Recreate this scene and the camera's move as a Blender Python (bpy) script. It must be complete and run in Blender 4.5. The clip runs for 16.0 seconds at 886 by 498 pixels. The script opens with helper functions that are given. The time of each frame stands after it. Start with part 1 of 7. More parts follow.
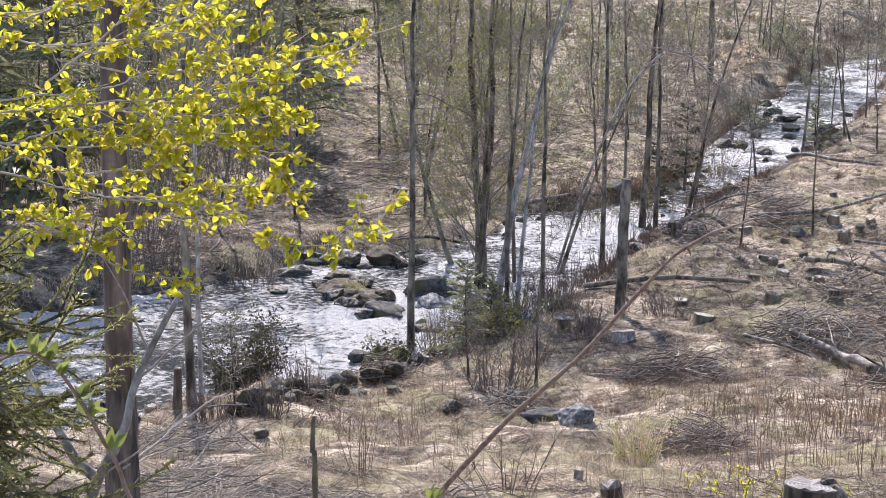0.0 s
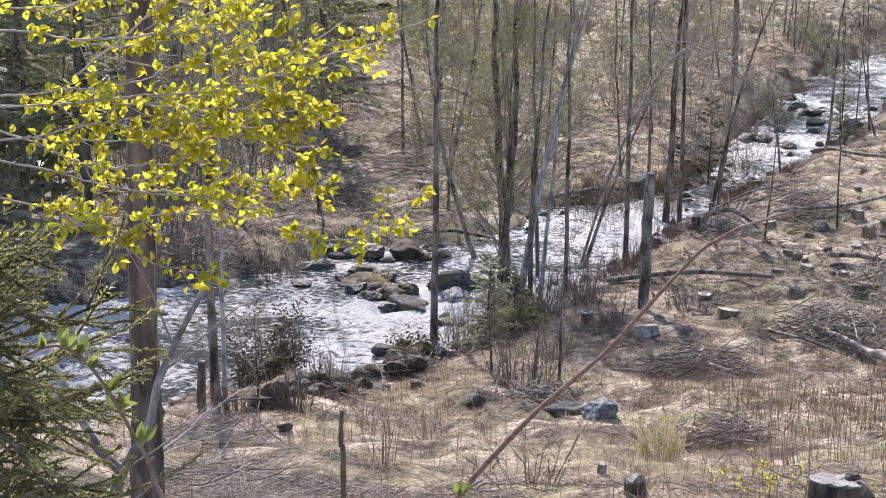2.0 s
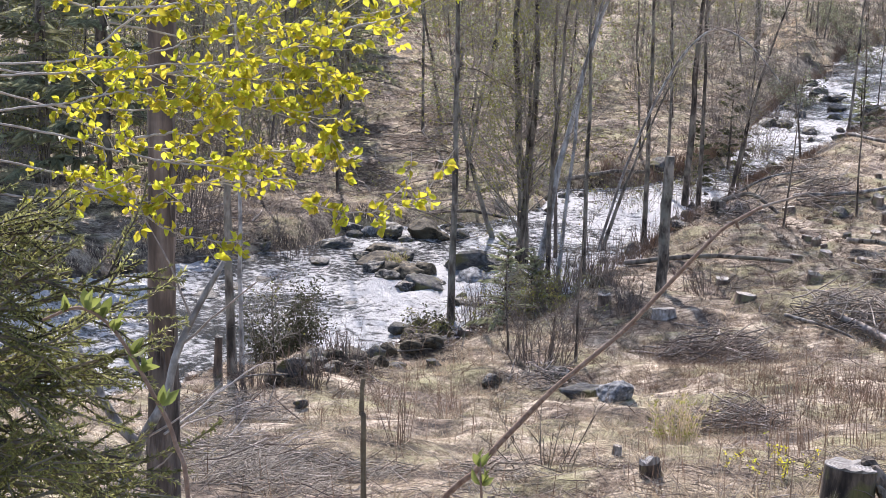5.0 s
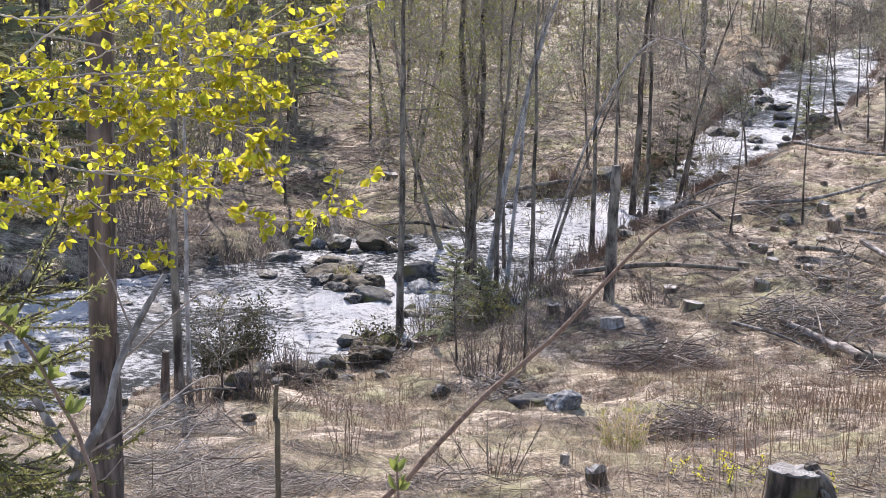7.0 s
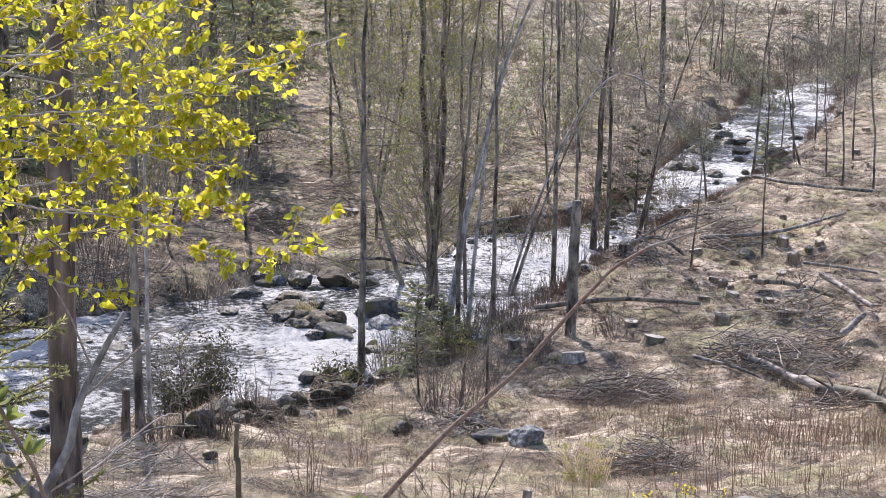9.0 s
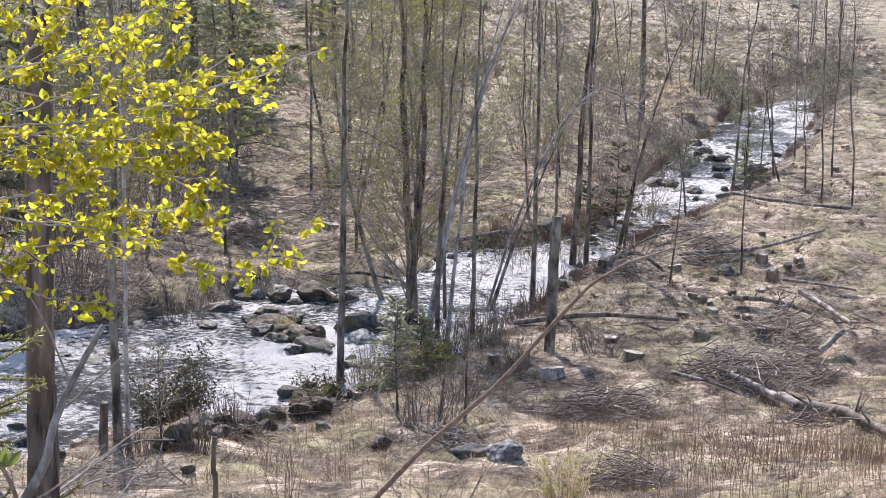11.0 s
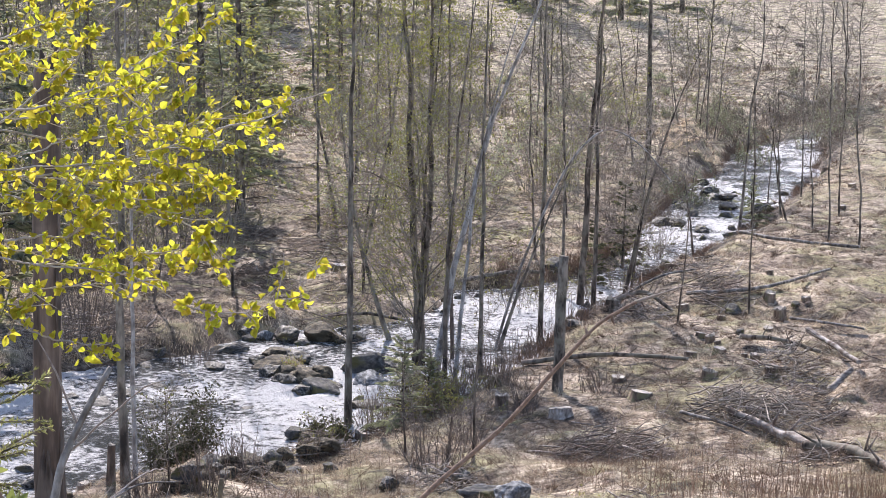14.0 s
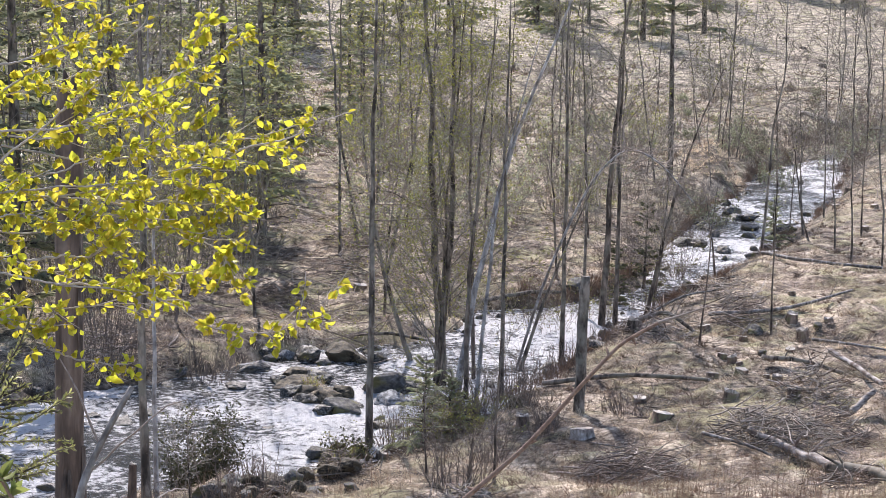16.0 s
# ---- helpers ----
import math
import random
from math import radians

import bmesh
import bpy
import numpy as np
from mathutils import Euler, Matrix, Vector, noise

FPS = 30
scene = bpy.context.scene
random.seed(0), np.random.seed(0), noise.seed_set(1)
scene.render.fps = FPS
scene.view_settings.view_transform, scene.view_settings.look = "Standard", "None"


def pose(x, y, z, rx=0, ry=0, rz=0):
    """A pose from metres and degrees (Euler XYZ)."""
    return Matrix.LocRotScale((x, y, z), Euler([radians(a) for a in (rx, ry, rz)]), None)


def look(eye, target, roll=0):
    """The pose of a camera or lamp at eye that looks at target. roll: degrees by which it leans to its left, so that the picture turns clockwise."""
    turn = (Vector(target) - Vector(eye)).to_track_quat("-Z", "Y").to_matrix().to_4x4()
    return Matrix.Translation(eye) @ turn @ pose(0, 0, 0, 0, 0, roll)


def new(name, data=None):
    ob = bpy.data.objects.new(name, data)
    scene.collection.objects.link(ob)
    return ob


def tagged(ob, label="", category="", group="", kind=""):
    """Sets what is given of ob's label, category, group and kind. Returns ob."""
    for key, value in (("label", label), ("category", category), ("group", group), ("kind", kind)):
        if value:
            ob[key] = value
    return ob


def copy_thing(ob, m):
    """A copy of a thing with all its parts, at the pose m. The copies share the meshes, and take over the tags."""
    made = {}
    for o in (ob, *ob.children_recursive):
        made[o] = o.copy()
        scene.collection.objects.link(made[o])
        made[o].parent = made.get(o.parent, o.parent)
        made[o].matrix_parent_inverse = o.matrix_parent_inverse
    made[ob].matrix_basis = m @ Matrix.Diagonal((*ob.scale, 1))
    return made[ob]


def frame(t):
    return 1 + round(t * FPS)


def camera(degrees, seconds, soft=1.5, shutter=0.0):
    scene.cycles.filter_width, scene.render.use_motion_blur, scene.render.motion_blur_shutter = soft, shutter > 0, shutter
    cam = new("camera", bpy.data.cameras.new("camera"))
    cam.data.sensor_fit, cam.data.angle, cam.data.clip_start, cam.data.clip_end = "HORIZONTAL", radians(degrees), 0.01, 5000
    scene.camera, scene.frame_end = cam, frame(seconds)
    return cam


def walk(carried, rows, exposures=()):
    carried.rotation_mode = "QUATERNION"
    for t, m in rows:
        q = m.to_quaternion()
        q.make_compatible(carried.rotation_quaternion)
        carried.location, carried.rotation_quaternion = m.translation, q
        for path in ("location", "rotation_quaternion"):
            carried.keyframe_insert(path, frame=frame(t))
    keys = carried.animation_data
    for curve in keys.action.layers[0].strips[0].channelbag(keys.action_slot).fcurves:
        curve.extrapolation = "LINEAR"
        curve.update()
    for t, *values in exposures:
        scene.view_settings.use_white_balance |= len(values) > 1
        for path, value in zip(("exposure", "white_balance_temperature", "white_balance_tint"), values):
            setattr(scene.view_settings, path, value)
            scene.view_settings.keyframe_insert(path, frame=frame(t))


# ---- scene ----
cam = camera(28, 16.0, soft=0.5)


def aim(x, z, yaw, pitch, roll):
    """Camera held at the top of the bank: offsets in metres, turns in degrees."""
    return pose(x, 0, 6.0 + z, 90 + pitch, 0, yaw) @ pose(0, 0, 0, 0, 0, roll)


walk(cam, [
    (0.0, aim(-0.013, -0.003, -0.082, -10.012, -0.069)),
    (0.5, aim(-0.019, -0.006, 0.070, -10.171, 0.010)),
    (1.0, aim(-0.018, -0.005, 0.232, -10.231, -0.019)),
    (1.5, aim(-0.020, -0.004, 0.538, -10.162, -0.062)),
    (2.0, aim(-0.019, -0.002, 0.673, -10.209, -0.073)),
    (2.5, aim(-0.022, -0.003, 0.714, -10.361, 0.100)),
    (3.0, aim(-0.027, -0.002, 0.926, -10.533, 0.366)),
    (3.5, aim(-0.027, -0.003, 0.989, -10.712, 0.549)),
    (3.7, aim(-0.027, -0.003, 1.136, -10.744, 0.624)),
    (5.8, aim(-0.019, -0.019, 1.224, -10.855, 0.794)),
    (6.0, aim(-0.015, -0.013, 0.889, -10.594, 0.811)),
    (6.5, aim(0.004, -0.016, 0.435, -10.472, 0.629)),
    (7.0, aim(0.016, -0.022, -0.361, -10.439, 0.392)),
    (7.5, aim(0.017, -0.021, -0.966, -10.509, 0.027)),
    (8.0, aim(0.018, -0.022, -1.260, -10.464, -0.015)),
    (8.5, aim(0.018, -0.021, -1.529, -10.119, 0.094)),
    (9.0, aim(0.017, -0.020, -1.617, -9.287, 0.279)),
    (9.2, aim(0.017, -0.020, -1.681, -9.197, 0.340)),
    (11.3, aim(0.018, -0.021, -2.299, -8.586, 0.696)),
    (11.5, aim(0.018, -0.021, -2.299, -8.364, 0.721)),
    (12.0, aim(0.020, -0.019, -2.606, -7.643, 0.755)),
    (12.5, aim(0.017, -0.020, -2.463, -7.760, 0.668)),
    (13.0, aim(0.018, -0.019, -2.362, -7.776, 0.395)),
    (13.5, aim(0.018, -0.019, -2.163, -7.498, 0.354)),
    (14.0, aim(0.019, -0.021, -2.028, -7.504, 0.403)),
    (14.5, aim(0.018, -0.019, -1.856, -7.199, 0.380)),
    (15.0, aim(0.018, -0.020, -1.706, -6.971, 0.380)),
    (15.5, aim(0.018, -0.021, -1.494, -6.887, 0.434)),
    (16.0, aim(0.019, -0.020, -1.326, -6.863, 0.436)),
], exposures=[(0.0, 0.75, 6500, 17), (16.0, 0.75, 6500, 17)])

# ---- daylight: clear spring sky, sun ahead and a little to the left ----
SUN_HEIGHT, SUN_TURN = radians(40), radians(-9)
world = bpy.data.worlds.new("sky")
scene.world = world
world.use_nodes = True
sky = world.node_tree.nodes.new("ShaderNodeTexSky")
sky.sky_type, sky.sun_disc = "NISHITA", False
sky.sun_elevation, sky.sun_rotation = SUN_HEIGHT, SUN_TURN
back = world.node_tree.nodes["Background"]
back.inputs["Strength"].default_value = 0.15
world.node_tree.links.new(sky.outputs["Color"], back.inputs["Color"])
sun = new("sun", bpy.data.lights.new("sun", "SUN"))
sun.data.energy, sun.data.angle, sun.data.color = 4.8, radians(0.53), (1.0, 0.96, 0.91)
to_sun = Vector((math.sin(SUN_TURN) * math.cos(SUN_HEIGHT), math.cos(SUN_TURN) * math.cos(SUN_HEIGHT), math.sin(SUN_HEIGHT)))
sun.matrix_world = look(to_sun * 100, (0, 0, 0))


# ---- materials ----
def material(name):
    m = bpy.data.materials.new(name)
    m.use_nodes = True
    tree = m.node_tree
    return m, tree.nodes, tree.links, tree.nodes["Principled BSDF"]


def ramp_node(nodes, stops):
    r = nodes.new("ShaderNodeValToRGB")
    els = r.color_ramp.elements
    while len(els) < len(stops):
        els.new(0.5)
    for e, (p, c) in zip(els, stops):
        e.position, e.color = p, (*c, 1)
    return r


def noise_node(nodes, links, coords, scale, detail=4, stretch=(1, 1, 1), rough=0.6, turn=0.0):
    mapping = nodes.new("ShaderNodeMapping")
    mapping.inputs["Rotation"].default_value = (0, 0, radians(turn))
    mapping.inputs["Scale"].default_value = stretch
    links.new(coords, mapping.inputs["Vector"])
    n = nodes.new("ShaderNodeTexNoise")
    n.inputs["Scale"].default_value, n.inputs["Detail"].default_value, n.inputs["Roughness"].default_value = scale, detail, rough
    links.new(mapping.outputs["Vector"], n.inputs["Vector"])
    return n.outputs["Fac"]


def mix_node(nodes, links, fac, a, b, mode="MIX"):
    m = nodes.new("ShaderNodeMix")
    m.data_type, m.blend_type = "RGBA", mode
    for key, value in ((0, fac), (6, a), (7, b)):
        if isinstance(value, (int, float)):
            m.inputs[key].default_value = value
        elif isinstance(value, tuple):
            m.inputs[key].default_value = (*value, 1)
        else:
            links.new(value, m.inputs[key])
    return m.outputs[2]


def rough_surface(name, stops, scale, stretch=(1, 1, 1), rough=0.85, bump=0.4, bump_scale=None, spots=None, spot_scale=2.0, vary=0.25, sheer=0.0, hue=0.0, shine=0.4):
    """Grainy natural surface: a colour ramp over fine noise, larger blotches, bump, and a little change from piece to piece.
    sheer: share of light that shines through thin leaves."""
    m, nodes, links, bsdf = material(name)
    coords = nodes.new("ShaderNodeTexCoord").outputs["Object"]
    fine = noise_node(nodes, links, coords, scale, 5, stretch)
    color = ramp_node(nodes, stops)
    links.new(fine, color.inputs["Fac"])
    out = color.outputs["Color"]
    if spots:
        big = noise_node(nodes, links, coords, spot_scale, 3)
        edge = ramp_node(nodes, [(0.5, (0, 0, 0)), (0.62, (1, 1, 1))])
        links.new(big, edge.inputs["Fac"])
        out = mix_node(nodes, links, edge.outputs["Color"], out, spots)
    info = nodes.new("ShaderNodeObjectInfo")
    island = nodes.new("ShaderNodeNewGeometry")
    both = nodes.new("ShaderNodeMath")
    both.operation = "ADD"
    links.new(info.outputs["Random"], both.inputs[0])
    links.new(island.outputs["Random Per Island"], both.inputs[1])
    span = nodes.new("ShaderNodeMapRange")
    span.inputs["From Max"].default_value = 2.0
    span.inputs["To Min"].default_value, span.inputs["To Max"].default_value = 1 - vary, 1 + vary
    links.new(both.outputs[0], span.inputs["Value"])
    hsv = nodes.new("ShaderNodeHueSaturation")
    links.new(out, hsv.inputs["Color"])
    links.new(span.outputs["Result"], hsv.inputs["Value"])
    if hue:
        turn = nodes.new("ShaderNodeMapRange")
        turn.inputs["To Min"].default_value, turn.inputs["To Max"].default_value = 0.5 - hue, 0.5 + hue
        wrap = nodes.new("ShaderNodeMath")
        wrap.operation = "FRACT"
        links.new(both.outputs[0], wrap.inputs[0])
        links.new(wrap.outputs[0], turn.inputs["Value"])
        links.new(turn.outputs["Result"], hsv.inputs["Hue"])
    out = hsv.outputs["Color"]
    links.new(out, bsdf.inputs["Base Color"])
    bsdf.inputs["Roughness"].default_value = rough
    bsdf.inputs["Specular IOR Level"].default_value = shine
    if bump:
        relief = nodes.new("ShaderNodeBump")
        relief.inputs["Strength"].default_value, relief.inputs["Distance"].default_value = bump, 0.02
        source = noise_node(nodes, links, coords, bump_scale, 5, stretch) if bump_scale else fine
        links.new(source, relief.inputs["Height"])
        links.new(relief.outputs["Normal"], bsdf.inputs["Normal"])
    if sheer:
        thin = nodes.new("ShaderNodeBsdfTranslucent")
        links.new(out, thin.inputs["Color"])
        mix = nodes.new("ShaderNodeMixShader")
        mix.inputs["Fac"].default_value = sheer
        links.new(bsdf.outputs[0], mix.inputs[1])
        links.new(thin.outputs[0], mix.inputs[2])
        links.new(mix.outputs[0], nodes["Material Output"].inputs["Surface"])
    return m


BARK_ALDER = rough_surface("alder_bark", [(0.38, (0.042, 0.035, 0.029)), (0.5, (0.14, 0.117, 0.096)), (0.62, (0.33, 0.29, 0.245))], 9, (1, 1, 0.35), spots=(0.22, 0.205, 0.165), spot_scale=3, bump=0.6)
BARK_DARK = rough_surface("dark_bark", [(0.38, (0.033, 0.026, 0.021)), (0.5, (0.11, 0.086, 0.068)), (0.64, (0.3, 0.245, 0.2))], 10, (1, 1, 0.3), bump=0.7, spots=(0.2, 0.18, 0.14), spot_scale=2.5)
BARK_STUMP = rough_surface("stump_bark", [(0.32, (0.05, 0.035, 0.027)), (0.5, (0.17, 0.12, 0.09)), (0.7, (0.36, 0.28, 0.22))], 12, (1, 1, 0.3), bump=0.8, spots=(0.2, 0.18, 0.1), spot_scale=4)
BARK_NEAR = rough_surface("wet_dark_stump_bark", [(0.36, (0.018, 0.014, 0.012)), (0.5, (0.06, 0.045, 0.036)), (0.66, (0.17, 0.13, 0.1))], 16, (1, 1, 0.25), bump=0.8, spots=(0.13, 0.12, 0.05), spot_scale=5)
BARK_PINE = rough_surface("pine_bark", [(0.34, (0.035, 0.026, 0.022)), (0.5, (0.13, 0.1, 0.085)), (0.68, (0.26, 0.21, 0.18))], 24, (1, 1, 0.16), bump=1.0, spots=(0.16, 0.13, 0.11), spot_scale=3)
BARK_PEELED = rough_surface("peeled_brown_trunk", [(0.36, (0.07, 0.048, 0.037)), (0.5, (0.18, 0.128, 0.1)), (0.64, (0.31, 0.235, 0.19))], 14, (1, 1, 0.12), bump=0.7, spots=(0.1, 0.075, 0.06), spot_scale=4)
BARK_GREY = rough_surface("weathered_grey_bark", [(0.36, (0.06, 0.053, 0.048)), (0.5, (0.2, 0.182, 0.165)), (0.66, (0.42, 0.39, 0.36))], 14, (1, 1, 0.35), bump=0.6, spots=(0.13, 0.11, 0.095), spot_scale=5)
BARK_BIRCH = rough_surface("birch_bark", [(0.36, (0.09, 0.07, 0.06)), (0.48, (0.3, 0.26, 0.23)), (0.66, (0.54, 0.49, 0.45))], 9, (0.5, 0.5, 1.6), spots=(0.14, 0.1, 0.08), spot_scale=4, bump=0.3)
BARK_SILVER = rough_surface("silver_grey_bark", [(0.36, (0.16, 0.15, 0.145)), (0.5, (0.36, 0.345, 0.335)), (0.64, (0.56, 0.54, 0.52))], 10, (1, 1, 0.4), spots=(0.17, 0.15, 0.135), spot_scale=3.5, bump=0.5)
TWIG = rough_surface("twig_bark", [(0.3, (0.11, 0.095, 0.078)), (0.7, (0.35, 0.305, 0.255))], 30, vary=0.65, bump=0)
TWIG_DARK = rough_surface("brown_twig_bark", [(0.3, (0.09, 0.068, 0.056)), (0.7, (0.26, 0.205, 0.17))], 30, vary=0.5, bump=0)
TWIG_PALE = rough_surface("pale_twig_bark", [(0.3, (0.22, 0.17, 0.14)), (0.7, (0.42, 0.35, 0.3))], 60, vary=0.3, bump=0)
TWIG_BIRCH = rough_surface("pale_birch_twig", [(0.3, (0.3, 0.25, 0.22)), (0.7, (0.6, 0.53, 0.48))], 60, vary=0.25, bump=0)
STEM_RED = rough_surface("reddish_stem_bark", [(0.3, (0.15, 0.085, 0.06)), (0.7, (0.34, 0.23, 0.17))], 90, vary=0.1, bump=0.2)
STEM_OLIVE = rough_surface("olive_brown_stem", [(0.3, (0.075, 0.052, 0.034)), (0.7, (0.2, 0.155, 0.1))], 50, vary=0.1, bump=0.3)
DEADWOOD = rough_surface("bleached_dead_wood", [(0.32, (0.14, 0.11, 0.092)), (0.5, (0.36, 0.305, 0.26)), (0.7, (0.64, 0.57, 0.51))], 25, (1, 1, 0.3), vary=0.5, bump=0.4)
LEAF_BIRCH = rough_surface("young_birch_leaf", [(0.3, (0.42, 0.425, 0.038)), (0.7, (0.8, 0.71, 0.075))], 40, rough=0.55, vary=0.45, bump=0.1, sheer=0.62, hue=0.022)
LEAF_FRESH = rough_surface("fresh_green_bud", [(0.3, (0.15, 0.19, 0.045)), (0.7, (0.28, 0.31, 0.09))], 40, rough=0.5, vary=0.3, bump=0, sheer=0.45)
LEAF_BUD = rough_surface("opening_leaf_bud", [(0.3, (0.17, 0.18, 0.045)), (0.7, (0.36, 0.34, 0.1))], 40, rough=0.6, vary=0.5, bump=0, sheer=0.45, hue=0.02)
NEEDLE = rough_surface("spruce_needle", [(0.3, (0.19, 0.2, 0.12)), (0.7, (0.42, 0.43, 0.27))], 12, rough=0.55, vary=0.6, bump=0, sheer=0.45, hue=0.02)
NEEDLE_DARK = rough_surface("dark_evergreen_needle", [(0.3, (0.04, 0.043, 0.024)), (0.7, (0.14, 0.135, 0.07))], 12, rough=0.85, vary=0.5, bump=0, sheer=0.18)
NEEDLE_NEAR = rough_surface("fresh_spruce_needle", [(0.3, (0.11, 0.12, 0.042)), (0.7, (0.42, 0.41, 0.16))], 12, rough=0.5, vary=0.6, bump=0, sheer=0.45)
GRASS_DRY = rough_surface("dry_grass", [(0.3, (0.42, 0.33, 0.23)), (0.7, (0.84, 0.71, 0.54))], 3, rough=0.7, vary=0.75, bump=0, sheer=0.3)
WEED_BROWN = rough_surface("dead_weed_stem", [(0.3, (0.14, 0.088, 0.06)), (0.7, (0.38, 0.265, 0.19))], 6, rough=0.8, vary=0.7, bump=0)
ROCK = rough_surface("grey_boulder", [(0.3, (0.045, 0.042, 0.04)), (0.5, (0.12, 0.114, 0.108)), (0.68, (0.26, 0.25, 0.235))], 7, bump=1.0, bump_scale=12, spots=(0.13, 0.12, 0.055), spot_scale=1.7, rough=0.85, shine=0.2)
ROCK_WET = rough_surface("wet_boulder", [(0.38, (0.018, 0.016, 0.015)), (0.5, (0.075, 0.07, 0.065)), (0.64, (0.24, 0.225, 0.21))], 11, bump=1.0, bump_scale=14, rough=0.6, shine=0.25, spots=(0.12, 0.1, 0.06), spot_scale=2)
ROCK_PALE = rough_surface("pale_blue_grey_boulder", [(0.34, (0.06, 0.062, 0.064)), (0.5, (0.19, 0.194, 0.2)), (0.66, (0.4, 0.405, 0.41))], 8, bump=1.0, bump_scale=12, rough=0.85, shine=0.2)
MOSS = rough_surface("mossy_boulder", [(0.38, (0.02, 0.016, 0.012)), (0.5, (0.068, 0.053, 0.034)), (0.64, (0.19, 0.15, 0.095))], 10, bump=1.0, bump_scale=12, spots=(0.09, 0.075, 0.05), spot_scale=1.5)


def make_ground_material():
    m, nodes, links, bsdf = material("dry_grass_and_forest_litter")
    coords = nodes.new("ShaderNodeTexCoord").outputs["Object"]
    straw = ramp_node(nodes, [(0.38, (0.09, 0.062, 0.044)), (0.46, (0.5, 0.385, 0.275)), (0.56, (0.84, 0.71, 0.55))])
    links.new(noise_node(nodes, links, coords, 11, 8, (1, 1.6, 1), 0.75), straw.inputs["Fac"])
    litter = ramp_node(nodes, [(0.38, (0.035, 0.023, 0.018)), (0.5, (0.22, 0.155, 0.12)), (0.62, (0.54, 0.43, 0.345))])
    links.new(noise_node(nodes, links, coords, 18, 8, (1.4, 0.8, 1), 0.8), litter.inputs["Fac"])
    # straw on the near slope, brown heath and slash on the felled flat beyond it
    split = nodes.new("ShaderNodeSeparateXYZ")
    links.new(coords, split.inputs[0])
    zone = nodes.new("ShaderNodeMapRange")
    zone.interpolation_type = "SMOOTHSTEP"
    for key, value in (("From Min", 20.0), ("From Max", 27.0), ("To Min", -0.08), ("To Max", -0.02)):
        zone.inputs[key].default_value = value
    links.new(split.outputs["Y"], zone.inputs["Value"])
    shift = nodes.new("ShaderNodeMath")
    shift.operation = "ADD"
    links.new(noise_node(nodes, links, coords, 0.55, 7, (1, 1, 1), 0.7), shift.inputs[0])
    links.new(zone.outputs["Result"], shift.inputs[1])
    where = ramp_node(nodes, [(0.44, (0, 0, 0)), (0.56, (1, 1, 1))])
    links.new(shift.outputs[0], where.inputs["Fac"])
    out = mix_node(nodes, links, where.outputs["Color"], straw.outputs["Color"], litter.outputs["Color"])
    moss = ramp_node(nodes, [(0.47, (0, 0, 0)), (0.58, (0.8, 0.8, 0.8))])
    links.new(noise_node(nodes, links, coords, 0.9, 5, (1, 1, 1)), moss.inputs["Fac"])
    out = mix_node(nodes, links, moss.outputs["Color"], out, (0.36, 0.33, 0.16))
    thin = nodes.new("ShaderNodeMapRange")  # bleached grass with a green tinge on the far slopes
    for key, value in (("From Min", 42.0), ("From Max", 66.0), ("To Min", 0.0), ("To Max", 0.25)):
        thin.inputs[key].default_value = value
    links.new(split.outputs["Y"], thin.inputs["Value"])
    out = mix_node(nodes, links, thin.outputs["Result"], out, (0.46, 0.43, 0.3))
    damp = nodes.new("ShaderNodeAttribute")  # bare wet soil and dead leaves along the waterline
    damp.attribute_name = "damp"
    soil = ramp_node(nodes, [(0.4, (0.035, 0.027, 0.021)), (0.52, (0.18, 0.135, 0.1)), (0.62, (0.48, 0.385, 0.3))])
    links.new(noise_node(nodes, links, coords, 9, 8, (1, 1, 1), 0.75), soil.inputs["Fac"])
    out = mix_node(nodes, links, damp.outputs["Fac"], out, soil.outputs["Color"])
    slash = ramp_node(nodes, [(0.4, (0.32, 0.27, 0.24)), (0.5, (1, 1, 1))])
    links.new(noise_node(nodes, links, coords, 0.8, 6, (0.8, 1.3, 1), 0.7), slash.inputs["Fac"])
    out = mix_node(nodes, links, 1.0, out, slash.outputs["Color"], "MULTIPLY")
    # brown clumps, and the shade in the gaps between them, multiplied into the colour
    clump = ramp_node(nodes, [(0.4, (0.17, 0.14, 0.125)), (0.48, (0.6, 0.57, 0.54)), (0.55, (1, 1, 1))])
    links.new(noise_node(nodes, links, coords, 2.3, 8, (1, 1, 1), 0.78), clump.inputs["Fac"])
    out = mix_node(nodes, links, 1.0, out, clump.outputs["Color"], "MULTIPLY")
    links.new(out, bsdf.inputs["Base Color"])
    bsdf.inputs["Roughness"].default_value = 0.9
    relief = nodes.new("ShaderNodeBump")
    relief.inputs["Strength"].default_value, relief.inputs["Distance"].default_value = 1.0, 0.1
    links.new(noise_node(nodes, links, coords, 12, 6, (1.2, 1, 1), 0.7), relief.inputs["Height"])
    links.new(relief.outputs["Normal"], bsdf.inputs["Normal"])
    return m


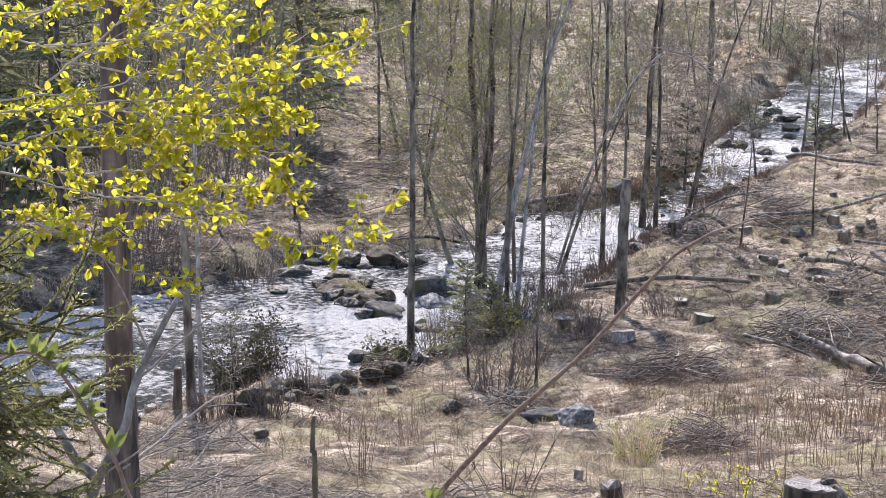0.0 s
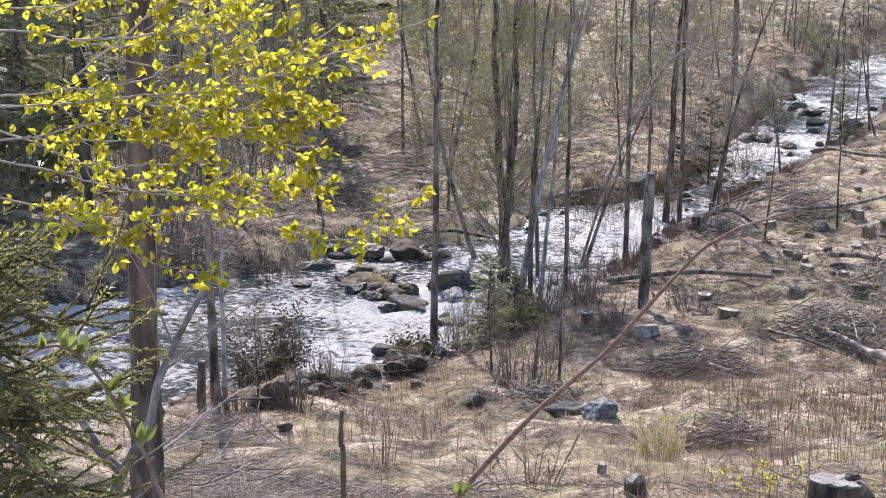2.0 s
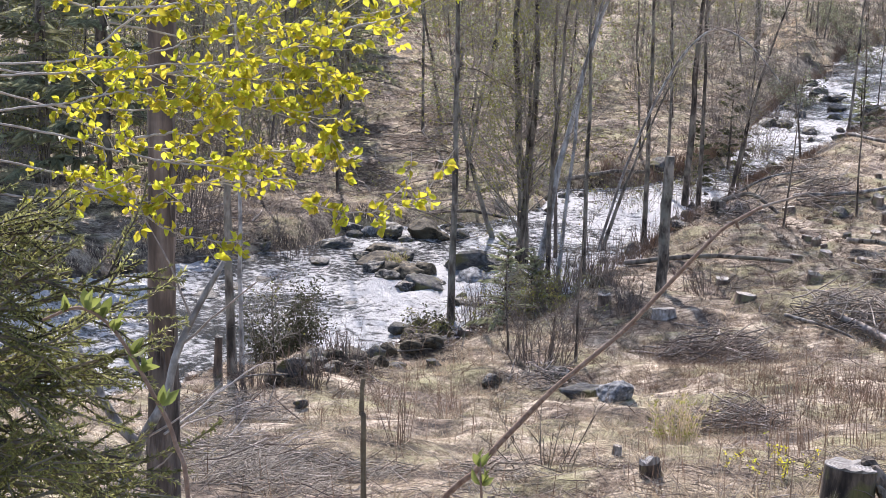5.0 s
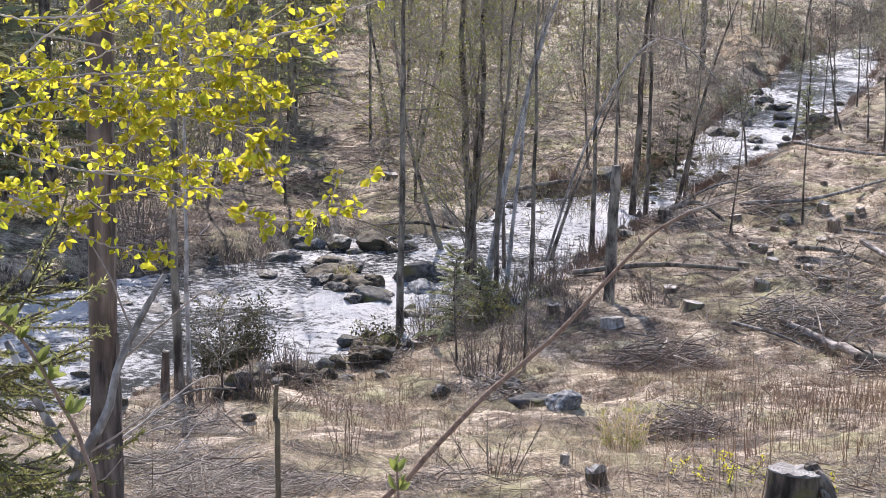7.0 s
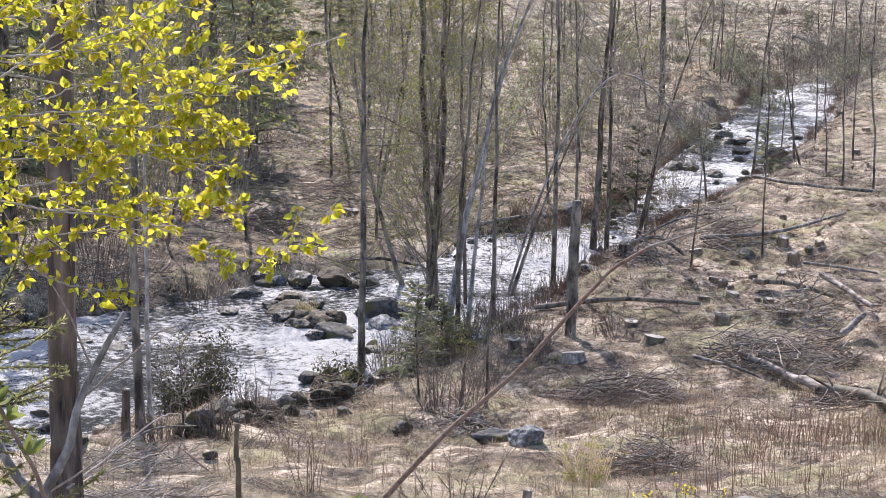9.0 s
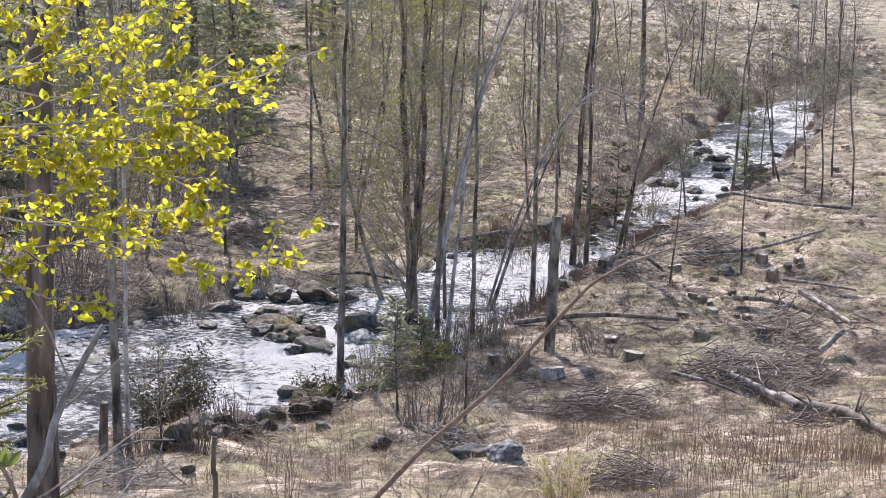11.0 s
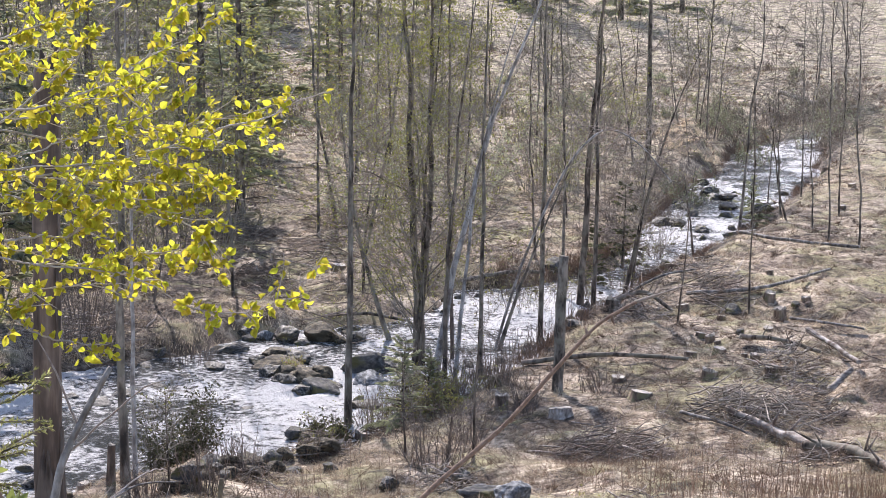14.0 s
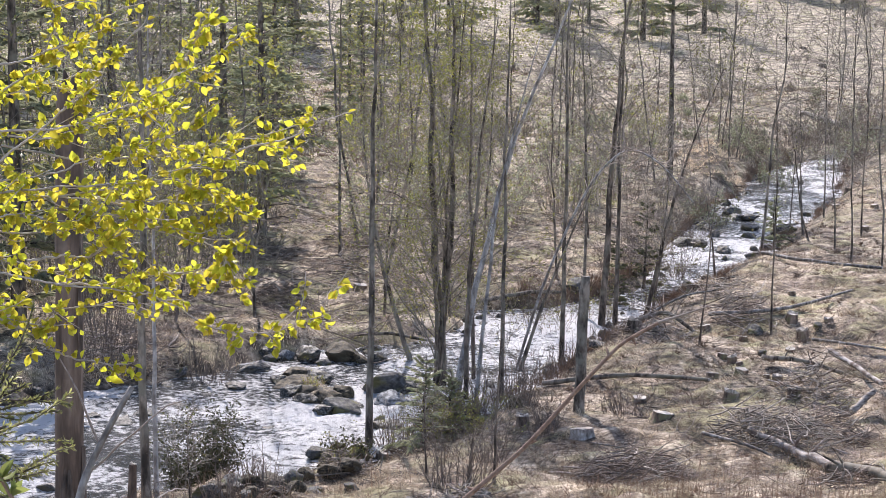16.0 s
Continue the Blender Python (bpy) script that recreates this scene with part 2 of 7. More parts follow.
def make_water_material():
    m, nodes, links, bsdf = material("rushing_stream_water")
    coords = nodes.new("ShaderNodeTexCoord").outputs["Object"]
    # white in the colour: real foam, plus painted sky glare and sun glints
    foam = nodes.new("ShaderNodeAttribute")
    foam.attribute_name = "foam"
    streak = noise_node(nodes, links, coords, 8.0, 9, (0.9, 1.0, 1), 0.78, 25)
    add = nodes.new("ShaderNodeMath")
    add.operation = "ADD"
    links.new(streak, add.inputs[0])
    links.new(foam.outputs["Fac"], add.inputs[1])
    edge = ramp_node(nodes, [(0.49, (0, 0, 0)), (0.56, (0.35, 0.35, 0.35)), (0.64, (1, 1, 1))])
    links.new(add.outputs[0], edge.inputs["Fac"])
    out = mix_node(nodes, links, edge.outputs["Color"], (0.07, 0.072, 0.07), (0.71, 0.7, 0.71))
    links.new(out, bsdf.inputs["Base Color"])
    span = nodes.new("ShaderNodeMapRange")
    span.inputs["To Min"].default_value, span.inputs["To Max"].default_value = 0.12, 0.55
    links.new(edge.outputs["Color"], span.inputs["Value"])
    links.new(span.outputs["Result"], bsdf.inputs["Roughness"])
    bsdf.inputs["IOR"].default_value = 1.33
    relief = nodes.new("ShaderNodeBump")
    relief.inputs["Strength"].default_value, relief.inputs["Distance"].default_value = 1.0, 0.12
    links.new(noise_node(nodes, links, coords, 10, 8, (1.0, 0.9, 1), 0.8), relief.inputs["Height"])
    links.new(relief.outputs["Normal"], bsdf.inputs["Normal"])
    return m


def make_cut_wood_material(name, dark, pale):
    m, nodes, links, bsdf = material(name)
    coords = nodes.new("ShaderNodeTexCoord").outputs["Object"]
    rings = nodes.new("ShaderNodeTexWave")
    rings.wave_type, rings.rings_direction = "RINGS", "Z"
    for key, value in (("Scale", 16.0), ("Distortion", 2.0), ("Detail", 3.0), ("Detail Scale", 1.5)):
        rings.inputs[key].default_value = value
    links.new(coords, rings.inputs["Vector"])
    grain = ramp_node(nodes, [(0.2, dark), (0.8, pale)])
    links.new(rings.outputs["Fac"], grain.inputs["Fac"])
    stain = ramp_node(nodes, [(0.38, (0.55, 0.52, 0.5)), (0.6, (1, 1, 1))])
    links.new(noise_node(nodes, links, coords, 7, 4), stain.inputs["Fac"])
    out = mix_node(nodes, links, 1.0, grain.outputs["Color"], stain.outputs["Color"], "MULTIPLY")
    links.new(out, bsdf.inputs["Base Color"])
    bsdf.inputs["Roughness"].default_value = 0.8
    return m


GROUND, WATER = make_ground_material(), make_water_material()
CUT_WOOD = make_cut_wood_material("weathered_cut_wood", (0.36, 0.32, 0.28), (0.64, 0.58, 0.5))
CUT_GREY = make_cut_wood_material("grey_stained_cut_wood", (0.2, 0.19, 0.18), (0.36, 0.345, 0.33))


# ---- lie of the land: near and far shore of the stream as y over x ----
NEAR_X = [-60, -14, -5.5, -4.5, -4.0, -3.3, -2.6, -1.9, -1.1, -0.4, 1.1, 2.8, 4.5, 5.7, 6.7, 7.7, 9.1, 10.6, 12.4, 14.3, 15.8, 17.0, 18.5, 24, 60]
NEAR_Y = [6, 14, 18.9, 19.0, 19.6, 20.4, 21.6, 22.4, 23.6, 25.9, 28, 31, 34.7, 38.5, 39.8, 41.5, 45.5, 49.4, 53.6, 59.4, 64, 68.5, 75, 81.5, 112]
FAR_X = [-60, -14, -7.5, -6.0, -3.9, -3.1, -2.3, -0.9, 0.4, 1.3, 1.8, 3.3, 5.0, 6.5, 7.6, 8.6, 9.7, 10.8, 12.0, 12.4, 13.4, 15.5, 18.3, 20, 24, 60]
FAR_Y = [12, 21, 25.9, 28.2, 29.8, 30.2, 31.7, 32.1, 32.6, 35, 36.5, 37.2, 39.4, 43.4, 48.4, 51.8, 55.3, 58.5, 60.9, 63.6, 66.8, 71.6, 76, 80, 85, 116]
BANK_Y = [-30, 0, 5, 8, 11, 14, 18, 22, 25, 30, 40, 60, 75, 100, 130, 200, 400, 3000]
BANK_Z = [6, 4.4, 3.75, 3.05, 2.4, 1.7, 0.98, 0.44, 0.36, 0.5, 0.8, 1.5, 3.0, 5.6, 8.5, 14, 28, 70]


def value_noise(x, y, size, seed=0):
    """Smooth noise from -1 to 1 with cells of that size."""
    x, y = np.asarray(x, float) / size, np.asarray(y, float) / size
    i, j = np.floor(x), np.floor(y)
    u, v = x - i, y - j
    u, v = u * u * (3 - 2 * u), v * v * (3 - 2 * v)

    def corner(a, b):
        h = np.sin(a * 127.1 + b * 311.7 + seed * 74.7) * 43758.5453
        return (h - np.floor(h)) * 2 - 1

    low = corner(i, j) * (1 - u) + corner(i + 1, j) * u
    high = corner(i, j + 1) * (1 - u) + corner(i + 1, j + 1) * u
    return low * (1 - v) + high * v


def smooth(a, b, s):
    s = np.clip((s - a) / (b - a), 0, 1)
    return s * s * (3 - 2 * s)


def shore_distance(x, y, px, py):
    """Metres from points to a shoreline."""
    best = np.full(np.shape(x), 1e9)
    for (x0, y0), (x1, y1) in zip(zip(px, py), zip(px[1:], py[1:])):
        dx, dy = x1 - x0, y1 - y0
        k = np.clip(((x - x0) * dx + (y - y0) * dy) / (dx * dx + dy * dy), 0, 1)
        best = np.minimum(best, np.hypot(x - x0 - k * dx, y - y0 - k * dy))
    return best


def water_level(y):
    return 0.016 * np.maximum(np.asarray(y, float) - 22, 0)


def ground(x, y):
    """Height of the ground."""
    x, y = np.asarray(x, float), np.asarray(y, float)
    wiggle = 0.28 * value_noise(x, y, 1.3, 5) + 0.4 * value_noise(x, y, 3.7, 7)
    dn, df = shore_distance(x, y, NEAR_X, NEAR_Y), shore_distance(x, y, FAR_X, FAR_Y)
    sn = np.where(y < np.interp(x, NEAR_X, NEAR_Y), dn, -dn) + wiggle
    sf = np.where(y > np.interp(x, FAR_X, FAR_Y), df, -df) + wiggle
    wl = water_level(y)
    bank = np.maximum(np.interp(y, BANK_Y, BANK_Z), wl + 0.15)
    z_near = (wl - 0.12) + (bank - wl + 0.12) * smooth(-0.15, 1.5, sn)
    z_far = wl - 0.12 + 0.45 * smooth(-0.1, 0.9, sf) + 0.05 * np.maximum(sf, 0) + 0.05 * np.clip(sf - 22, 0, 150)
    bed = wl - 0.12 - 0.3 * smooth(0, 1.2, np.minimum(-sn, -sf))
    z = np.where(sn > -0.1, z_near, np.where(sf > -0.1, z_far, bed))
    dry = smooth(0.0, 1.5, np.maximum(sn, sf))
    rough = 0.16 * value_noise(x, y, 2.7, 1) + 0.09 * value_noise(x, y, 0.9, 2) + 0.06 * value_noise(x, y, 0.35, 3)
    far_hump = 0.5 * value_noise(x, y, 9.0, 4) * smooth(35, 60, y)
    tussock = 1.0 * np.exp(-((x - 11.2) ** 2) / 1.4 - (y - 62.8) ** 2 / 6)
    return z + dry * (rough + far_hump + tussock) + 0.05 * value_noise(x, y, 0.5, 6)


# ---- mesh tools ----
class Soup:
    """Collects corners and faces of one mesh."""

    def __init__(self):
        self.co, self.quads, self.tris, self.count = [], [], [], 0

    def add(self, co, quads=None, tris=None):
        co = np.asarray(co, float).reshape(-1, 3)
        if quads is not None and len(quads):
            self.quads.append(np.asarray(quads, int) + self.count)
        if tris is not None and len(tris):
            self.tris.append(np.asarray(tris, int) + self.count)
        self.co.append(co)
        self.count += len(co)

    def tube(self, path, radii, sides=5, caps=False, lump=None):
        path = np.asarray(path, float)
        n = len(path)
        radii = np.broadcast_to(np.asarray(radii, float), (n,))
        ahead = np.gradient(path, axis=0)
        ahead /= np.linalg.norm(ahead, axis=1, keepdims=True) + 1e-9
        mean = ahead.mean(0)
        ref = np.eye(3)[np.argmin(np.abs(mean))]
        u = np.cross(ahead, ref)
        u /= np.linalg.norm(u, axis=1, keepdims=True) + 1e-9
        v = np.cross(ahead, u)
        a = np.arange(sides) * (2 * np.pi / sides)
        r = radii[:, None] * np.ones((1, sides))
        if lump is not None:
            r = r * lump
        co = path[:, None] + r[..., None] * (np.cos(a)[None, :, None] * u[:, None] + np.sin(a)[None, :, None] * v[:, None])
        i, j = np.meshgrid(np.arange(n - 1), np.arange(sides), indexing="ij")
        k = (j + 1) % sides
        quads = np.stack([i * sides + j, i * sides + k, (i + 1) * sides + k, (i + 1) * sides + j], -1).reshape(-1, 4)
        tris = []
        co = co.reshape(-1, 3)
        if caps:
            co = np.vstack([co, path[0], path[-1]])
            first, last = n * sides, n * sides + 1
            for j in range(sides):
                k = (j + 1) % sides
                tris += [(first, k, j), (last, (n - 1) * sides + j, (n - 1) * sides + k)]
        self.add(co, quads, tris)

    def shoots(self, base, mid, tip, radius):
        """Three-sided tapering twigs, bent once, as arrays of points."""
        m = len(base)
        way = tip - base
        u = np.cross(way, np.array([0.31, 0.2, 0.93]))
        u /= np.linalg.norm(u, axis=1, keepdims=True) + 1e-9
        v = np.cross(way, u)
        v /= np.linalg.norm(v, axis=1, keepdims=True) + 1e-9
        rings = []
        for centre, r in ((base, radius), (mid, radius * 0.75)):
            for a in (0.0, 2.1, 4.2):
                rings.append(centre + (u * math.cos(a) + v * math.sin(a)) * np.reshape(r, (-1, 1)))
        co = np.stack([*rings, tip], 1)
        at = (np.arange(m) * 7)[:, None]
        quads = np.concatenate([at + np.array(q) for q in ((0, 1, 4, 3), (1, 2, 5, 4), (2, 0, 3, 5))])
        tris = np.concatenate([at + np.array(q) for q in ((3, 4, 6), (4, 5, 6), (5, 3, 6))])
        self.add(co.reshape(-1, 3), quads, tris)

    def blades(self, base, tip, width):
        """Thin upright triangles from base to tip, arrays of points."""
        base, tip = np.asarray(base, float), np.asarray(tip, float)
        way = tip - base
        side = np.cross(way, np.array([0.15, 1.0, 0.1]))
        side /= np.linalg.norm(side, axis=1, keepdims=True) + 1e-9
        side = side * (np.broadcast_to(width, (len(base),))[:, None] / 2)
        co = np.stack([base - side, base + side, tip], 1).reshape(-1, 3)
        self.add(co, None, np.arange(len(co)).reshape(-1, 3))

    def diamonds(self, base, tip, side):
        """Flat four-cornered leaves: base, tip and half-width vectors."""
        mid = base * 0.55 + tip * 0.45
        co = np.stack([base, mid + side, tip, mid - side], 1).reshape(-1, 3)
        self.add(co, np.arange(len(co)).reshape(-1, 4))

    def mesh(self, name, sleek=True):
        me = bpy.data.meshes.new(name)
        co = np.concatenate(self.co)
        quads = np.concatenate(self.quads) if self.quads else np.zeros((0, 4), int)
        tris = np.concatenate(self.tris) if self.tris else np.zeros((0, 3), int)
        me.vertices.add(len(co))
        me.vertices.foreach_set("co", co.ravel())
        loops = np.concatenate([quads.ravel(), tris.ravel()])
        me.loops.add(len(loops))
        me.loops.foreach_set("vertex_index", loops)
        starts = np.concatenate([np.arange(len(quads)) * 4, len(quads) * 4 + np.arange(len(tris)) * 3])
        me.polygons.add(len(starts))
        me.polygons.foreach_set("loop_start", starts)
        me.polygons.foreach_set("use_smooth", np.full(len(starts), sleek))
        me.update(calc_edges=True)
        me.validate()
        return me


def thing(name, x, y, z, label, category, group="", kind="", turn=0):
    ob = new(name)
    ob.empty_display_size = 0.1
    ob.matrix_basis = pose(x, y, z, 0, 0, turn)
    return tagged(ob, label, category, group, kind)


def part(name, soup, mat, parent, label="", sleek=True, kind=""):
    me = soup.mesh(name, sleek) if isinstance(soup, Soup) else soup
    if not me.materials:
        me.materials.append(mat)
    ob = new(name, me)
    ob.parent = parent
    return tagged(ob, label, kind=kind)


def alone(name, soup, mat, label, category, m=None, group="", kind="", sleek=True):
    me = soup.mesh(name, sleek) if isinstance(soup, Soup) else soup
    if not me.materials:
        me.materials.append(mat)
    ob = new(name, me)
    if m is not None:
        ob.matrix_basis = m
    return tagged(ob, label, category, group, kind)


def height(x, y):
    return float(ground(np.array([x]), np.array([y]))[0])


def curve(points, n):
    """A smooth path through a few points."""
    points = np.asarray(points, float)
    k = np.linspace(0, len(points) - 1, n)
    i = np.clip(k.astype(int), 0, len(points) - 2)
    u = (k - i)[:, None]
    ext = np.vstack([2 * points[0] - points[1], points, 2 * points[-1] - points[-2]])
    a, b, c, d = ext[i], ext[i + 1], ext[i + 2], ext[i + 3]
    return 0.5 * (2 * b + (c - a) * u + (2 * a - 5 * b + 4 * c - d) * u**2 + (3 * b - a - 3 * c + d) * u**3)


# ---- the ground, one sheet to the horizon ----
def spread(stops, counts):
    out = [np.linspace(a, b, n, endpoint=False) for a, b, n in zip(stops, stops[1:], counts)]
    return np.concatenate([*out, [stops[-1]]])


def make_ground():
    xs = spread([-3000, -300, -60, -14, -7, 16, 26, 60, 300, 3000], [6, 16, 36, 34, 190, 44, 30, 16, 6])
    ys = spread([-400, -20, 6, 9, 34, 60, 110, 300, 1000, 4000], [6, 12, 16, 230, 120, 80, 36, 14, 6])
    x, y = np.meshgrid(xs, ys)
    z = ground(x, y)
    s = Soup()
    n, m = x.shape
    i, j = np.meshgrid(np.arange(n - 1), np.arange(m - 1), indexing="ij")
    k = (i * m + j).ravel()
    s.add(np.stack([x, y, z], -1), np.stack([k, k + 1, k + m + 1, k + m], -1))
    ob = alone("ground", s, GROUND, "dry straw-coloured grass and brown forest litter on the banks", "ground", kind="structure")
    layer = ob.data.attributes.new("damp", "FLOAT", "POINT")
    near, far = shore_distance(x, y, NEAR_X, NEAR_Y), shore_distance(x, y, FAR_X, FAR_Y)
    layer.data.foreach_set("value", smooth(1.6, 0.2, np.minimum(near, far + 0.9) + 0.8 * value_noise(x, y, 1.1, 21) + 0.4 * value_noise(x, y, 0.4, 22)).ravel())


def make_water():
    xs = np.linspace(-22, 26, 620)
    v = np.linspace(0, 1, 90)
    near, far = np.interp(xs, NEAR_X, NEAR_Y) - 1.5, np.interp(xs, FAR_X, FAR_Y) + 0.9
    x = np.repeat(xs[:, None], 90, 1)
    y = near[:, None] + (far - near)[:, None] * v
    rapid = smooth(0.0, 0.6, value_noise(x, y * 0.8, 3.1, 11) + 0.25)
    z = water_level(y) + 0.05 * value_noise(x, y * 0.7, 0.55, 12) * (0.5 + rapid) + 0.03 * value_noise(x, y * 0.7, 0.22, 13) * (0.6 + rapid)
    s = Soup()
    n, m = x.shape
    i, j = np.meshgrid(np.arange(n - 1), np.arange(m - 1), indexing="ij")
    k = (i * m + j).ravel()
    s.add(np.stack([x, y, z], -1), np.stack([k, k + m, k + m + 1, k + 1], -1))
    ob = alone("water", s, WATER, "shallow rushing stream with white foam and glittering ripples", "stream", kind="structure")
    layer = ob.data.attributes.new("foam", "FLOAT", "POINT")
    # amount of white: foam in the rapids, painted glare on the smoother pools
    foam = 0.055 - 0.06 * smooth(36, 46, y) + 0.14 * rapid * (1 - 0.3 * smooth(33, 44, y)) + 0.1 * value_noise(x, y, 0.7, 14) - 0.02 * smooth(-2.2, -3.8, x)
    for px, py, wx, wy, more in ((-1.8, 27.3, 0.9, 0.6, 0.13), (-1.7, 24.7, 1.0, 1.6, 0.06), (-3.9, 23.6, 1.3, 1.5, -0.02)):
        foam += more * np.exp(-(((x - px) / wx) ** 2) - ((y - py) / wy) ** 2)
    layer.data.foreach_set("value", foam.ravel())


make_ground()
make_water()


# ---- trees ----
def wobbly(rng, start, way, length, n, wander=0.08, lift=0.0):
    """A path of n points that wanders as it grows and bends up by lift."""
    way = np.asarray(way, float) / (np.linalg.norm(way) + 1e-9)
    steps = np.repeat(way[None], n - 1, 0) + np.cumsum(rng.normal(0, wander, (n - 1, 3)), 0)
    steps[:, 2] += np.linspace(0, lift, n - 1)
    steps /= np.linalg.norm(steps, axis=1, keepdims=True)
    return np.vstack([start, start + np.cumsum(steps * (length / (n - 1)), 0)])


def twigs_on(rng, soup, leaves, path, count, length, radius, bud=0.0, bud_size=0.012, spread_angle=0.8, lift=0.2):
    """Twigs along the outer part of a limb, with finer side twigs and small opening leaves on them."""
    n = len(path)
    k = rng.uniform(0.25, 1.0, count) * (n - 1)
    i = np.minimum(k.astype(int), n - 2)
    step = path[i + 1] - path[i]
    p = path[i] + step * (k - i)[:, None]
    way = step / (np.linalg.norm(step, axis=1, keepdims=True) + 1e-9) + rng.normal(0, spread_angle, (count, 3))
    way /= np.linalg.norm(way, axis=1, keepdims=True) + 1e-9
    size = length * rng.uniform(0.4, 1.2, (count, 1))
    mid = p + way * size * 0.5
    tip = mid + (way + rng.normal(0, 0.25, (count, 3)) + (0, 0, lift)) * size * 0.5
    soup.shoots(p, mid, tip, radius)
    m = 2 * count
    j = np.arange(m) % count
    at = mid[j] + (tip - mid)[j] * rng.uniform(-0.8, 0.9, (m, 1))
    soup.blades(at, at + (tip - p)[j] * 0.4 + rng.normal(0, 0.16 * length, (m, 3)), max(radius * 1.2, 0.003))
    if leaves is not None and bud:
        m = rng.poisson(bud * count)
        if m:
            j = rng.randint(0, count, m)
            at = mid[j] + (tip - mid)[j] * rng.uniform(-0.5, 1.2, (m, 1)) + rng.normal(0, 0.12 * length, (m, 3))
            way = rng.normal(0, 1, (m, 3)) + (0, 0, -0.3)
            way /= np.linalg.norm(way, axis=1, keepdims=True)
            side = np.cross(way, rng.normal(0, 1, (m, 3)))
            side /= np.linalg.norm(side, axis=1, keepdims=True) + 1e-9
            size = bud_size * rng.uniform(0.6, 1.4, (m, 1))
            leaves.diamonds(at, at + way * size * 2, side * size * 0.6)


def bare_tree(x, y, top, radius, bark, label, seed, bend=(0, 0), low=0.25, limbs=26, limb_length=1.6, rise=0.7, twigs=5, bud=0.0,
              bud_size=0.014, stub=False, category="tree", name="tree", sink=0.1, twig_bark=None, waver=0.05, lop=0.0, split=True):
    """Slender tree: top is the offset of its tip from its foot (dx, dy, height), bend pushes its middle sideways."""
    rng = np.random.RandomState(seed)
    z = height(x, y)
    ob = thing(name, x, y, z, label, category)
    if 24 < y < 60 and not stub:
        bud = 1.5 * bud + 1.2
    n = 18
    k = np.linspace(0, 1, n)[:, None]
    tip = np.array(top, float)
    path = k * tip + np.sin(np.pi * k) * np.array([bend[0], bend[1], 0])
    path[1:-1, :2] += np.cumsum(rng.normal(0, waver * tip[2] / n, (n - 2, 2)), 0) * np.sin(np.pi * k[1:-1])
    path = np.vstack([[0, 0, -sink], path])
    kk = np.r_[0, k[:, 0]]
    radii = radius * (1 - 0.82 * kk ** 0.9)
    radii[:2] *= (1.35, 1.15)
    if stub:
        radii = radius * (1 - 0.16 * kk)
    trunk = Soup()
    trunk.tube(path, radii, 10, caps=True, lump=1 + 0.06 * rng.normal(0, 1, (n + 1, 10)))
    part("trunk", trunk, bark, ob)
    if limbs:
        wood, leaves = Soup(), (Soup() if bud else None)
        for _ in range(limbs):
            single = Soup()
            kb = low + (1 - low) * rng.uniform(0, 1) ** 0.9
            p = np.array([np.interp(kb, k[:, 0], path[1:, i]) for i in range(3)])
            a = rng.uniform(0, 2 * np.pi)
            way = np.array([math.cos(a), math.sin(a), rise + rng.normal(0, 0.25)])
            length = limb_length * (1.15 - 0.8 * kb) * rng.uniform(0.5, 1.25)
            r = max(radius * (1 - 0.8 * kb) * 0.2, 0.004, 0.00014 * y)
            limb = wobbly(rng, p, way, length, 7, 0.1, 0.25 - lop)
            (single if split else wood).tube(limb, np.linspace(r, r * 0.25, 7), 4)
            if split:
                part("branch", single, twig_bark or TWIG, ob)
            twigs_on(rng, wood, leaves, limb, twigs if y < 22 else max(3, int(twigs * 0.55)), length * 0.45, max(r * 0.3, 0.0028, 0.00012 * y), bud, bud_size, lift=0.2 - lop)
        part("twig_spray", wood, twig_bark or TWIG, ob, "fine bare twigs", kind="stuff")
        if leaves is not None and leaves.count:
            part("young_leaves", leaves, LEAF_BUD, ob, "sparse opening yellow-green leaves", sleek=False, kind="stuff")
    return ob


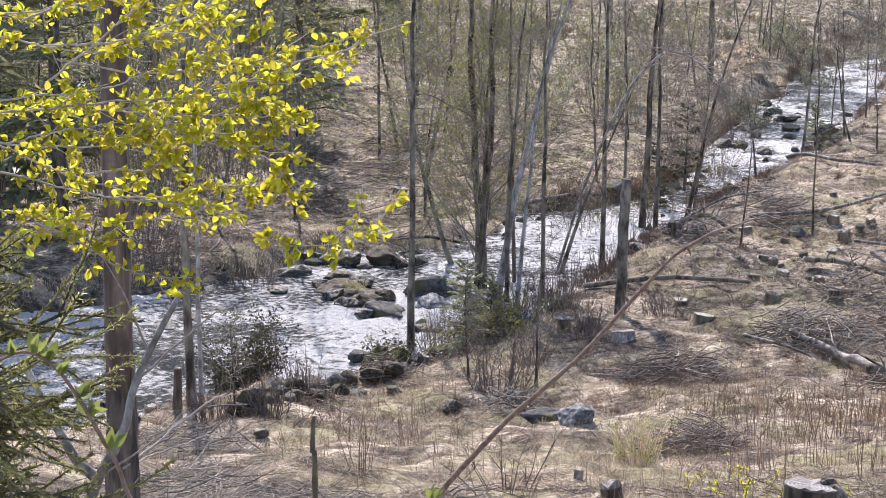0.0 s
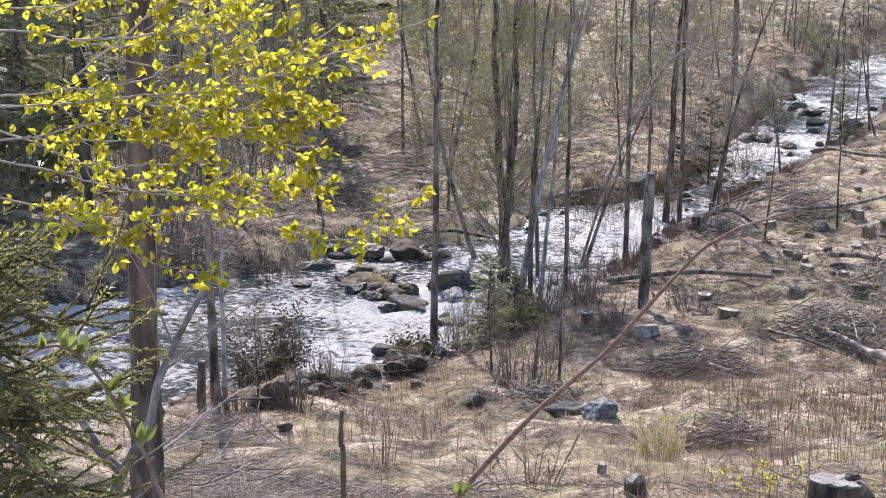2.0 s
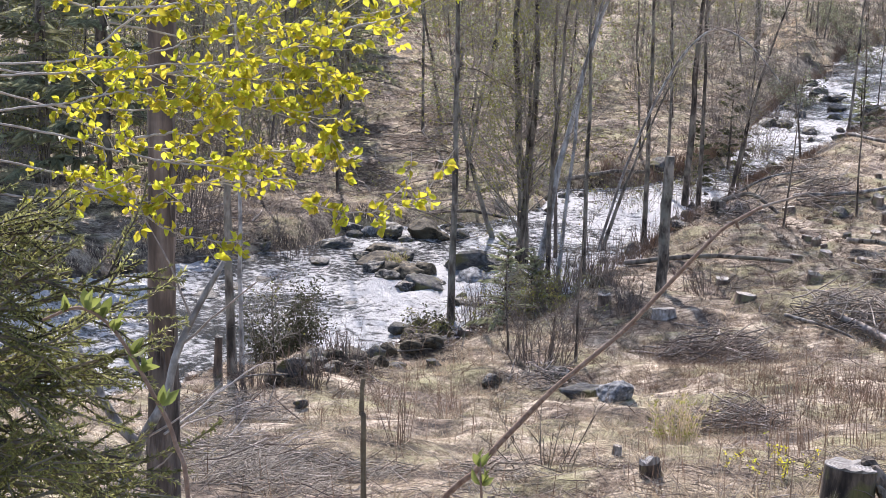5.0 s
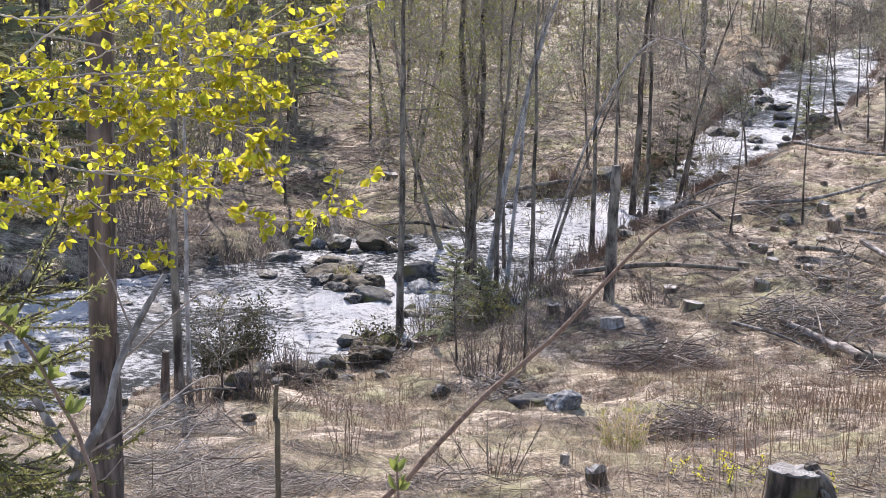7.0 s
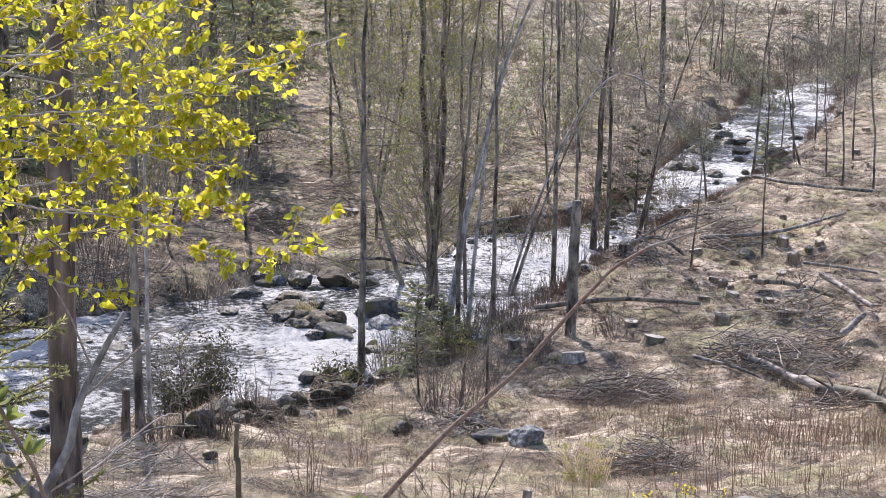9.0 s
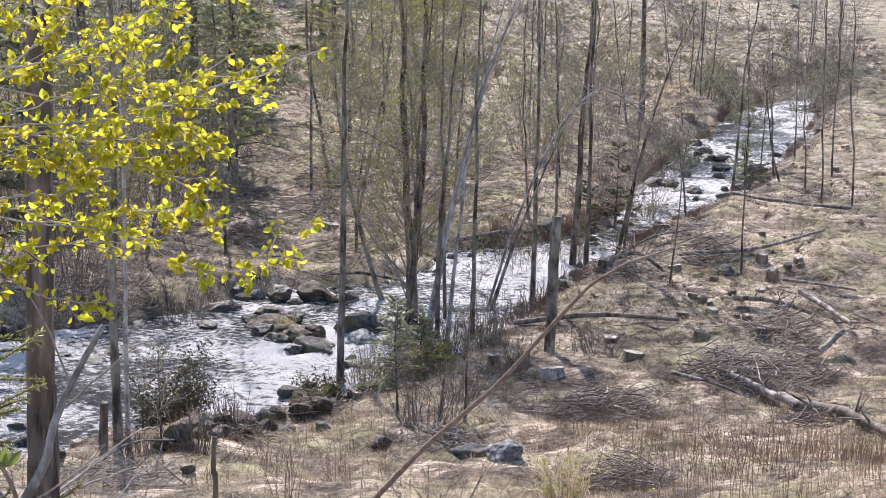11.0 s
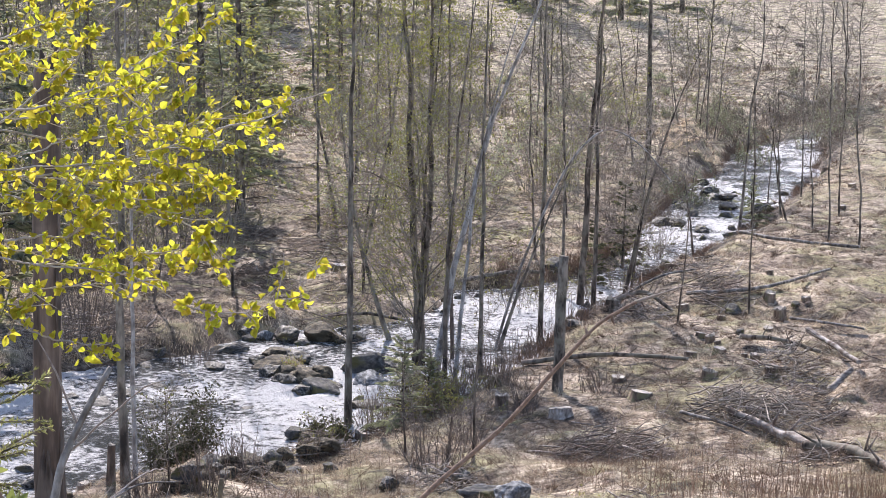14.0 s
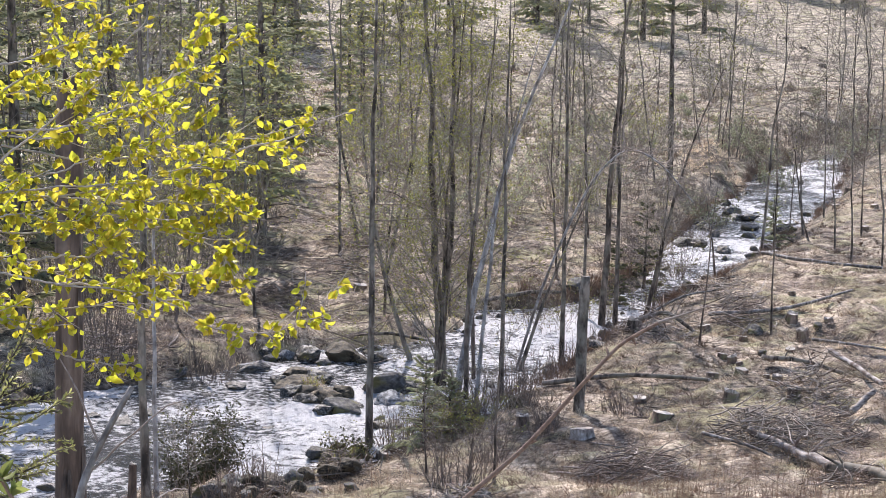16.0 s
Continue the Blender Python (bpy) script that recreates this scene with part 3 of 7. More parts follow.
def spruce(x, y, tall, radius, reach, seed, label, low=0.08, whorls=26, name="spruce", needle=None, per=5, dead=0.0, split=False, ragged=0.0, fine=1.0):
    """Conifer: a straight trunk and drooping whorls of needled boughs. dead: share of bare boughs."""
    rng = np.random.RandomState(seed)
    ob = thing(name, x, y, height(x, y), label, "conifer")
    path = np.stack([np.cumsum(rng.normal(0, 0.01, 14)), np.cumsum(rng.normal(0, 0.01, 14)), np.linspace(-0.1, tall, 14)], 1)
    trunk = Soup()
    trunk.tube(path, radius * np.linspace(1.1, 0.08, 14), 9)
    part("trunk", trunk, BARK_DARK, ob)
    boughs, needles = Soup(), Soup()
    for w in range(whorls):
        for b in range(per):
            k = low + (1 - low) * (w + rng.uniform(-0.5, 1.2)) / (whorls + 1.2)
            a = 2 * np.pi * (b + rng.uniform(0, 1)) / per
            length = reach * (1.02 - k) ** 0.8 * rng.uniform(0.65 - ragged, 1.15 + ragged) + 0.08
            start = np.array([np.interp(k * tall, path[:, 2], path[:, i]) for i in range(3)])
            limb = wobbly(rng, start, (math.cos(a), math.sin(a), 0.15 + 0.5 * k), length, 6, 0.06, -0.55 + 0.6 * k)
            if split:
                single = Soup()
                single.tube(limb, np.linspace(0.008, 0.002, 6), 4)
                part("bough", single, BARK_DARK, ob)
            else:
                boughs.shoots(limb[:1], limb[2:3], limb[5:], 0.012 + 0.012 * (1 - k))
            if rng.uniform() < dead:
                continue
            m = int((14 + 30 * length) * fine)
            t = rng.uniform(0.12, 1, m) * 5
            i = np.minimum(t.astype(int), 4)
            p = limb[i] + (limb[i + 1] - limb[i]) * (t - i)[:, None]
            ahead = limb[i + 1] - limb[i]
            ahead /= np.linalg.norm(ahead, axis=1, keepdims=True)
            sideways = np.cross(ahead, (0, 0, 1.0)) * rng.choice([-1, 1], m)[:, None]
            way = ahead * rng.uniform(0.3, 1.0, (m, 1)) + sideways * rng.uniform(0.2, 0.9, (m, 1)) + np.array([0, 0, -0.25]) + rng.normal(0, 0.15, (m, 3))
            size = (0.09 + 0.2 * length * (1.1 - t / 5))[:, None] * rng.uniform(0.6, 1.2, (m, 1)) * fine ** -0.4
            across = np.cross(way, rng.normal(0, 1, (m, 3)))
            across /= np.linalg.norm(across, axis=1, keepdims=True)
            needles.diamonds(p, p + way * size, across * size * 0.14)
            across = np.cross(way, across)
            across /= np.linalg.norm(across, axis=1, keepdims=True)
            needles.diamonds(p, p + way * size, across * size * 0.14)
    if boughs.count:
        part("bough_spray", boughs, BARK_DARK, ob, kind="stuff")
    part("needles", needles, needle or NEEDLE, ob, "dark green drooping needle sprays", sleek=False, kind="stuff")
    return ob


# ---- rocks, stumps, logs ----
def rock_mesh(seed, mat, fine=4):
    bm = bmesh.new()
    bmesh.ops.create_icosphere(bm, subdivisions=fine, radius=0.5)
    off = Vector((seed * 7.3, seed * 3.1, seed * 1.7))
    for v in bm.verts:
        p = v.co.copy()
        d = noise.noise(p * 1.7 + off) * 0.22 + noise.noise(p * 4.0 + off) * 0.09 + noise.noise(p * 9.0 + off) * 0.035
        v.co = p * (1 + d)
        flat = noise.noise(Vector((round(p.x * 2), round(p.y * 2), round(p.z * 2))) + off)
        v.co += p.normalized() * flat * 0.03
    rng = np.random.RandomState(seed + 40)
    for _ in range(14):
        n = Vector(rng.normal(0, 1, 3)).normalized()
        d = rng.uniform(0.27, 0.43)
        for v in bm.verts:
            over = v.co.dot(n) - d
            if over > 0:
                v.co -= n * over * 0.9
    for v in bm.verts:
        v.co += v.co.normalized() * (noise.noise(v.co * 5 + off) * 0.05 + noise.noise(v.co * 11 + off) * 0.045 + noise.noise(v.co * 22 + off) * 0.025)
    for face in bm.faces:
        face.smooth = True
    me = bpy.data.meshes.new("boulder")
    bm.to_mesh(me)
    bm.free()
    me.materials.append(mat)
    return me


ROCKS = {mat.name: [rock_mesh(i + 3 * j, mat) for i in range(4)] for j, mat in enumerate((ROCK, ROCK_WET, MOSS, ROCK_PALE))}
STONES = [rock_mesh(20 + i, mat, 3) for i in range(3) for mat in (ROCK, ROCK_WET, MOSS)]


def boulder(x, y, wide, tall, mat, seed, label, group="", deep=None, z=None):
    rng = np.random.RandomState(seed)
    base = height(x, y) if z is None else z
    ob = new("boulder", ROCKS[mat.name][seed % 4])
    deep = deep or wide * rng.uniform(0.7, 1.0)
    ob.matrix_basis = pose(x, y, base + tall * 0.22, rng.uniform(-12, 12), rng.uniform(-12, 12), rng.uniform(0, 360)) @ Matrix.Diagonal((wide, deep, tall * 1.05, 1))
    return tagged(ob, label, "rock", group)


def stump(x, y, wide, tall, seed, label, bark=BARK_DARK, flare=1.35, group="stumps of the felled trees", rot=0.0, lobe=1.0, face=None):
    rng = np.random.RandomState(seed)
    ob = thing("tree_stump", x, y, height(x, y), label, "stump", group, turn=rng.uniform(0, 360))
    sides, rings = 28, 7
    lobes = 1 + lobe * 0.14 * np.sin(np.arange(sides) * (2 * np.pi / sides) * 5 + rng.uniform(0, 6)) + lobe * 0.06 * rng.normal(0, 1, sides)
    k = np.linspace(0, 1, rings)
    swell = 1 + (flare - 1) * (1 - k) ** 2.2
    lump = swell[:, None] * (1 + (lobes - 1)[None] * (0.4 + 1.6 * (1 - k[:, None])))
    path = np.stack([0.03 * k, 0.02 * k, -0.15 + (tall + 0.15) * k], 1)
    body = Soup()
    body.tube(path, wide / 2, sides, lump=lump)
    part("bark_body", body, bark, ob)
    top = Soup()
    rim = body.co[0][-sides:]
    mid = rim.mean(0)
    inner = mid + (rim - mid) * 0.985 + (0, 0, 0.004)
    around = np.arange(sides) * (2 * np.pi / sides)
    jag = rng.normal(0, 0.006, sides) + rot * wide * (0.16 * np.sin(around + rng.uniform(0, 6)) + 0.12 * np.sin(2 * around + rng.uniform(0, 6)))
    inner[:, 2] += np.abs(jag)
    half = mid + (rim - mid) * 0.5 + (0, 0, 0.006)
    half[:, 2] += np.abs(jag) * 0.5
    co = np.vstack([rim, inner, half, mid + (0, 0, 0.006)])
    j = np.arange(sides)
    nx = (j + 1) % sides
    quads = np.concatenate([np.stack([j, nx, nx + sides, j + sides], 1), np.stack([j + sides, nx + sides, nx + 2 * sides, j + 2 * sides], 1)])
    tris = np.stack([j + 2 * sides, nx + 2 * sides, np.full(sides, 3 * sides)], 1)
    top.add(co, quads, tris)
    part("cut_face", top, face or CUT_WOOD, ob, "pale weathered saw-cut wood", sleek=False)
    return ob


def log(points, r0, r1, bark, label, seed, name="fallen_log", stubs=3, straight=False):
    """A fallen trunk along a few ground points, with cut ends and branch stubs."""
    rng = np.random.RandomState(seed)
    pts = np.array([(x, y, height(x, y) + up) for x, y, up in points])
    if straight:
        pts[1:-1, 2] = np.interp(np.arange(1, len(pts) - 1), [0, len(pts) - 1], [pts[0, 2], pts[-1, 2]]) + 0.03
    ob = thing(name, *pts[0], label, "log")
    path = curve(pts - pts[0], 12)
    path[1:-1] += rng.normal(0, r1 * 0.16, (10, 3))
    path[:, 2] += np.linspace(r0, r1, 12) * 0.8
    body = Soup()
    body.tube(path, np.linspace(r0, r1, 12), 12, lump=1 + 0.05 * rng.normal(0, 1, (12, 12)))
    part("trunk", body, bark, ob)
    for end, to, r in ((path[0], path[1], r0), (path[-1], path[-2], r1)):
        cut = Soup()
        way = (end - to) / np.linalg.norm(end - to)
        cut.tube(np.array([end - way * 0.02, end + way * 0.012]), [r * 0.97, r * 0.9], 12, caps=True)
        part("cut_end", cut, CUT_WOOD, ob)
    for _ in range(stubs):
        i = rng.randint(2, 10)
        a = rng.uniform(0, np.pi)
        way = np.array([math.cos(a), rng.normal(0, 0.4), math.sin(a)])
        s = Soup()
        s.tube(wobbly(rng, path[i], way, rng.uniform(0.15, 0.5), 4, 0.1), [r1 * 0.4, r1 * 0.35, r1 * 0.25, r1 * 0.1], 5)
        part("branch_stub", s, bark, ob)
    return ob


STICKS = []
for seed in range(6):
    rng = np.random.RandomState(500 + seed)
    s = Soup()
    s.tube(wobbly(rng, np.zeros(3), (1, 0, 0), 1.0, 6, 0.07), [0.011, 0.011, 0.01, 0.008, 0.006, 0.003], 5, caps=True)
    me = s.mesh("stick")
    for mat in (DEADWOOD, TWIG, TWIG_DARK):
        tinted = me.copy()
        tinted.materials.append(mat)
        STICKS.append(tinted)


def brush_pile(x, y, wide, deep, tall, seed, label, sticks=60, twigs=500, turn=0.0, fan=0.85, mat=DEADWOOD):
    """Heap of cut branches: the larger ones are pieces, the fine twigs are joined."""
    twigs = int(twigs * 0.6)
    rng = np.random.RandomState(seed)
    base = height(x, y)
    ob = thing("brush_pile", x, y, base, label, "brush pile")
    heap = Soup()
    m = sticks + twigs
    a, r = rng.uniform(0, 2 * np.pi, m), np.sqrt(rng.uniform(0, 1, m))
    px, py = np.cos(a) * r * wide / 2, np.sin(a) * r * deep / 2
    pz = ground(x + px, y + py) - base + 0.02 + tall * (1 - r * r) * rng.uniform(0.1, 1.0, m)
    yaw = turn + rng.normal(0, fan, m)
    for n in range(sticks):
        s = new("stick", STICKS[rng.randint(18)])
        thick = min(1.3, 0.045 * y)
        size = rng.uniform(0.25, 1.0) ** 1.3 * wide * 0.55
        s.parent = ob
        s.matrix_basis = pose(px[n], py[n], pz[n], 0, 0, math.degrees(yaw[n])) @ pose(0, 0, 0, rng.uniform(0, 360), rng.normal(-4, 10), 0) @ Matrix.Diagonal((size, thick, thick, 1)) @ pose(-0.5, 0, 0)
    way = np.stack([np.cos(yaw), np.sin(yaw), rng.normal(0.05, 0.25, m)], 1)[sticks:] * (rng.uniform(0.15, 0.6, (twigs, 1)) * wide * 0.5)
    mid = np.stack([px, py, pz], 1)[sticks:]
    heap.shoots(mid - way / 2, mid + rng.normal(0, 0.02, (twigs, 3)), mid + way / 2, rng.uniform(0.5, 1.5, twigs) * min(0.0065, max(0.0028, 0.00026 * y)))
    part("twig_spray", heap, mat if mat is not DEADWOOD else TWIG_DARK if seed % 2 else DEADWOOD, ob, kind="stuff")
    return ob


def arched_tree(x, y, points, radius, seed, bark=BARK_SILVER, label="slender pale birch bowed over in a wide arch"):
    """Slender tree bowed over in an arch, its thin top hanging down."""
    rng = np.random.RandomState(seed)
    ob = thing("tree", x, y, height(x, y), label, "tree")
    path = curve(points, 26)
    trunk = Soup()
    trunk.tube(path, 0.46 * radius * np.linspace(1.1, 0.2, 26) ** 0.6, 8)
    part("trunk", trunk, bark, ob)
    wood = Soup()
    for _ in range(34):
        i = rng.randint(9, 25)
        way = np.array([rng.normal(0.4, 0.6), rng.normal(0, 0.6), rng.normal(0.2, 0.6)])
        limb = wobbly(rng, path[i], way, rng.uniform(0.5, 1.5), 6, 0.12, -0.1)
        single = Soup()
        single.tube(limb, np.linspace(0.008, 0.002, 6), 4)
        part("branch", single, TWIG_PALE, ob)
        twigs_on(rng, wood, None, limb, 4, 0.5, 0.003)
    part("twig_spray", wood, TWIG_PALE, ob, kind="stuff")


SHRUBS = {  # stems, twigs, radius, spread, bud, bark
    "b": (22, 5, 0.006, 0.5, 0.0, TWIG_DARK), "g": (16, 8, 0.005, 0.6, 5.0, TWIG_DARK), "h": (22, 9, 0.005, 0.5, 7.0, TWIG), "r": (11, 3, 0.0035, 0.4, 0.0, WEED_BROWN),
    "y": (40, 5, 0.004, 0.5, 2.0, GRASS_DRY), "l": (18, 4, 0.003, 0.75, 2.2, TWIG_DARK), "d": (9, 6, 0.0045, 0.9, 0.0, BARK_DARK), "e": (28, 9, 0.006, 0.6, 5.0, TWIG_DARK), "j": (38, 18, 0.005, 0.85, 11.0, TWIG_DARK), "f": (14, 6, 0.007, 0.55, 14.0, TWIG), "n": (13, 6, 0.006, 0.6, 13.0, TWIG_DARK)}


def shrub(x, y, tall, wide, kind, seed, label, split=True, lift=0.0):
    rng = np.random.RandomState(seed)
    stems, twigs, radius, lean, bud, bark = SHRUBS[kind]
    radius, twigs = max(radius, 0.00013 * y), twigs if y < 26 else max(2, int(twigs * 0.6))
    base = height(x, y)
    ob = thing("shrub", x, y, base + lift, label, "shrub")
    wood, leaves = Soup(), (Soup() if bud else None)
    for _ in range(int(stems * (1 + 0.6 * wide))):
        a, r = rng.uniform(0, 2 * np.pi), wide * 0.35 * math.sqrt(rng.uniform())
        p = np.array([math.cos(a) * r, math.sin(a) * r, 0.0])
        p[2] = height(x + p[0], y + p[1]) - base - 0.02
        way = np.array([math.cos(a) * lean * rng.uniform(0, 1), math.sin(a) * lean * rng.uniform(0, 1), 1])
        length = tall * rng.uniform(0.3, 1.05)
        stem = wobbly(rng, p, way, length, 6, 0.07, 0.1)
        single = Soup() if split else wood
        single.tube(stem, np.linspace(radius, radius * 0.4, 6), 4)
        if split:
            part("stem", single, bark, ob)
        twigs_on(rng, wood, leaves, stem, twigs, length * 0.35, radius * 0.5, bud, {"l": 0.0095, "e": 0.024, "j": 0.019, "f": 0.021, "n": 0.034, "g": 0.014, "y": 0.013}.get(kind, 0.022), 0.6)
    part("twig_spray", wood, bark, ob, kind="stuff")
    if leaves is not None and leaves.count:
        part("young_leaves", leaves, {"l": LEAF_BIRCH, "e": NEEDLE_DARK, "j": NEEDLE_DARK, "n": NEEDLE}.get(kind, LEAF_BUD), ob, sleek=False, kind="stuff")
    return ob


# ---- trees along the near shore ----
bare_tree(-0.45, 25.32, (0.10, 0.0, 8.11), 0.058, BARK_ALDER, "tall slender grey alder with many thin dead side branches", 100, bend=(0.00, 0), limbs=75, limb_length=1.3, rise=0.05, twig_bark=TWIG_DARK, twigs=14, low=0.12, bud=2.2)
bare_tree(0.66, 29.6, (-0.39, 0.0, 8.36), 0.085, BARK_DARK, "dark alder stem in a riverside clump with hazy opening leaves", 101, bend=(0.00, 0), limbs=55, limb_length=2.2, rise=0.9, twigs=14, low=0.08, bud=11.0, bud_size=0.021)
bare_tree(0.57, 29.55, (0.24, 0.0, 8.36), 0.07, BARK_DARK, "dark alder stem in a riverside clump with hazy opening leaves", 102, bend=(0.10, 0), limbs=50, limb_length=2.0, rise=0.9, twigs=14, low=0.08, bud=11.0, bud_size=0.021)
bare_tree(0.75, 29.45, (0.36, 0.0, 7.38), 0.038, BARK_DARK, "thin dark alder stem in a riverside clump", 103, bend=(-0.13, 0), limbs=32, limb_length=1.6, rise=0.8, twigs=10, low=0.2, bud=1.2)
bare_tree(0.35, 31.54, (-1.05, 0.0, 4.72), 0.056, BARK_ALDER, "alder stem leaning out from a riverside clump", 104, bend=(-0.22, 0), limbs=28, limb_length=1.6, rise=0.9, twigs=10, low=0.35, bud=1.2)
bare_tree(1.2, 27.95, (0.97, 0.0, 6.0), 0.04, BARK_SILVER, "thin pale grey tree leaning beside a thicker one", 141, bend=(-0.15, 0), limbs=24, limb_length=1.4, rise=0.7, twigs=10, low=0.35)
bare_tree(0.87, 28.37, (1.9, 0.0, 6.83), 0.069, BARK_SILVER, "pale grey tree leaning over with bare branches", 105, bend=(-0.25, 0), limbs=32, limb_length=1.7, rise=0.7, twigs=10, low=0.35)
bare_tree(1.06, 28.23, (0.46, 0.0, 6.33), 0.046, BARK_DARK, "dark slender riverside tree with bare branches", 106, bend=(-0.18, 0), limbs=30, limb_length=1.5, rise=0.8, twigs=10, low=0.3, bud=0.5)
bare_tree(1.25, 29.98, (0.00, 0.0, 8.64), 0.039, BARK_PINE, "thin straight reddish-brown conifer pole", 107, bend=(0.00, 0), limbs=38, limb_length=0.9, rise=0.1, twigs=8, low=0.3)
bare_tree(1.63, 28.14, (0.09, 0.0, 7.57), 0.041, BARK_ALDER, "thin grey riverside tree with bare twigs", 108, bend=(0.00, 0), limbs=38, limb_length=1.3, rise=0.7, twigs=10, low=0.2, bud=0.4)
bare_tree(2.05, 30.74, (1.34, 0.0, 3.61), 0.040, BARK_ALDER, "thin leaning riverside stem with bare twigs", 109, bend=(-0.08, 0), limbs=18, limb_length=1.1, rise=0.7, twigs=8, low=0.3)
bare_tree(4.0, 34.98, (0.61, 0.0, 7.92), 0.079, BARK_DARK, "rough dark riverside tree with knobbly bark", 110, bend=(-0.14, 0), limbs=50, limb_length=2.4, rise=0.8, twigs=12, low=0.3, bud=0.2, waver=0.06)
bare_tree(4.24, 34.7, (0.17, 0.0, 8.04), 0.050, BARK_DARK, "dark slender riverside tree with bare branches", 111, bend=(0.00, 0), limbs=42, limb_length=2.0, rise=0.7, twigs=10, low=0.3, bud=0.2)
bare_tree(2.87, 31.2, (-0.02, 0.0, 7.92), 0.051, BARK_ALDER, "thin straight grey riverside tree", 112, bend=(0.00, 0), limbs=42, limb_length=1.4, rise=0.6, twigs=10, low=0.2, bud=0.6)
bare_tree(3.77, 35.84, (-0.14, 0.0, 7.37), 0.040, BARK_ALDER, "thin straight grey riverside tree", 113, bend=(0.00, 0), limbs=32, limb_length=1.3, rise=0.6, twigs=10, low=0.2, bud=0.6)
bare_tree(5.08, 36.48, (1.52, 0.0, 5.25), 0.053, BARK_DARK, "dark bare tree leaning away from the stream", 114, bend=(-0.12, 0), limbs=42, limb_length=2.2, rise=0.7, twigs=12, low=0.25)
bare_tree(5.36, 37.33, (0.38, 0.0, 3.99), 0.036, BARK_ALDER, "thin riverside sapling with a haze of bare twigs", 115, bend=(0.00, 0), limbs=38, limb_length=1.6, rise=0.7, twigs=12, low=0.15, bud=1.0)
bare_tree(5.19, 30.35, (0.27, 0.0, 2.90), 0.020, BARK_DARK, "thin dark sapling on the bank", 116, bend=(0.00, 0), limbs=10, limb_length=0.6, rise=0.6, twigs=6, low=0.3)
bare_tree(6.79, 32.02, (0.00, 0.0, 4.01), 0.021, BARK_DARK, "thin straight dark sapling", 117, bend=(0.00, 0), limbs=18, limb_length=0.7, rise=0.3, twigs=6, low=0.3)
bare_tree(7.26, 40.48, (-0.27, 0.0, 2.01), 0.032, BARK_DARK, "forked dark sapling on the bank", 118, bend=(0.00, 0), limbs=10, limb_length=0.7, rise=0.7, twigs=6, low=0.3)
bare_tree(9.52, 46.48, (0.57, 0.0, 7.84), 0.043, BARK_ALDER, "grey tree standing at the upper stream with bare branches", 119, bend=(0.00, 0), limbs=50, limb_length=3.0, rise=0.7, twigs=12, waver=0.09, low=0.25)
bare_tree(10.71, 46.91, (-0.18, 0.0, 3.70), 0.035, BARK_ALDER, "broken grey tree at the upper stream", 120, bend=(0.00, 0), limbs=15, limb_length=1.8, rise=0.5, twigs=8, waver=0.09, low=0.3)
bare_tree(10.24, 44.21, (-0.54, 0.0, 3.15), 0.028, BARK_DARK, "thin bent dark sapling at the upper stream", 121, bend=(-0.11, 0), limbs=10, limb_length=1.4, rise=0.5, twigs=8, waver=0.09, low=0.3)
bare_tree(10.17, 47.75, (-0.15, 0.0, 5.64), 0.020, BARK_DARK, "thin dark sapling at the upper stream", 122, bend=(0.00, 0), limbs=20, limb_length=1.2, rise=0.6, twigs=8, waver=0.09, low=0.2)
bare_tree(10.69, 43.3, (-0.06, 0.0, 6.64), 0.021, BARK_ALDER, "thin grey sapling at the upper stream", 123, bend=(0.00, 0), limbs=30, limb_length=1.6, rise=0.6, twigs=8, waver=0.09, low=0.2)
bare_tree(10.48, 40.87, (0.20, 0.0, 6.81), 0.024, BARK_ALDER, "thin grey tree at the upper stream", 124, bend=(0.00, 0), limbs=38, limb_length=2.0, rise=0.6, twigs=10, waver=0.09, low=0.2)
bare_tree(10.93, 39.84, (0.13, 0.0, 7.30), 0.027, BARK_ALDER, "thin grey tree at the upper stream", 125, bend=(0.00, 0), limbs=38, limb_length=2.2, rise=0.6, twigs=10, waver=0.09, low=0.2)
bare_tree(-2.69, 18.52, (-0.02, 0.0, 6.54), 0.055, BARK_ALDER, "grey tree trunk standing at the water's edge", 126, bend=(-0.02, 0), limbs=42, limb_length=1.8, rise=0.5, twigs=10, low=0.35, bud=0.6)
bare_tree(-2.62, 18.79, (-0.04, 0.0, 5.76), 0.028, BARK_SILVER, "slender birch beside a grey trunk at the water", 127, bend=(0.00, 0), limbs=30, limb_length=1.3, rise=0.7, twigs=10, low=0.3, bud=0.8)
bare_tree(-2.72, 20.77, (-0.05, 0.0, 1.01), 0.020, BARK_DARK, "short crooked dead sapling at the water", 128, bend=(0.04, 0), limbs=10, limb_length=0.5, rise=0.6, twigs=6, low=0.3, waver=0.1)
bare_tree(0.33, 21.18, (-0.04, 0.0, 1.22), 0.017, BARK_DARK, "thin dark sapling on the bank", 129, bend=(0.00, 0), limbs=20, limb_length=0.6, rise=0.5, twigs=8, low=0.15, bud=0.4)
bare_tree(1.11, 20.35, (0.07, 0.0, 1.93), 0.020, BARK_DARK, "thin dark sapling on the bank", 130, bend=(0.00, 0), limbs=20, limb_length=0.7, rise=0.5, twigs=8, low=0.3, bud=0.3)
bare_tree(-2.16, 17.97, (-0.02, 0.0, 1.10), 0.015, BARK_DARK, "thin dark sapling by the water", 131, bend=(0.00, 0), limbs=18, limb_length=0.6, rise=0.6, twigs=8, low=0.2, bud=0.3)
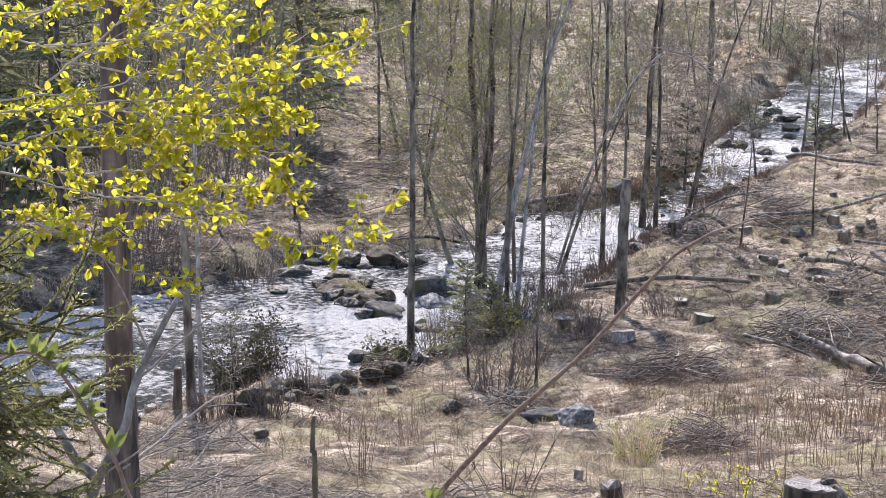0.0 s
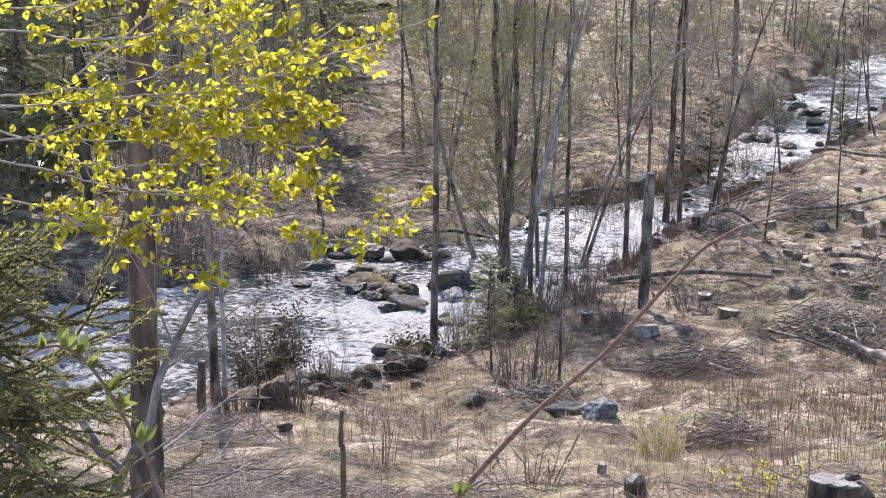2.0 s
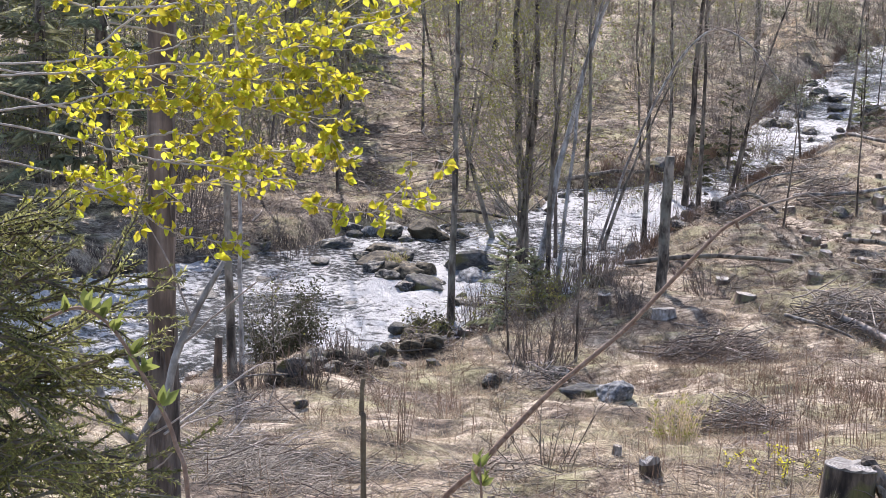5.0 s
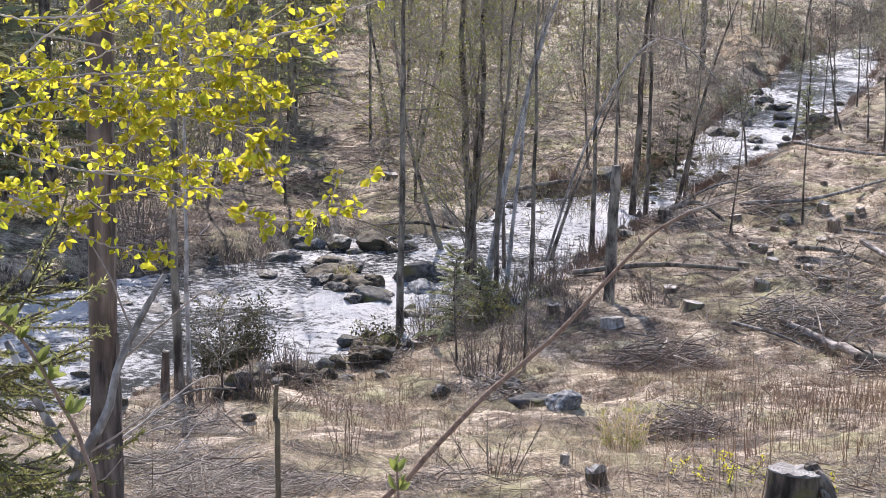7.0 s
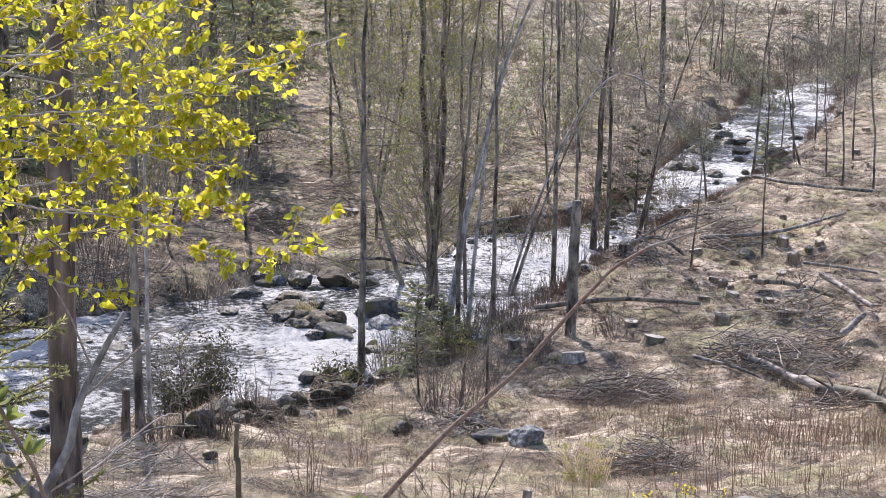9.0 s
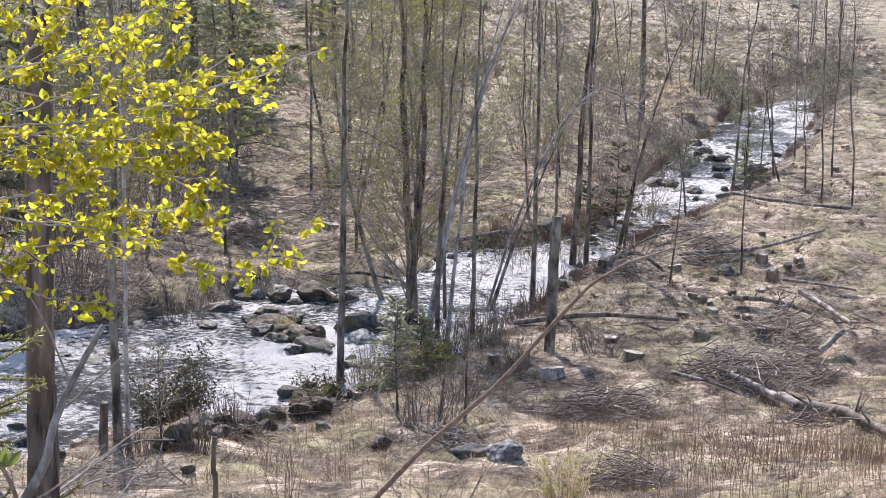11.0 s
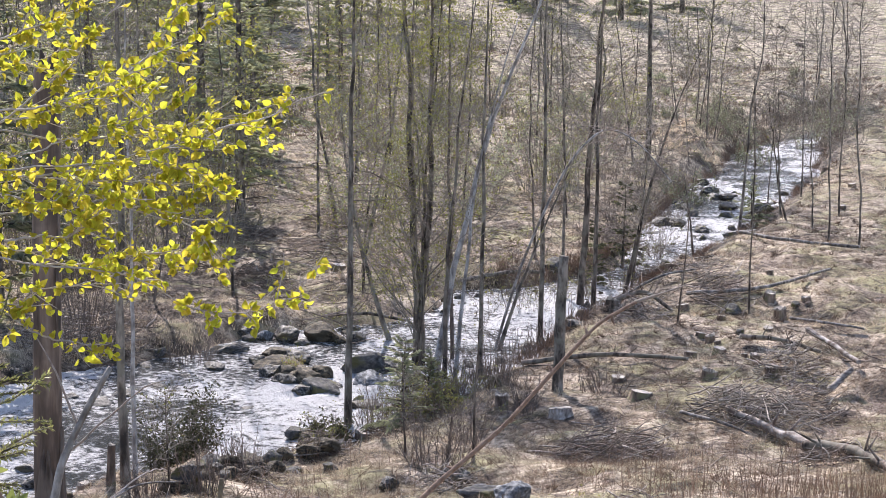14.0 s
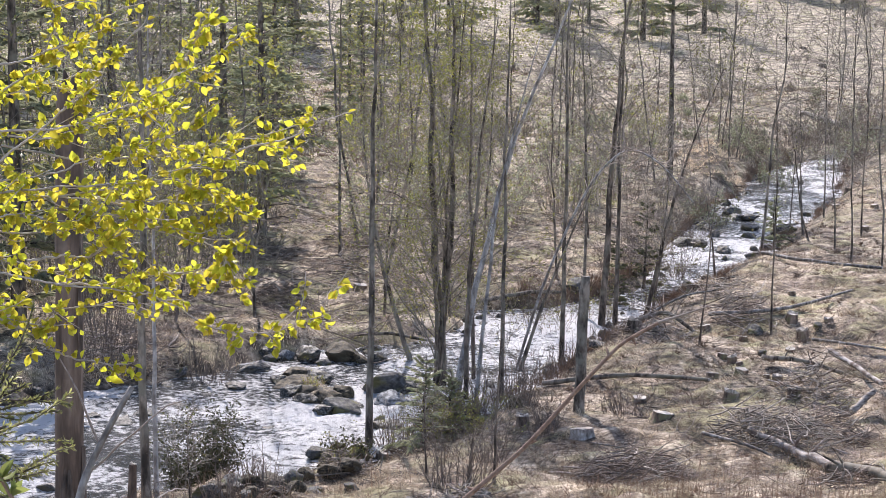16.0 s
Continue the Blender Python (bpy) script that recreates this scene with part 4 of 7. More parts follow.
bare_tree(11.78, 49.11, (0.16, 0.0, 7.28), 0.024, BARK_ALDER, "thin grey tree at the upper stream", 132, bend=(0.00, 0), limbs=38, limb_length=2.0, rise=0.6, twigs=10, waver=0.09, low=0.2)
bare_tree(11.85, 45.25, (-0.12, 0.0, 7.00), 0.026, BARK_DARK, "thin dark tree at the upper stream", 133, bend=(0.00, 0), limbs=38, limb_length=2.0, rise=0.6, twigs=10, waver=0.09, low=0.2)
bare_tree(11.28, 51.12, (0.11, 0.0, 5.58), 0.021, BARK_DARK, "thin dark sapling at the upper stream", 134, bend=(0.00, 0), limbs=24, limb_length=1.5, rise=0.6, twigs=8, waver=0.09, low=0.2)
bare_tree(12.3, 66.6, (0.21, 0.0, 7.81), 0.032, BARK_ALDER, "slender bare tree above the far shore", 135, bend=(0.00, 0), limbs=38, limb_length=2.4, rise=0.7, twigs=10, waver=0.09, low=0.2)
bare_tree(11.4, 67.36, (-0.60, 0.0, 7.59), 0.033, BARK_ALDER, "slender bare tree above the far shore", 136, bend=(-0.13, 0), limbs=38, limb_length=2.4, rise=0.7, twigs=10, waver=0.09, low=0.2)
bare_tree(20.07, 81.69, (-0.10, 0.0, 10.23), 0.047, BARK_ALDER, "tall slender tree at the edge of the clearing", 137, bend=(0.00, 0), limbs=38, limb_length=2.4, rise=0.6, twigs=10, waver=0.09, low=0.2)
bare_tree(17.64, 69.25, (0.09, 0.0, 8.91), 0.034, BARK_DARK, "tall slender tree at the edge of the clearing", 138, bend=(0.00, 0), limbs=38, limb_length=2.4, rise=0.6, twigs=10, waver=0.09, low=0.2)
bare_tree(18.07, 68.69, (-0.11, 0.0, 8.52), 0.046, BARK_ALDER, "tall slender tree at the edge of the clearing", 139, bend=(0.00, 0), limbs=38, limb_length=2.4, rise=0.6, twigs=10, waver=0.09, low=0.2)
bare_tree(0.81, 20.39, (0.05, 0.0, 0.61), 0.023, BARK_DARK, "thin dark sapling on the bank", 140, bend=(0.00, 0), limbs=12, limb_length=0.6, rise=0.6, twigs=8, low=0.2)
bare_tree(2.65, 25.82, (0.07, 0, 2.03), 0.084, BARK_ALDER, "tall cut-off bare grey trunk still standing", 160, limbs=6, limb_length=0.5, rise=0.1, twigs=2, low=0.6, stub=True, category="stump", name="cut_trunk")
arched_tree(1.98, 30.87, [(0, 0, 0), (0.53, 0, 1.75), (1.18, 0, 3.25), (1.68, 0, 3.93), (2.08, 0, 4.10), (2.58, 0, 3.83), (3.13, 0, 3.20)], 0.055, 161)
arched_tree(0.63, 29.43, [(0, 0, 0), (0.10, 0, 1.49), (0.02, 0, 3.10), (-0.56, 0, 3.56), (-0.94, 0, 3.71), (-1.56, 0, 3.62)], 0.038, 162, BARK_DARK, "thin dark alder stem bowed over in an arch")
spruce(8.91, 58.7, 11.0, 0.1, 1.5, 850, "tall green conifer with a high crown beside the clearing", low=0.5, whorls=24, dead=0.1, ragged=0.35, per=6, fine=0.9)

# ---- rocks ----
boulder(-2.40, 31.92, 0.61, 0.37, ROCK_WET, 3, "dark wet boulder in the stream", z=0.13, deep=0.47)
boulder(-2.32, 31.57, 0.34, 0.18, ROCK, 4, "pale grey lichen-spotted boulder in the stream", z=0.13, deep=0.27)
boulder(-2.07, 31.75, 0.39, 0.28, ROCK_PALE, 5, "pale grey lichen-spotted boulder in the stream", z=0.13, deep=0.31)
boulder(-1.68, 31.68, 0.73, 0.37, ROCK_WET, 6, "dark wet boulder in the stream", z=0.13, deep=0.57)
boulder(-1.38, 31.22, 0.34, 0.19, ROCK, 7, "pale grey lichen-spotted boulder in the stream", z=0.12, deep=0.26)
boulder(-1.05, 31.63, 0.86, 0.56, MOSS, 8, "mossy brown boulder in the stream", z=0.13, deep=0.68)
boulder(-2.53, 30.58, 0.59, 0.28, ROCK_WET, 9, "dark wet boulder in the stream", z=0.11, deep=0.45)
boulder(-0.41, 31.49, 0.47, 0.26, ROCK_WET, 10, "dark wet boulder in the stream", z=0.13, deep=0.36)
boulder(-0.76, 31.48, 0.44, 0.23, MOSS, 11, "mossy brown boulder in the stream", z=0.13, deep=0.34)
boulder(-1.80, 29.99, 0.74, 0.37, MOSS, 12, "mossy brown boulder in the stream", z=0.10, deep=0.58)
boulder(-2.03, 29.56, 0.48, 0.28, ROCK_WET, 13, "dark wet boulder in the stream", z=0.10, deep=0.38)
boulder(-1.45, 29.81, 0.69, 0.30, ROCK_WET, 14, "dark wet boulder in the stream", z=0.10, deep=0.54)
boulder(-1.78, 28.53, 0.49, 0.37, ROCK_WET, 15, "dark wet boulder in the stream", z=0.08, deep=0.38)
boulder(-1.39, 28.61, 0.85, 0.35, MOSS, 16, "mossy brown boulder in the stream", z=0.08, deep=0.66)
boulder(-0.95, 28.35, 0.68, 0.40, MOSS, 17, "mossy brown boulder in the stream", z=0.08, deep=0.53)
boulder(-1.52, 27.97, 0.56, 0.28, ROCK_WET, 18, "dark wet boulder in the stream", z=0.07, deep=0.43)
boulder(-1.21, 27.36, 0.52, 0.28, ROCK_WET, 19, "dark wet boulder in the stream", z=0.06, deep=0.41)
boulder(-0.93, 27.42, 0.79, 0.34, ROCK, 20, "pale grey lichen-spotted boulder in the stream", z=0.06, deep=0.62)
boulder(-0.67, 27.66, 0.39, 0.21, ROCK_WET, 21, "dark wet boulder in the stream", z=0.07, deep=0.30)
boulder(-0.18, 28.96, 0.91, 0.57, ROCK, 22, "pale grey lichen-spotted boulder in the stream", z=0.08, deep=0.70)
boulder(-0.12, 27.94, 0.87, 0.28, ROCK_PALE, 23, "pale grey lichen-spotted boulder in the stream", z=0.07, deep=0.68)
boulder(0.19, 28.73, 0.47, 0.40, ROCK_WET, 24, "dark wet boulder in the stream", z=0.08, deep=0.36)
boulder(-1.7, 29.2, 0.8, 0.42, MOSS, 35, "mossy brown rock slab in the stream", z=0.04, deep=0.9)
boulder(-1.18, 28.2, 1.15, 0.48, MOSS, 37, "mossy brown rock slab in the stream", z=0.02, deep=0.8)
boulder(-2.73, 29.26, 0.53, 0.20, ROCK_WET, 25, "dark wet boulder in the stream", z=0.09, deep=0.42)
boulder(-1.73, 26.60, 0.42, 0.08, ROCK_WET, 26, "dark wet boulder in the stream", z=0.05, deep=0.32)
boulder(-1.97, 26.37, 0.30, 0.07, ROCK_WET, 27, "dark wet boulder in the stream", z=0.05, deep=0.23)
boulder(-1.17, 24.66, 0.47, 0.25, ROCK, 28, "pale grey lichen-spotted boulder in the stream", z=0.02, deep=0.36)
boulder(-0.96, 24.30, 0.51, 0.30, MOSS, 29, "mossy brown boulder in the stream", z=0.01, deep=0.39)
boulder(-1.44, 23.30, 0.57, 0.19, MOSS, 30, "mossy brown boulder in the stream", z=-0.01, deep=0.45)
boulder(-1.07, 21.18, 0.39, 0.26, ROCK_WET, 31, "dark boulder on the bank", z=0.50, deep=0.30)
boulder(-1.50, 20.39, 0.34, 0.13, ROCK_WET, 32, "dark boulder on the bank", z=0.70, deep=0.26)
boulder(-0.25, 26.51, 0.65, 0.16, ROCK_WET, 33, "dark wet boulder in the stream", z=0.05, deep=0.51)
boulder(8.02, 42.49, 0.54, 0.37, ROCK_WET, 11, "dark wet boulder in the stream", z=0.23)
boulder(9.0, 45.01, 0.49, 0.36, ROCK, 12, "pale grey lichen-spotted boulder on the bank")
boulder(9.73, 46.8, 0.45, 0.31, ROCK_WET, 13, "dark wet boulder on the bank")
boulder(10.65, 49.56, 0.54, 0.40, MOSS, 14, "mossy brown boulder on the bank")
boulder(11.59, 52.19, 0.47, 0.35, ROCK, 15, "pale grey lichen-spotted boulder on the bank")
boulder(12.46, 54.48, 0.52, 0.40, ROCK_WET, 16, "dark wet boulder on the bank")
boulder(10.32, 54.93, 0.70, 0.40, ROCK_WET, 17, "dark wet boulder in the stream", z=0.43)
boulder(10.11, 51.13, 0.55, 0.34, ROCK_WET, 18, "dark wet boulder in the stream", z=0.37)
boulder(8.08, 47.85, 0.55, 0.32, ROCK_WET, 19, "dark wet boulder in the stream", z=0.31)
boulder(8.92, 51.41, 0.49, 0.31, ROCK_WET, 20, "dark wet boulder in the stream", z=0.37)
boulder(10.48, 57.29, 0.47, 0.27, ROCK_WET, 21, "dark wet boulder in the stream", z=0.46)
boulder(-0.52, 32.65, 0.63, 0.29, ROCK_WET, 41, "dark wet boulder on the bank")
boulder(-4.31, 26.82, 0.61, 0.24, ROCK_WET, 44, "dark wet boulder in the stream", z=-0.02)
boulder(-3.99, 27.31, 0.53, 0.28, ROCK_WET, 45, "dark wet boulder in the stream", z=-0.02)
boulder(-4.77, 27.21, 0.44, 0.20, ROCK_WET, 46, "dark wet boulder in the stream", z=-0.02)
boulder(-4.78, 26.26, 0.31, 0.14, ROCK_WET, 47, "dark wet boulder in the stream", z=-0.03)
boulder(-3.76, 27.59, 0.30, 0.21, ROCK_WET, 48, "dark wet boulder in the stream", z=-0.01)
boulder(-3.99, 25.86, 0.22, 0.09, ROCK_WET, 49, "dark wet boulder in the stream", z=-0.04)
boulder(-4.86, 25.54, 0.33, 0.16, ROCK_WET, 50, "dark wet boulder in the stream", z=-0.04)
boulder(-4.29, 24.85, 0.24, 0.10, ROCK_WET, 51, "dark wet boulder in the stream", z=-0.05)
boulder(-3.5, 28.03, 0.33, 0.17, ROCK_WET, 52, "dark wet boulder in the stream", z=-0.00)
boulder(-3.2, 28.68, 0.32, 0.20, ROCK_WET, 53, "dark wet boulder in the stream", z=0.01)
boulder(-3.94, 23.91, 0.23, 0.11, ROCK_WET, 54, "dark wet boulder in the stream", z=-0.07)
boulder(-2.89, 29.32, 0.32, 0.14, ROCK_WET, 56, "dark wet boulder in the stream", z=0.02)
boulder(-1.51, 19.69, 0.40, 0.22, MOSS, 60, "mossy brown boulder on the bank")
boulder(-1.65, 19.03, 0.27, 0.16, MOSS, 61, "mossy brown boulder on the bank")
boulder(-1.99, 18.26, 0.40, 0.29, ROCK, 62, "pale grey lichen-spotted boulder on the bank")
boulder(-0.57, 20.57, 0.24, 0.13, ROCK, 63, "pale grey lichen-spotted boulder on the bank")
boulder(-1.76, 16.75, 0.17, 0.13, ROCK, 64, "pale grey lichen-spotted boulder on the bank")
boulder(0.11, 19.3, 0.29, 0.20, ROCK_WET, 65, "dark wet boulder on the bank")
boulder(-0.4, 25.08, 0.25, 0.14, ROCK, 67, "pale grey lichen-spotted boulder on the bank")
boulder(1.1, 18.2, 0.72, 0.3, ROCK, 68, "grey boulder half sunk in the grass among twigs", deep=0.5)
boulder(1.4, 17.75, 0.42, 0.3, ROCK_PALE, 70, "pale blue-grey boulder on the bank")
boulder(0.85, 19.4, 0.38, 0.24, ROCK_WET, 70, "dark wet boulder on the bank")
boulder(7.67, 47.44, 0.67, 0.35, ROCK_WET, 71, "dark wet boulder in the stream", z=0.31)
boulder(6.48, 42.9, 0.38, 0.26, ROCK_WET, 72, "dark wet boulder in the stream", z=0.23)
boulder(10.17, 53.53, 0.75, 0.43, ROCK_WET, 73, "dark wet boulder in the stream", z=0.40)
boulder(9.68, 49.05, 0.50, 0.36, ROCK, 74, "pale grey lichen-spotted boulder in the stream", z=0.33)
boulder(10.89, 49.33, 0.50, 0.43, ROCK, 75, "pale grey lichen-spotted boulder on the bank")
boulder(10.15, 54.2, 0.8, 0.42, ROCK_WET, 130, "dark wet boulder breaking the upper stream", z=0.5)
boulder(10.5, 53.4, 0.6, 0.3, ROCK_WET, 131, "dark wet boulder breaking the upper stream", z=0.49)
boulder(10.05, 50.9, 0.75, 0.34, ROCK_WET, 132, "dark wet boulder breaking the upper stream", z=0.45)
boulder(7.55, 47.5, 0.8, 0.32, ROCK_WET, 133, "dark wet boulder breaking the upper stream", z=0.41)
boulder(7.95, 47.1, 0.5, 0.3, ROCK_WET, 134, "dark wet boulder breaking the upper stream", z=0.4)
boulder(10.45, 57.4, 0.6, 0.34, ROCK_WET, 135, "dark wet boulder breaking the upper stream", z=0.55)
boulder(10.9, 50.3, 0.62, 0.45, ROCK_WET, 136, "dark wet boulder breaking the upper stream", z=0.45)
boulder(8.45, 46.0, 0.5, 0.3, ROCK_WET, 137, "dark wet boulder breaking the upper stream", z=0.38)
boulder(7.99, 45.57, 0.38, 0.21, ROCK_WET, 76, "dark wet boulder in the stream", z=0.28)
boulder(8.93, 52.41, 0.43, 0.25, ROCK_WET, 77, "dark wet boulder in the stream", z=0.39)
boulder(10.18, 55.99, 0.53, 0.26, ROCK_WET, 78, "dark wet boulder in the stream", z=0.44)
boulder(7.16, 45.59, 0.44, 0.25, ROCK_WET, 79, "dark wet boulder in the stream", z=0.28)
boulder(10.93, 54.36, 0.42, 0.22, ROCK_WET, 80, "dark wet boulder in the stream", z=0.42)
boulder(8.92, 49.77, 0.32, 0.17, ROCK_WET, 81, "dark wet boulder in the stream", z=0.34)
boulder(6.49, 32.13, 0.41, 0.26, ROCK, 82, "pale grey lichen-spotted boulder on the bank")
boulder(7.73, 32.4, 0.27, 0.22, ROCK, 83, "pale grey lichen-spotted boulder on the bank")
boulder(6.12, 29.54, 0.27, 0.18, ROCK, 84, "pale grey lichen-spotted boulder on the bank")
boulder(1.67, 35.41, 0.50, 0.22, ROCK_WET, 85, "dark wet boulder in the stream", z=0.11)
boulder(3.82, 38.63, 0.67, 0.44, ROCK, 86, "pale grey lichen-spotted boulder on the bank")
boulder(3.51, 31.36, 0.41, 0.21, ROCK_WET, 87, "dark wet boulder on the bank")
boulder(2.7, 31.43, 0.41, 0.19, ROCK_WET, 88, "dark wet boulder in the stream", z=0.05)
boulder(1.73, 26.4, 0.34, 0.27, MOSS, 89, "mossy brown boulder on the bank")
boulder(1.08, 26.3, 0.43, 0.31, MOSS, 90, "mossy brown boulder on the bank")
boulder(0.44, 26.51, 0.52, 0.33, MOSS, 91, "mossy brown boulder on the bank")
boulder(6.59, 44.61, 0.43, 0.30, ROCK_WET, 92, "dark wet boulder on the bank")
boulder(-1.86, 19.25, 0.34, 0.2, ROCK, 150, "pale grey lichen-spotted boulder on the bank")
boulder(-1.66, 19.5, 0.3, 0.22, MOSS, 151, "mossy brown boulder on the bank")
boulder(-1.5, 20.1, 0.4, 0.24, MOSS, 152, "mossy brown boulder on the bank")
boulder(-1.3, 20.65, 0.36, 0.26, ROCK, 153, "pale grey lichen-spotted boulder on the bank")
boulder(-1.12, 21.0, 0.3, 0.2, MOSS, 154, "mossy brown boulder on the bank")
boulder(-0.85, 21.15, 0.34, 0.22, MOSS, 155, "mossy brown boulder on the bank")
boulder(-1.66, 18.8, 0.26, 0.15, ROCK, 156, "pale grey lichen-spotted boulder on the bank")
boulder(-1.42, 19.45, 0.34, 0.2, MOSS, 157, "mossy brown boulder on the bank")
boulder(-1.22, 20.1, 0.3, 0.18, MOSS, 158, "mossy brown boulder on the bank")
boulder(-1.02, 20.35, 0.24, 0.14, ROCK, 159, "pale grey lichen-spotted boulder on the bank")
boulder(-2.0, 18.85, 0.28, 0.2, MOSS, 160, "mossy brown boulder on the bank")
boulder(-0.62, 21.3, 0.42, 0.24, MOSS, 161, "mossy brown boulder on the bank")
boulder(-0.5, 21.9, 0.3, 0.2, ROCK, 162, "pale grey lichen-spotted boulder on the bank")
boulder(-1.84, 18.47, 0.24, 0.15, MOSS, 93, "mossy brown boulder on the bank")
boulder(-1.35, 19.77, 0.28, 0.18, MOSS, 94, "mossy brown boulder on the bank")
boulder(-0.86, 21.18, 0.28, 0.16, MOSS, 95, "mossy brown boulder on the bank")
boulder(-0.66, 21.37, 0.28, 0.16, MOSS, 96, "mossy brown boulder on the bank")
boulder(-2.19, 18.1, 0.30, 0.19, MOSS, 97, "mossy brown boulder on the bank")
boulder(-1.78, 19.13, 0.23, 0.13, ROCK_WET, 98, "dark wet boulder on the bank")
boulder(-0.97, 20.56, 0.20, 0.11, ROCK, 99, "pale grey lichen-spotted boulder on the bank")
boulder(-0.45, 24.69, 0.32, 0.20, MOSS, 100, "mossy brown boulder on the bank")
boulder(-3.77, 21.92, 0.43, 0.20, ROCK_WET, 101, "dark wet boulder in the stream", z=-0.10)
boulder(-3.21, 17.44, 0.40, 0.20, ROCK_WET, 102, "dark wet boulder on the bank")
boulder(-4.64, 23.07, 0.45, 0.24, ROCK_WET, 103, "dark wet boulder in the stream", z=-0.08)
boulder(-4.3, 23.1, 0.45, 0.27, ROCK_WET, 104, "dark wet boulder in the stream", z=-0.08)
boulder(-4.41, 22.29, 0.44, 0.31, ROCK_WET, 105, "dark wet boulder in the stream", z=-0.10)

# ---- stumps ----
near_stump = stump(1.815, 8.55, 0.265, 0.17, 200, "wide dark stump with a grey saw-cut face and torn bark", BARK_NEAR, rot=0, flare=1.06, lobe=0.06, face=CUT_GREY)
near_stump.matrix_basis = pose(*near_stump.location)
for start, mid, end, r in (((0.115, 0.03, 0.15), (0.17, 0.0, 0.12), (0.25, -0.03, -0.08), 0.036), ((0.09, 0.06, 0.17), (0.15, 0.07, 0.16), (0.21, 0.05, -0.02), 0.03), ((0.15, -0.06, 0.1), (0.19, -0.08, 0.04), (0.22, -0.1, -0.08), 0.016)):
    slab = Soup()
    slab_rng = np.random.RandomState(int(r * 1250))
    slab.tube(curve([start, mid, end], 12), r * np.array([0.5, 0.8, 0.95, 1, 1.05, 1, 1, 0.95, 1, 0.9, 0.8, 0.6]), 9, caps=True, lump=1 + 0.18 * slab_rng.normal(0, 1, (12, 9)))
    part("torn_bark", slab, BARK_DARK, near_stump, "grey slab of bark torn from the side", sleek=False)
stump(5.23, 23.93, 0.31, 0.16, 201, "grey stump among cut branches", BARK_GREY, rot=0)
stump(2.54, 24.1, 0.32, 0.12, 202, "low pale weathered stump in grass", DEADWOOD, rot=0, flare=1.9)
stump(5.5, 28.28, 0.21, 0.08, 203, "low stump with pale cut face", BARK_STUMP, rot=0)
stump(5.05, 26.69, 0.23, 0.11, 204, "dark rotten stump in the grass", BARK_STUMP, rot=1)
stump(3.77, 25.14, 0.30, 0.07, 205, "low brown stump in the grass", BARK_STUMP, rot=0)
stump(5.63, 29.44, 0.16, 0.10, 206, "small dark stump in the grass", BARK_STUMP, rot=1)
stump(7.24, 31.43, 0.21, 0.18, 207, "dark splintered stump in the grass", BARK_STUMP, rot=1)
stump(6.28, 37.49, 0.30, 0.11, 208, "low stump by the stream", BARK_STUMP, rot=0)
stump(-0.88, 37.03, 0.27, 0.10, 209, "stump with pale cut face on the far bank", BARK_STUMP, rot=0)
stump(6.04, 26.73, 0.21, 0.10, 210, "dark rotten stump in the grass", BARK_STUMP, rot=1)
stump(6.79, 28.91, 0.23, 0.07, 211, "low pale weathered stump in grass", BARK_GREY, rot=0)
stump(7.97, 35.64, 0.15, 0.07, 212, "low dark stump in the grass", BARK_STUMP, rot=0)
stump(5.89, 27.93, 0.12, 0.05, 213, "low dark stump in the grass", BARK_STUMP, rot=0)
stump(1.01, 12.91, 0.07, 0.06, 214, "small grey stump in the grass", BARK_GREY, rot=0)
stump(1.74, 24.77, 0.18, 0.14, 215, "dark stump at the shore", BARK_STUMP, rot=1)
stump(7.26, 45.23, 0.36, 0.15, 216, "low stump at the shore", BARK_STUMP, rot=0)
stump(-2.82, 18.37, 0.08, 0.42, 217, "broken dark stub at the water", BARK_STUMP, rot=1)
stump(-3.11, 18.6, 0.15, 0.09, 218, "broken dark stub at the water", BARK_STUMP, rot=1)
stump(-0.27, 24.62, 0.18, 0.10, 219, "dark stump at the foot of a trunk", BARK_STUMP, rot=1)
stump(1.02, 10.04, 0.12, 0.07, 220, "dark rotten stump in the grass", BARK_NEAR, rot=1.5, face=CUT_GREY)
stump(12.95, 52.41, 0.22, 0.15, 221, "dark stump on the upper bank", BARK_STUMP, rot=0)
stump(12.19, 46.14, 0.17, 0.09, 222, "dark stump on the upper bank", BARK_STUMP, rot=0)
stump(21.76, 116.49, 0.48, 0.16, 223, "stump on the cleared hillside", BARK_STUMP, rot=0)
stump(33.28, 154.98, 0.53, 0.18, 224, "stump on the cleared hillside", BARK_STUMP, rot=0)
stump(31.72, 141.3, 0.53, 0.19, 225, "stump on the cleared hillside", BARK_STUMP, rot=0)
stump(14.17, 59.64, 0.27, 0.12, 226, "stump on the upper bank", BARK_STUMP, rot=0)
stump(14.5, 57.32, 0.21, 0.10, 227, "stump on the upper bank", BARK_STUMP, rot=0)
stump(13.38, 49.68, 0.21, 0.10, 228, "stump on the upper bank", BARK_STUMP, rot=0)
stump(24.58, 122.34, 0.46, 0.12, 229, "stump on the cleared hillside", BARK_STUMP, rot=0)
stump(22.19, 125.43, 0.39, 0.12, 230, "stump on the cleared hillside", BARK_STUMP, rot=0)
stump(7.33, 32.86, 0.20, 0.13, 231, "dark splintered stump in dry grass", BARK_STUMP, rot=1)
stump(8.06, 32.79, 0.17, 0.09, 232, "small leaning stump in dry grass", BARK_STUMP, rot=1)
stump(30.11, 127.6, 0.48, 0.15, 233, "stump on the cleared hillside", BARK_STUMP, rot=0)
stump(4.31, 32.39, 0.26, 0.20, 234, "black rotten root stump by the shore", BARK_DARK, rot=1)
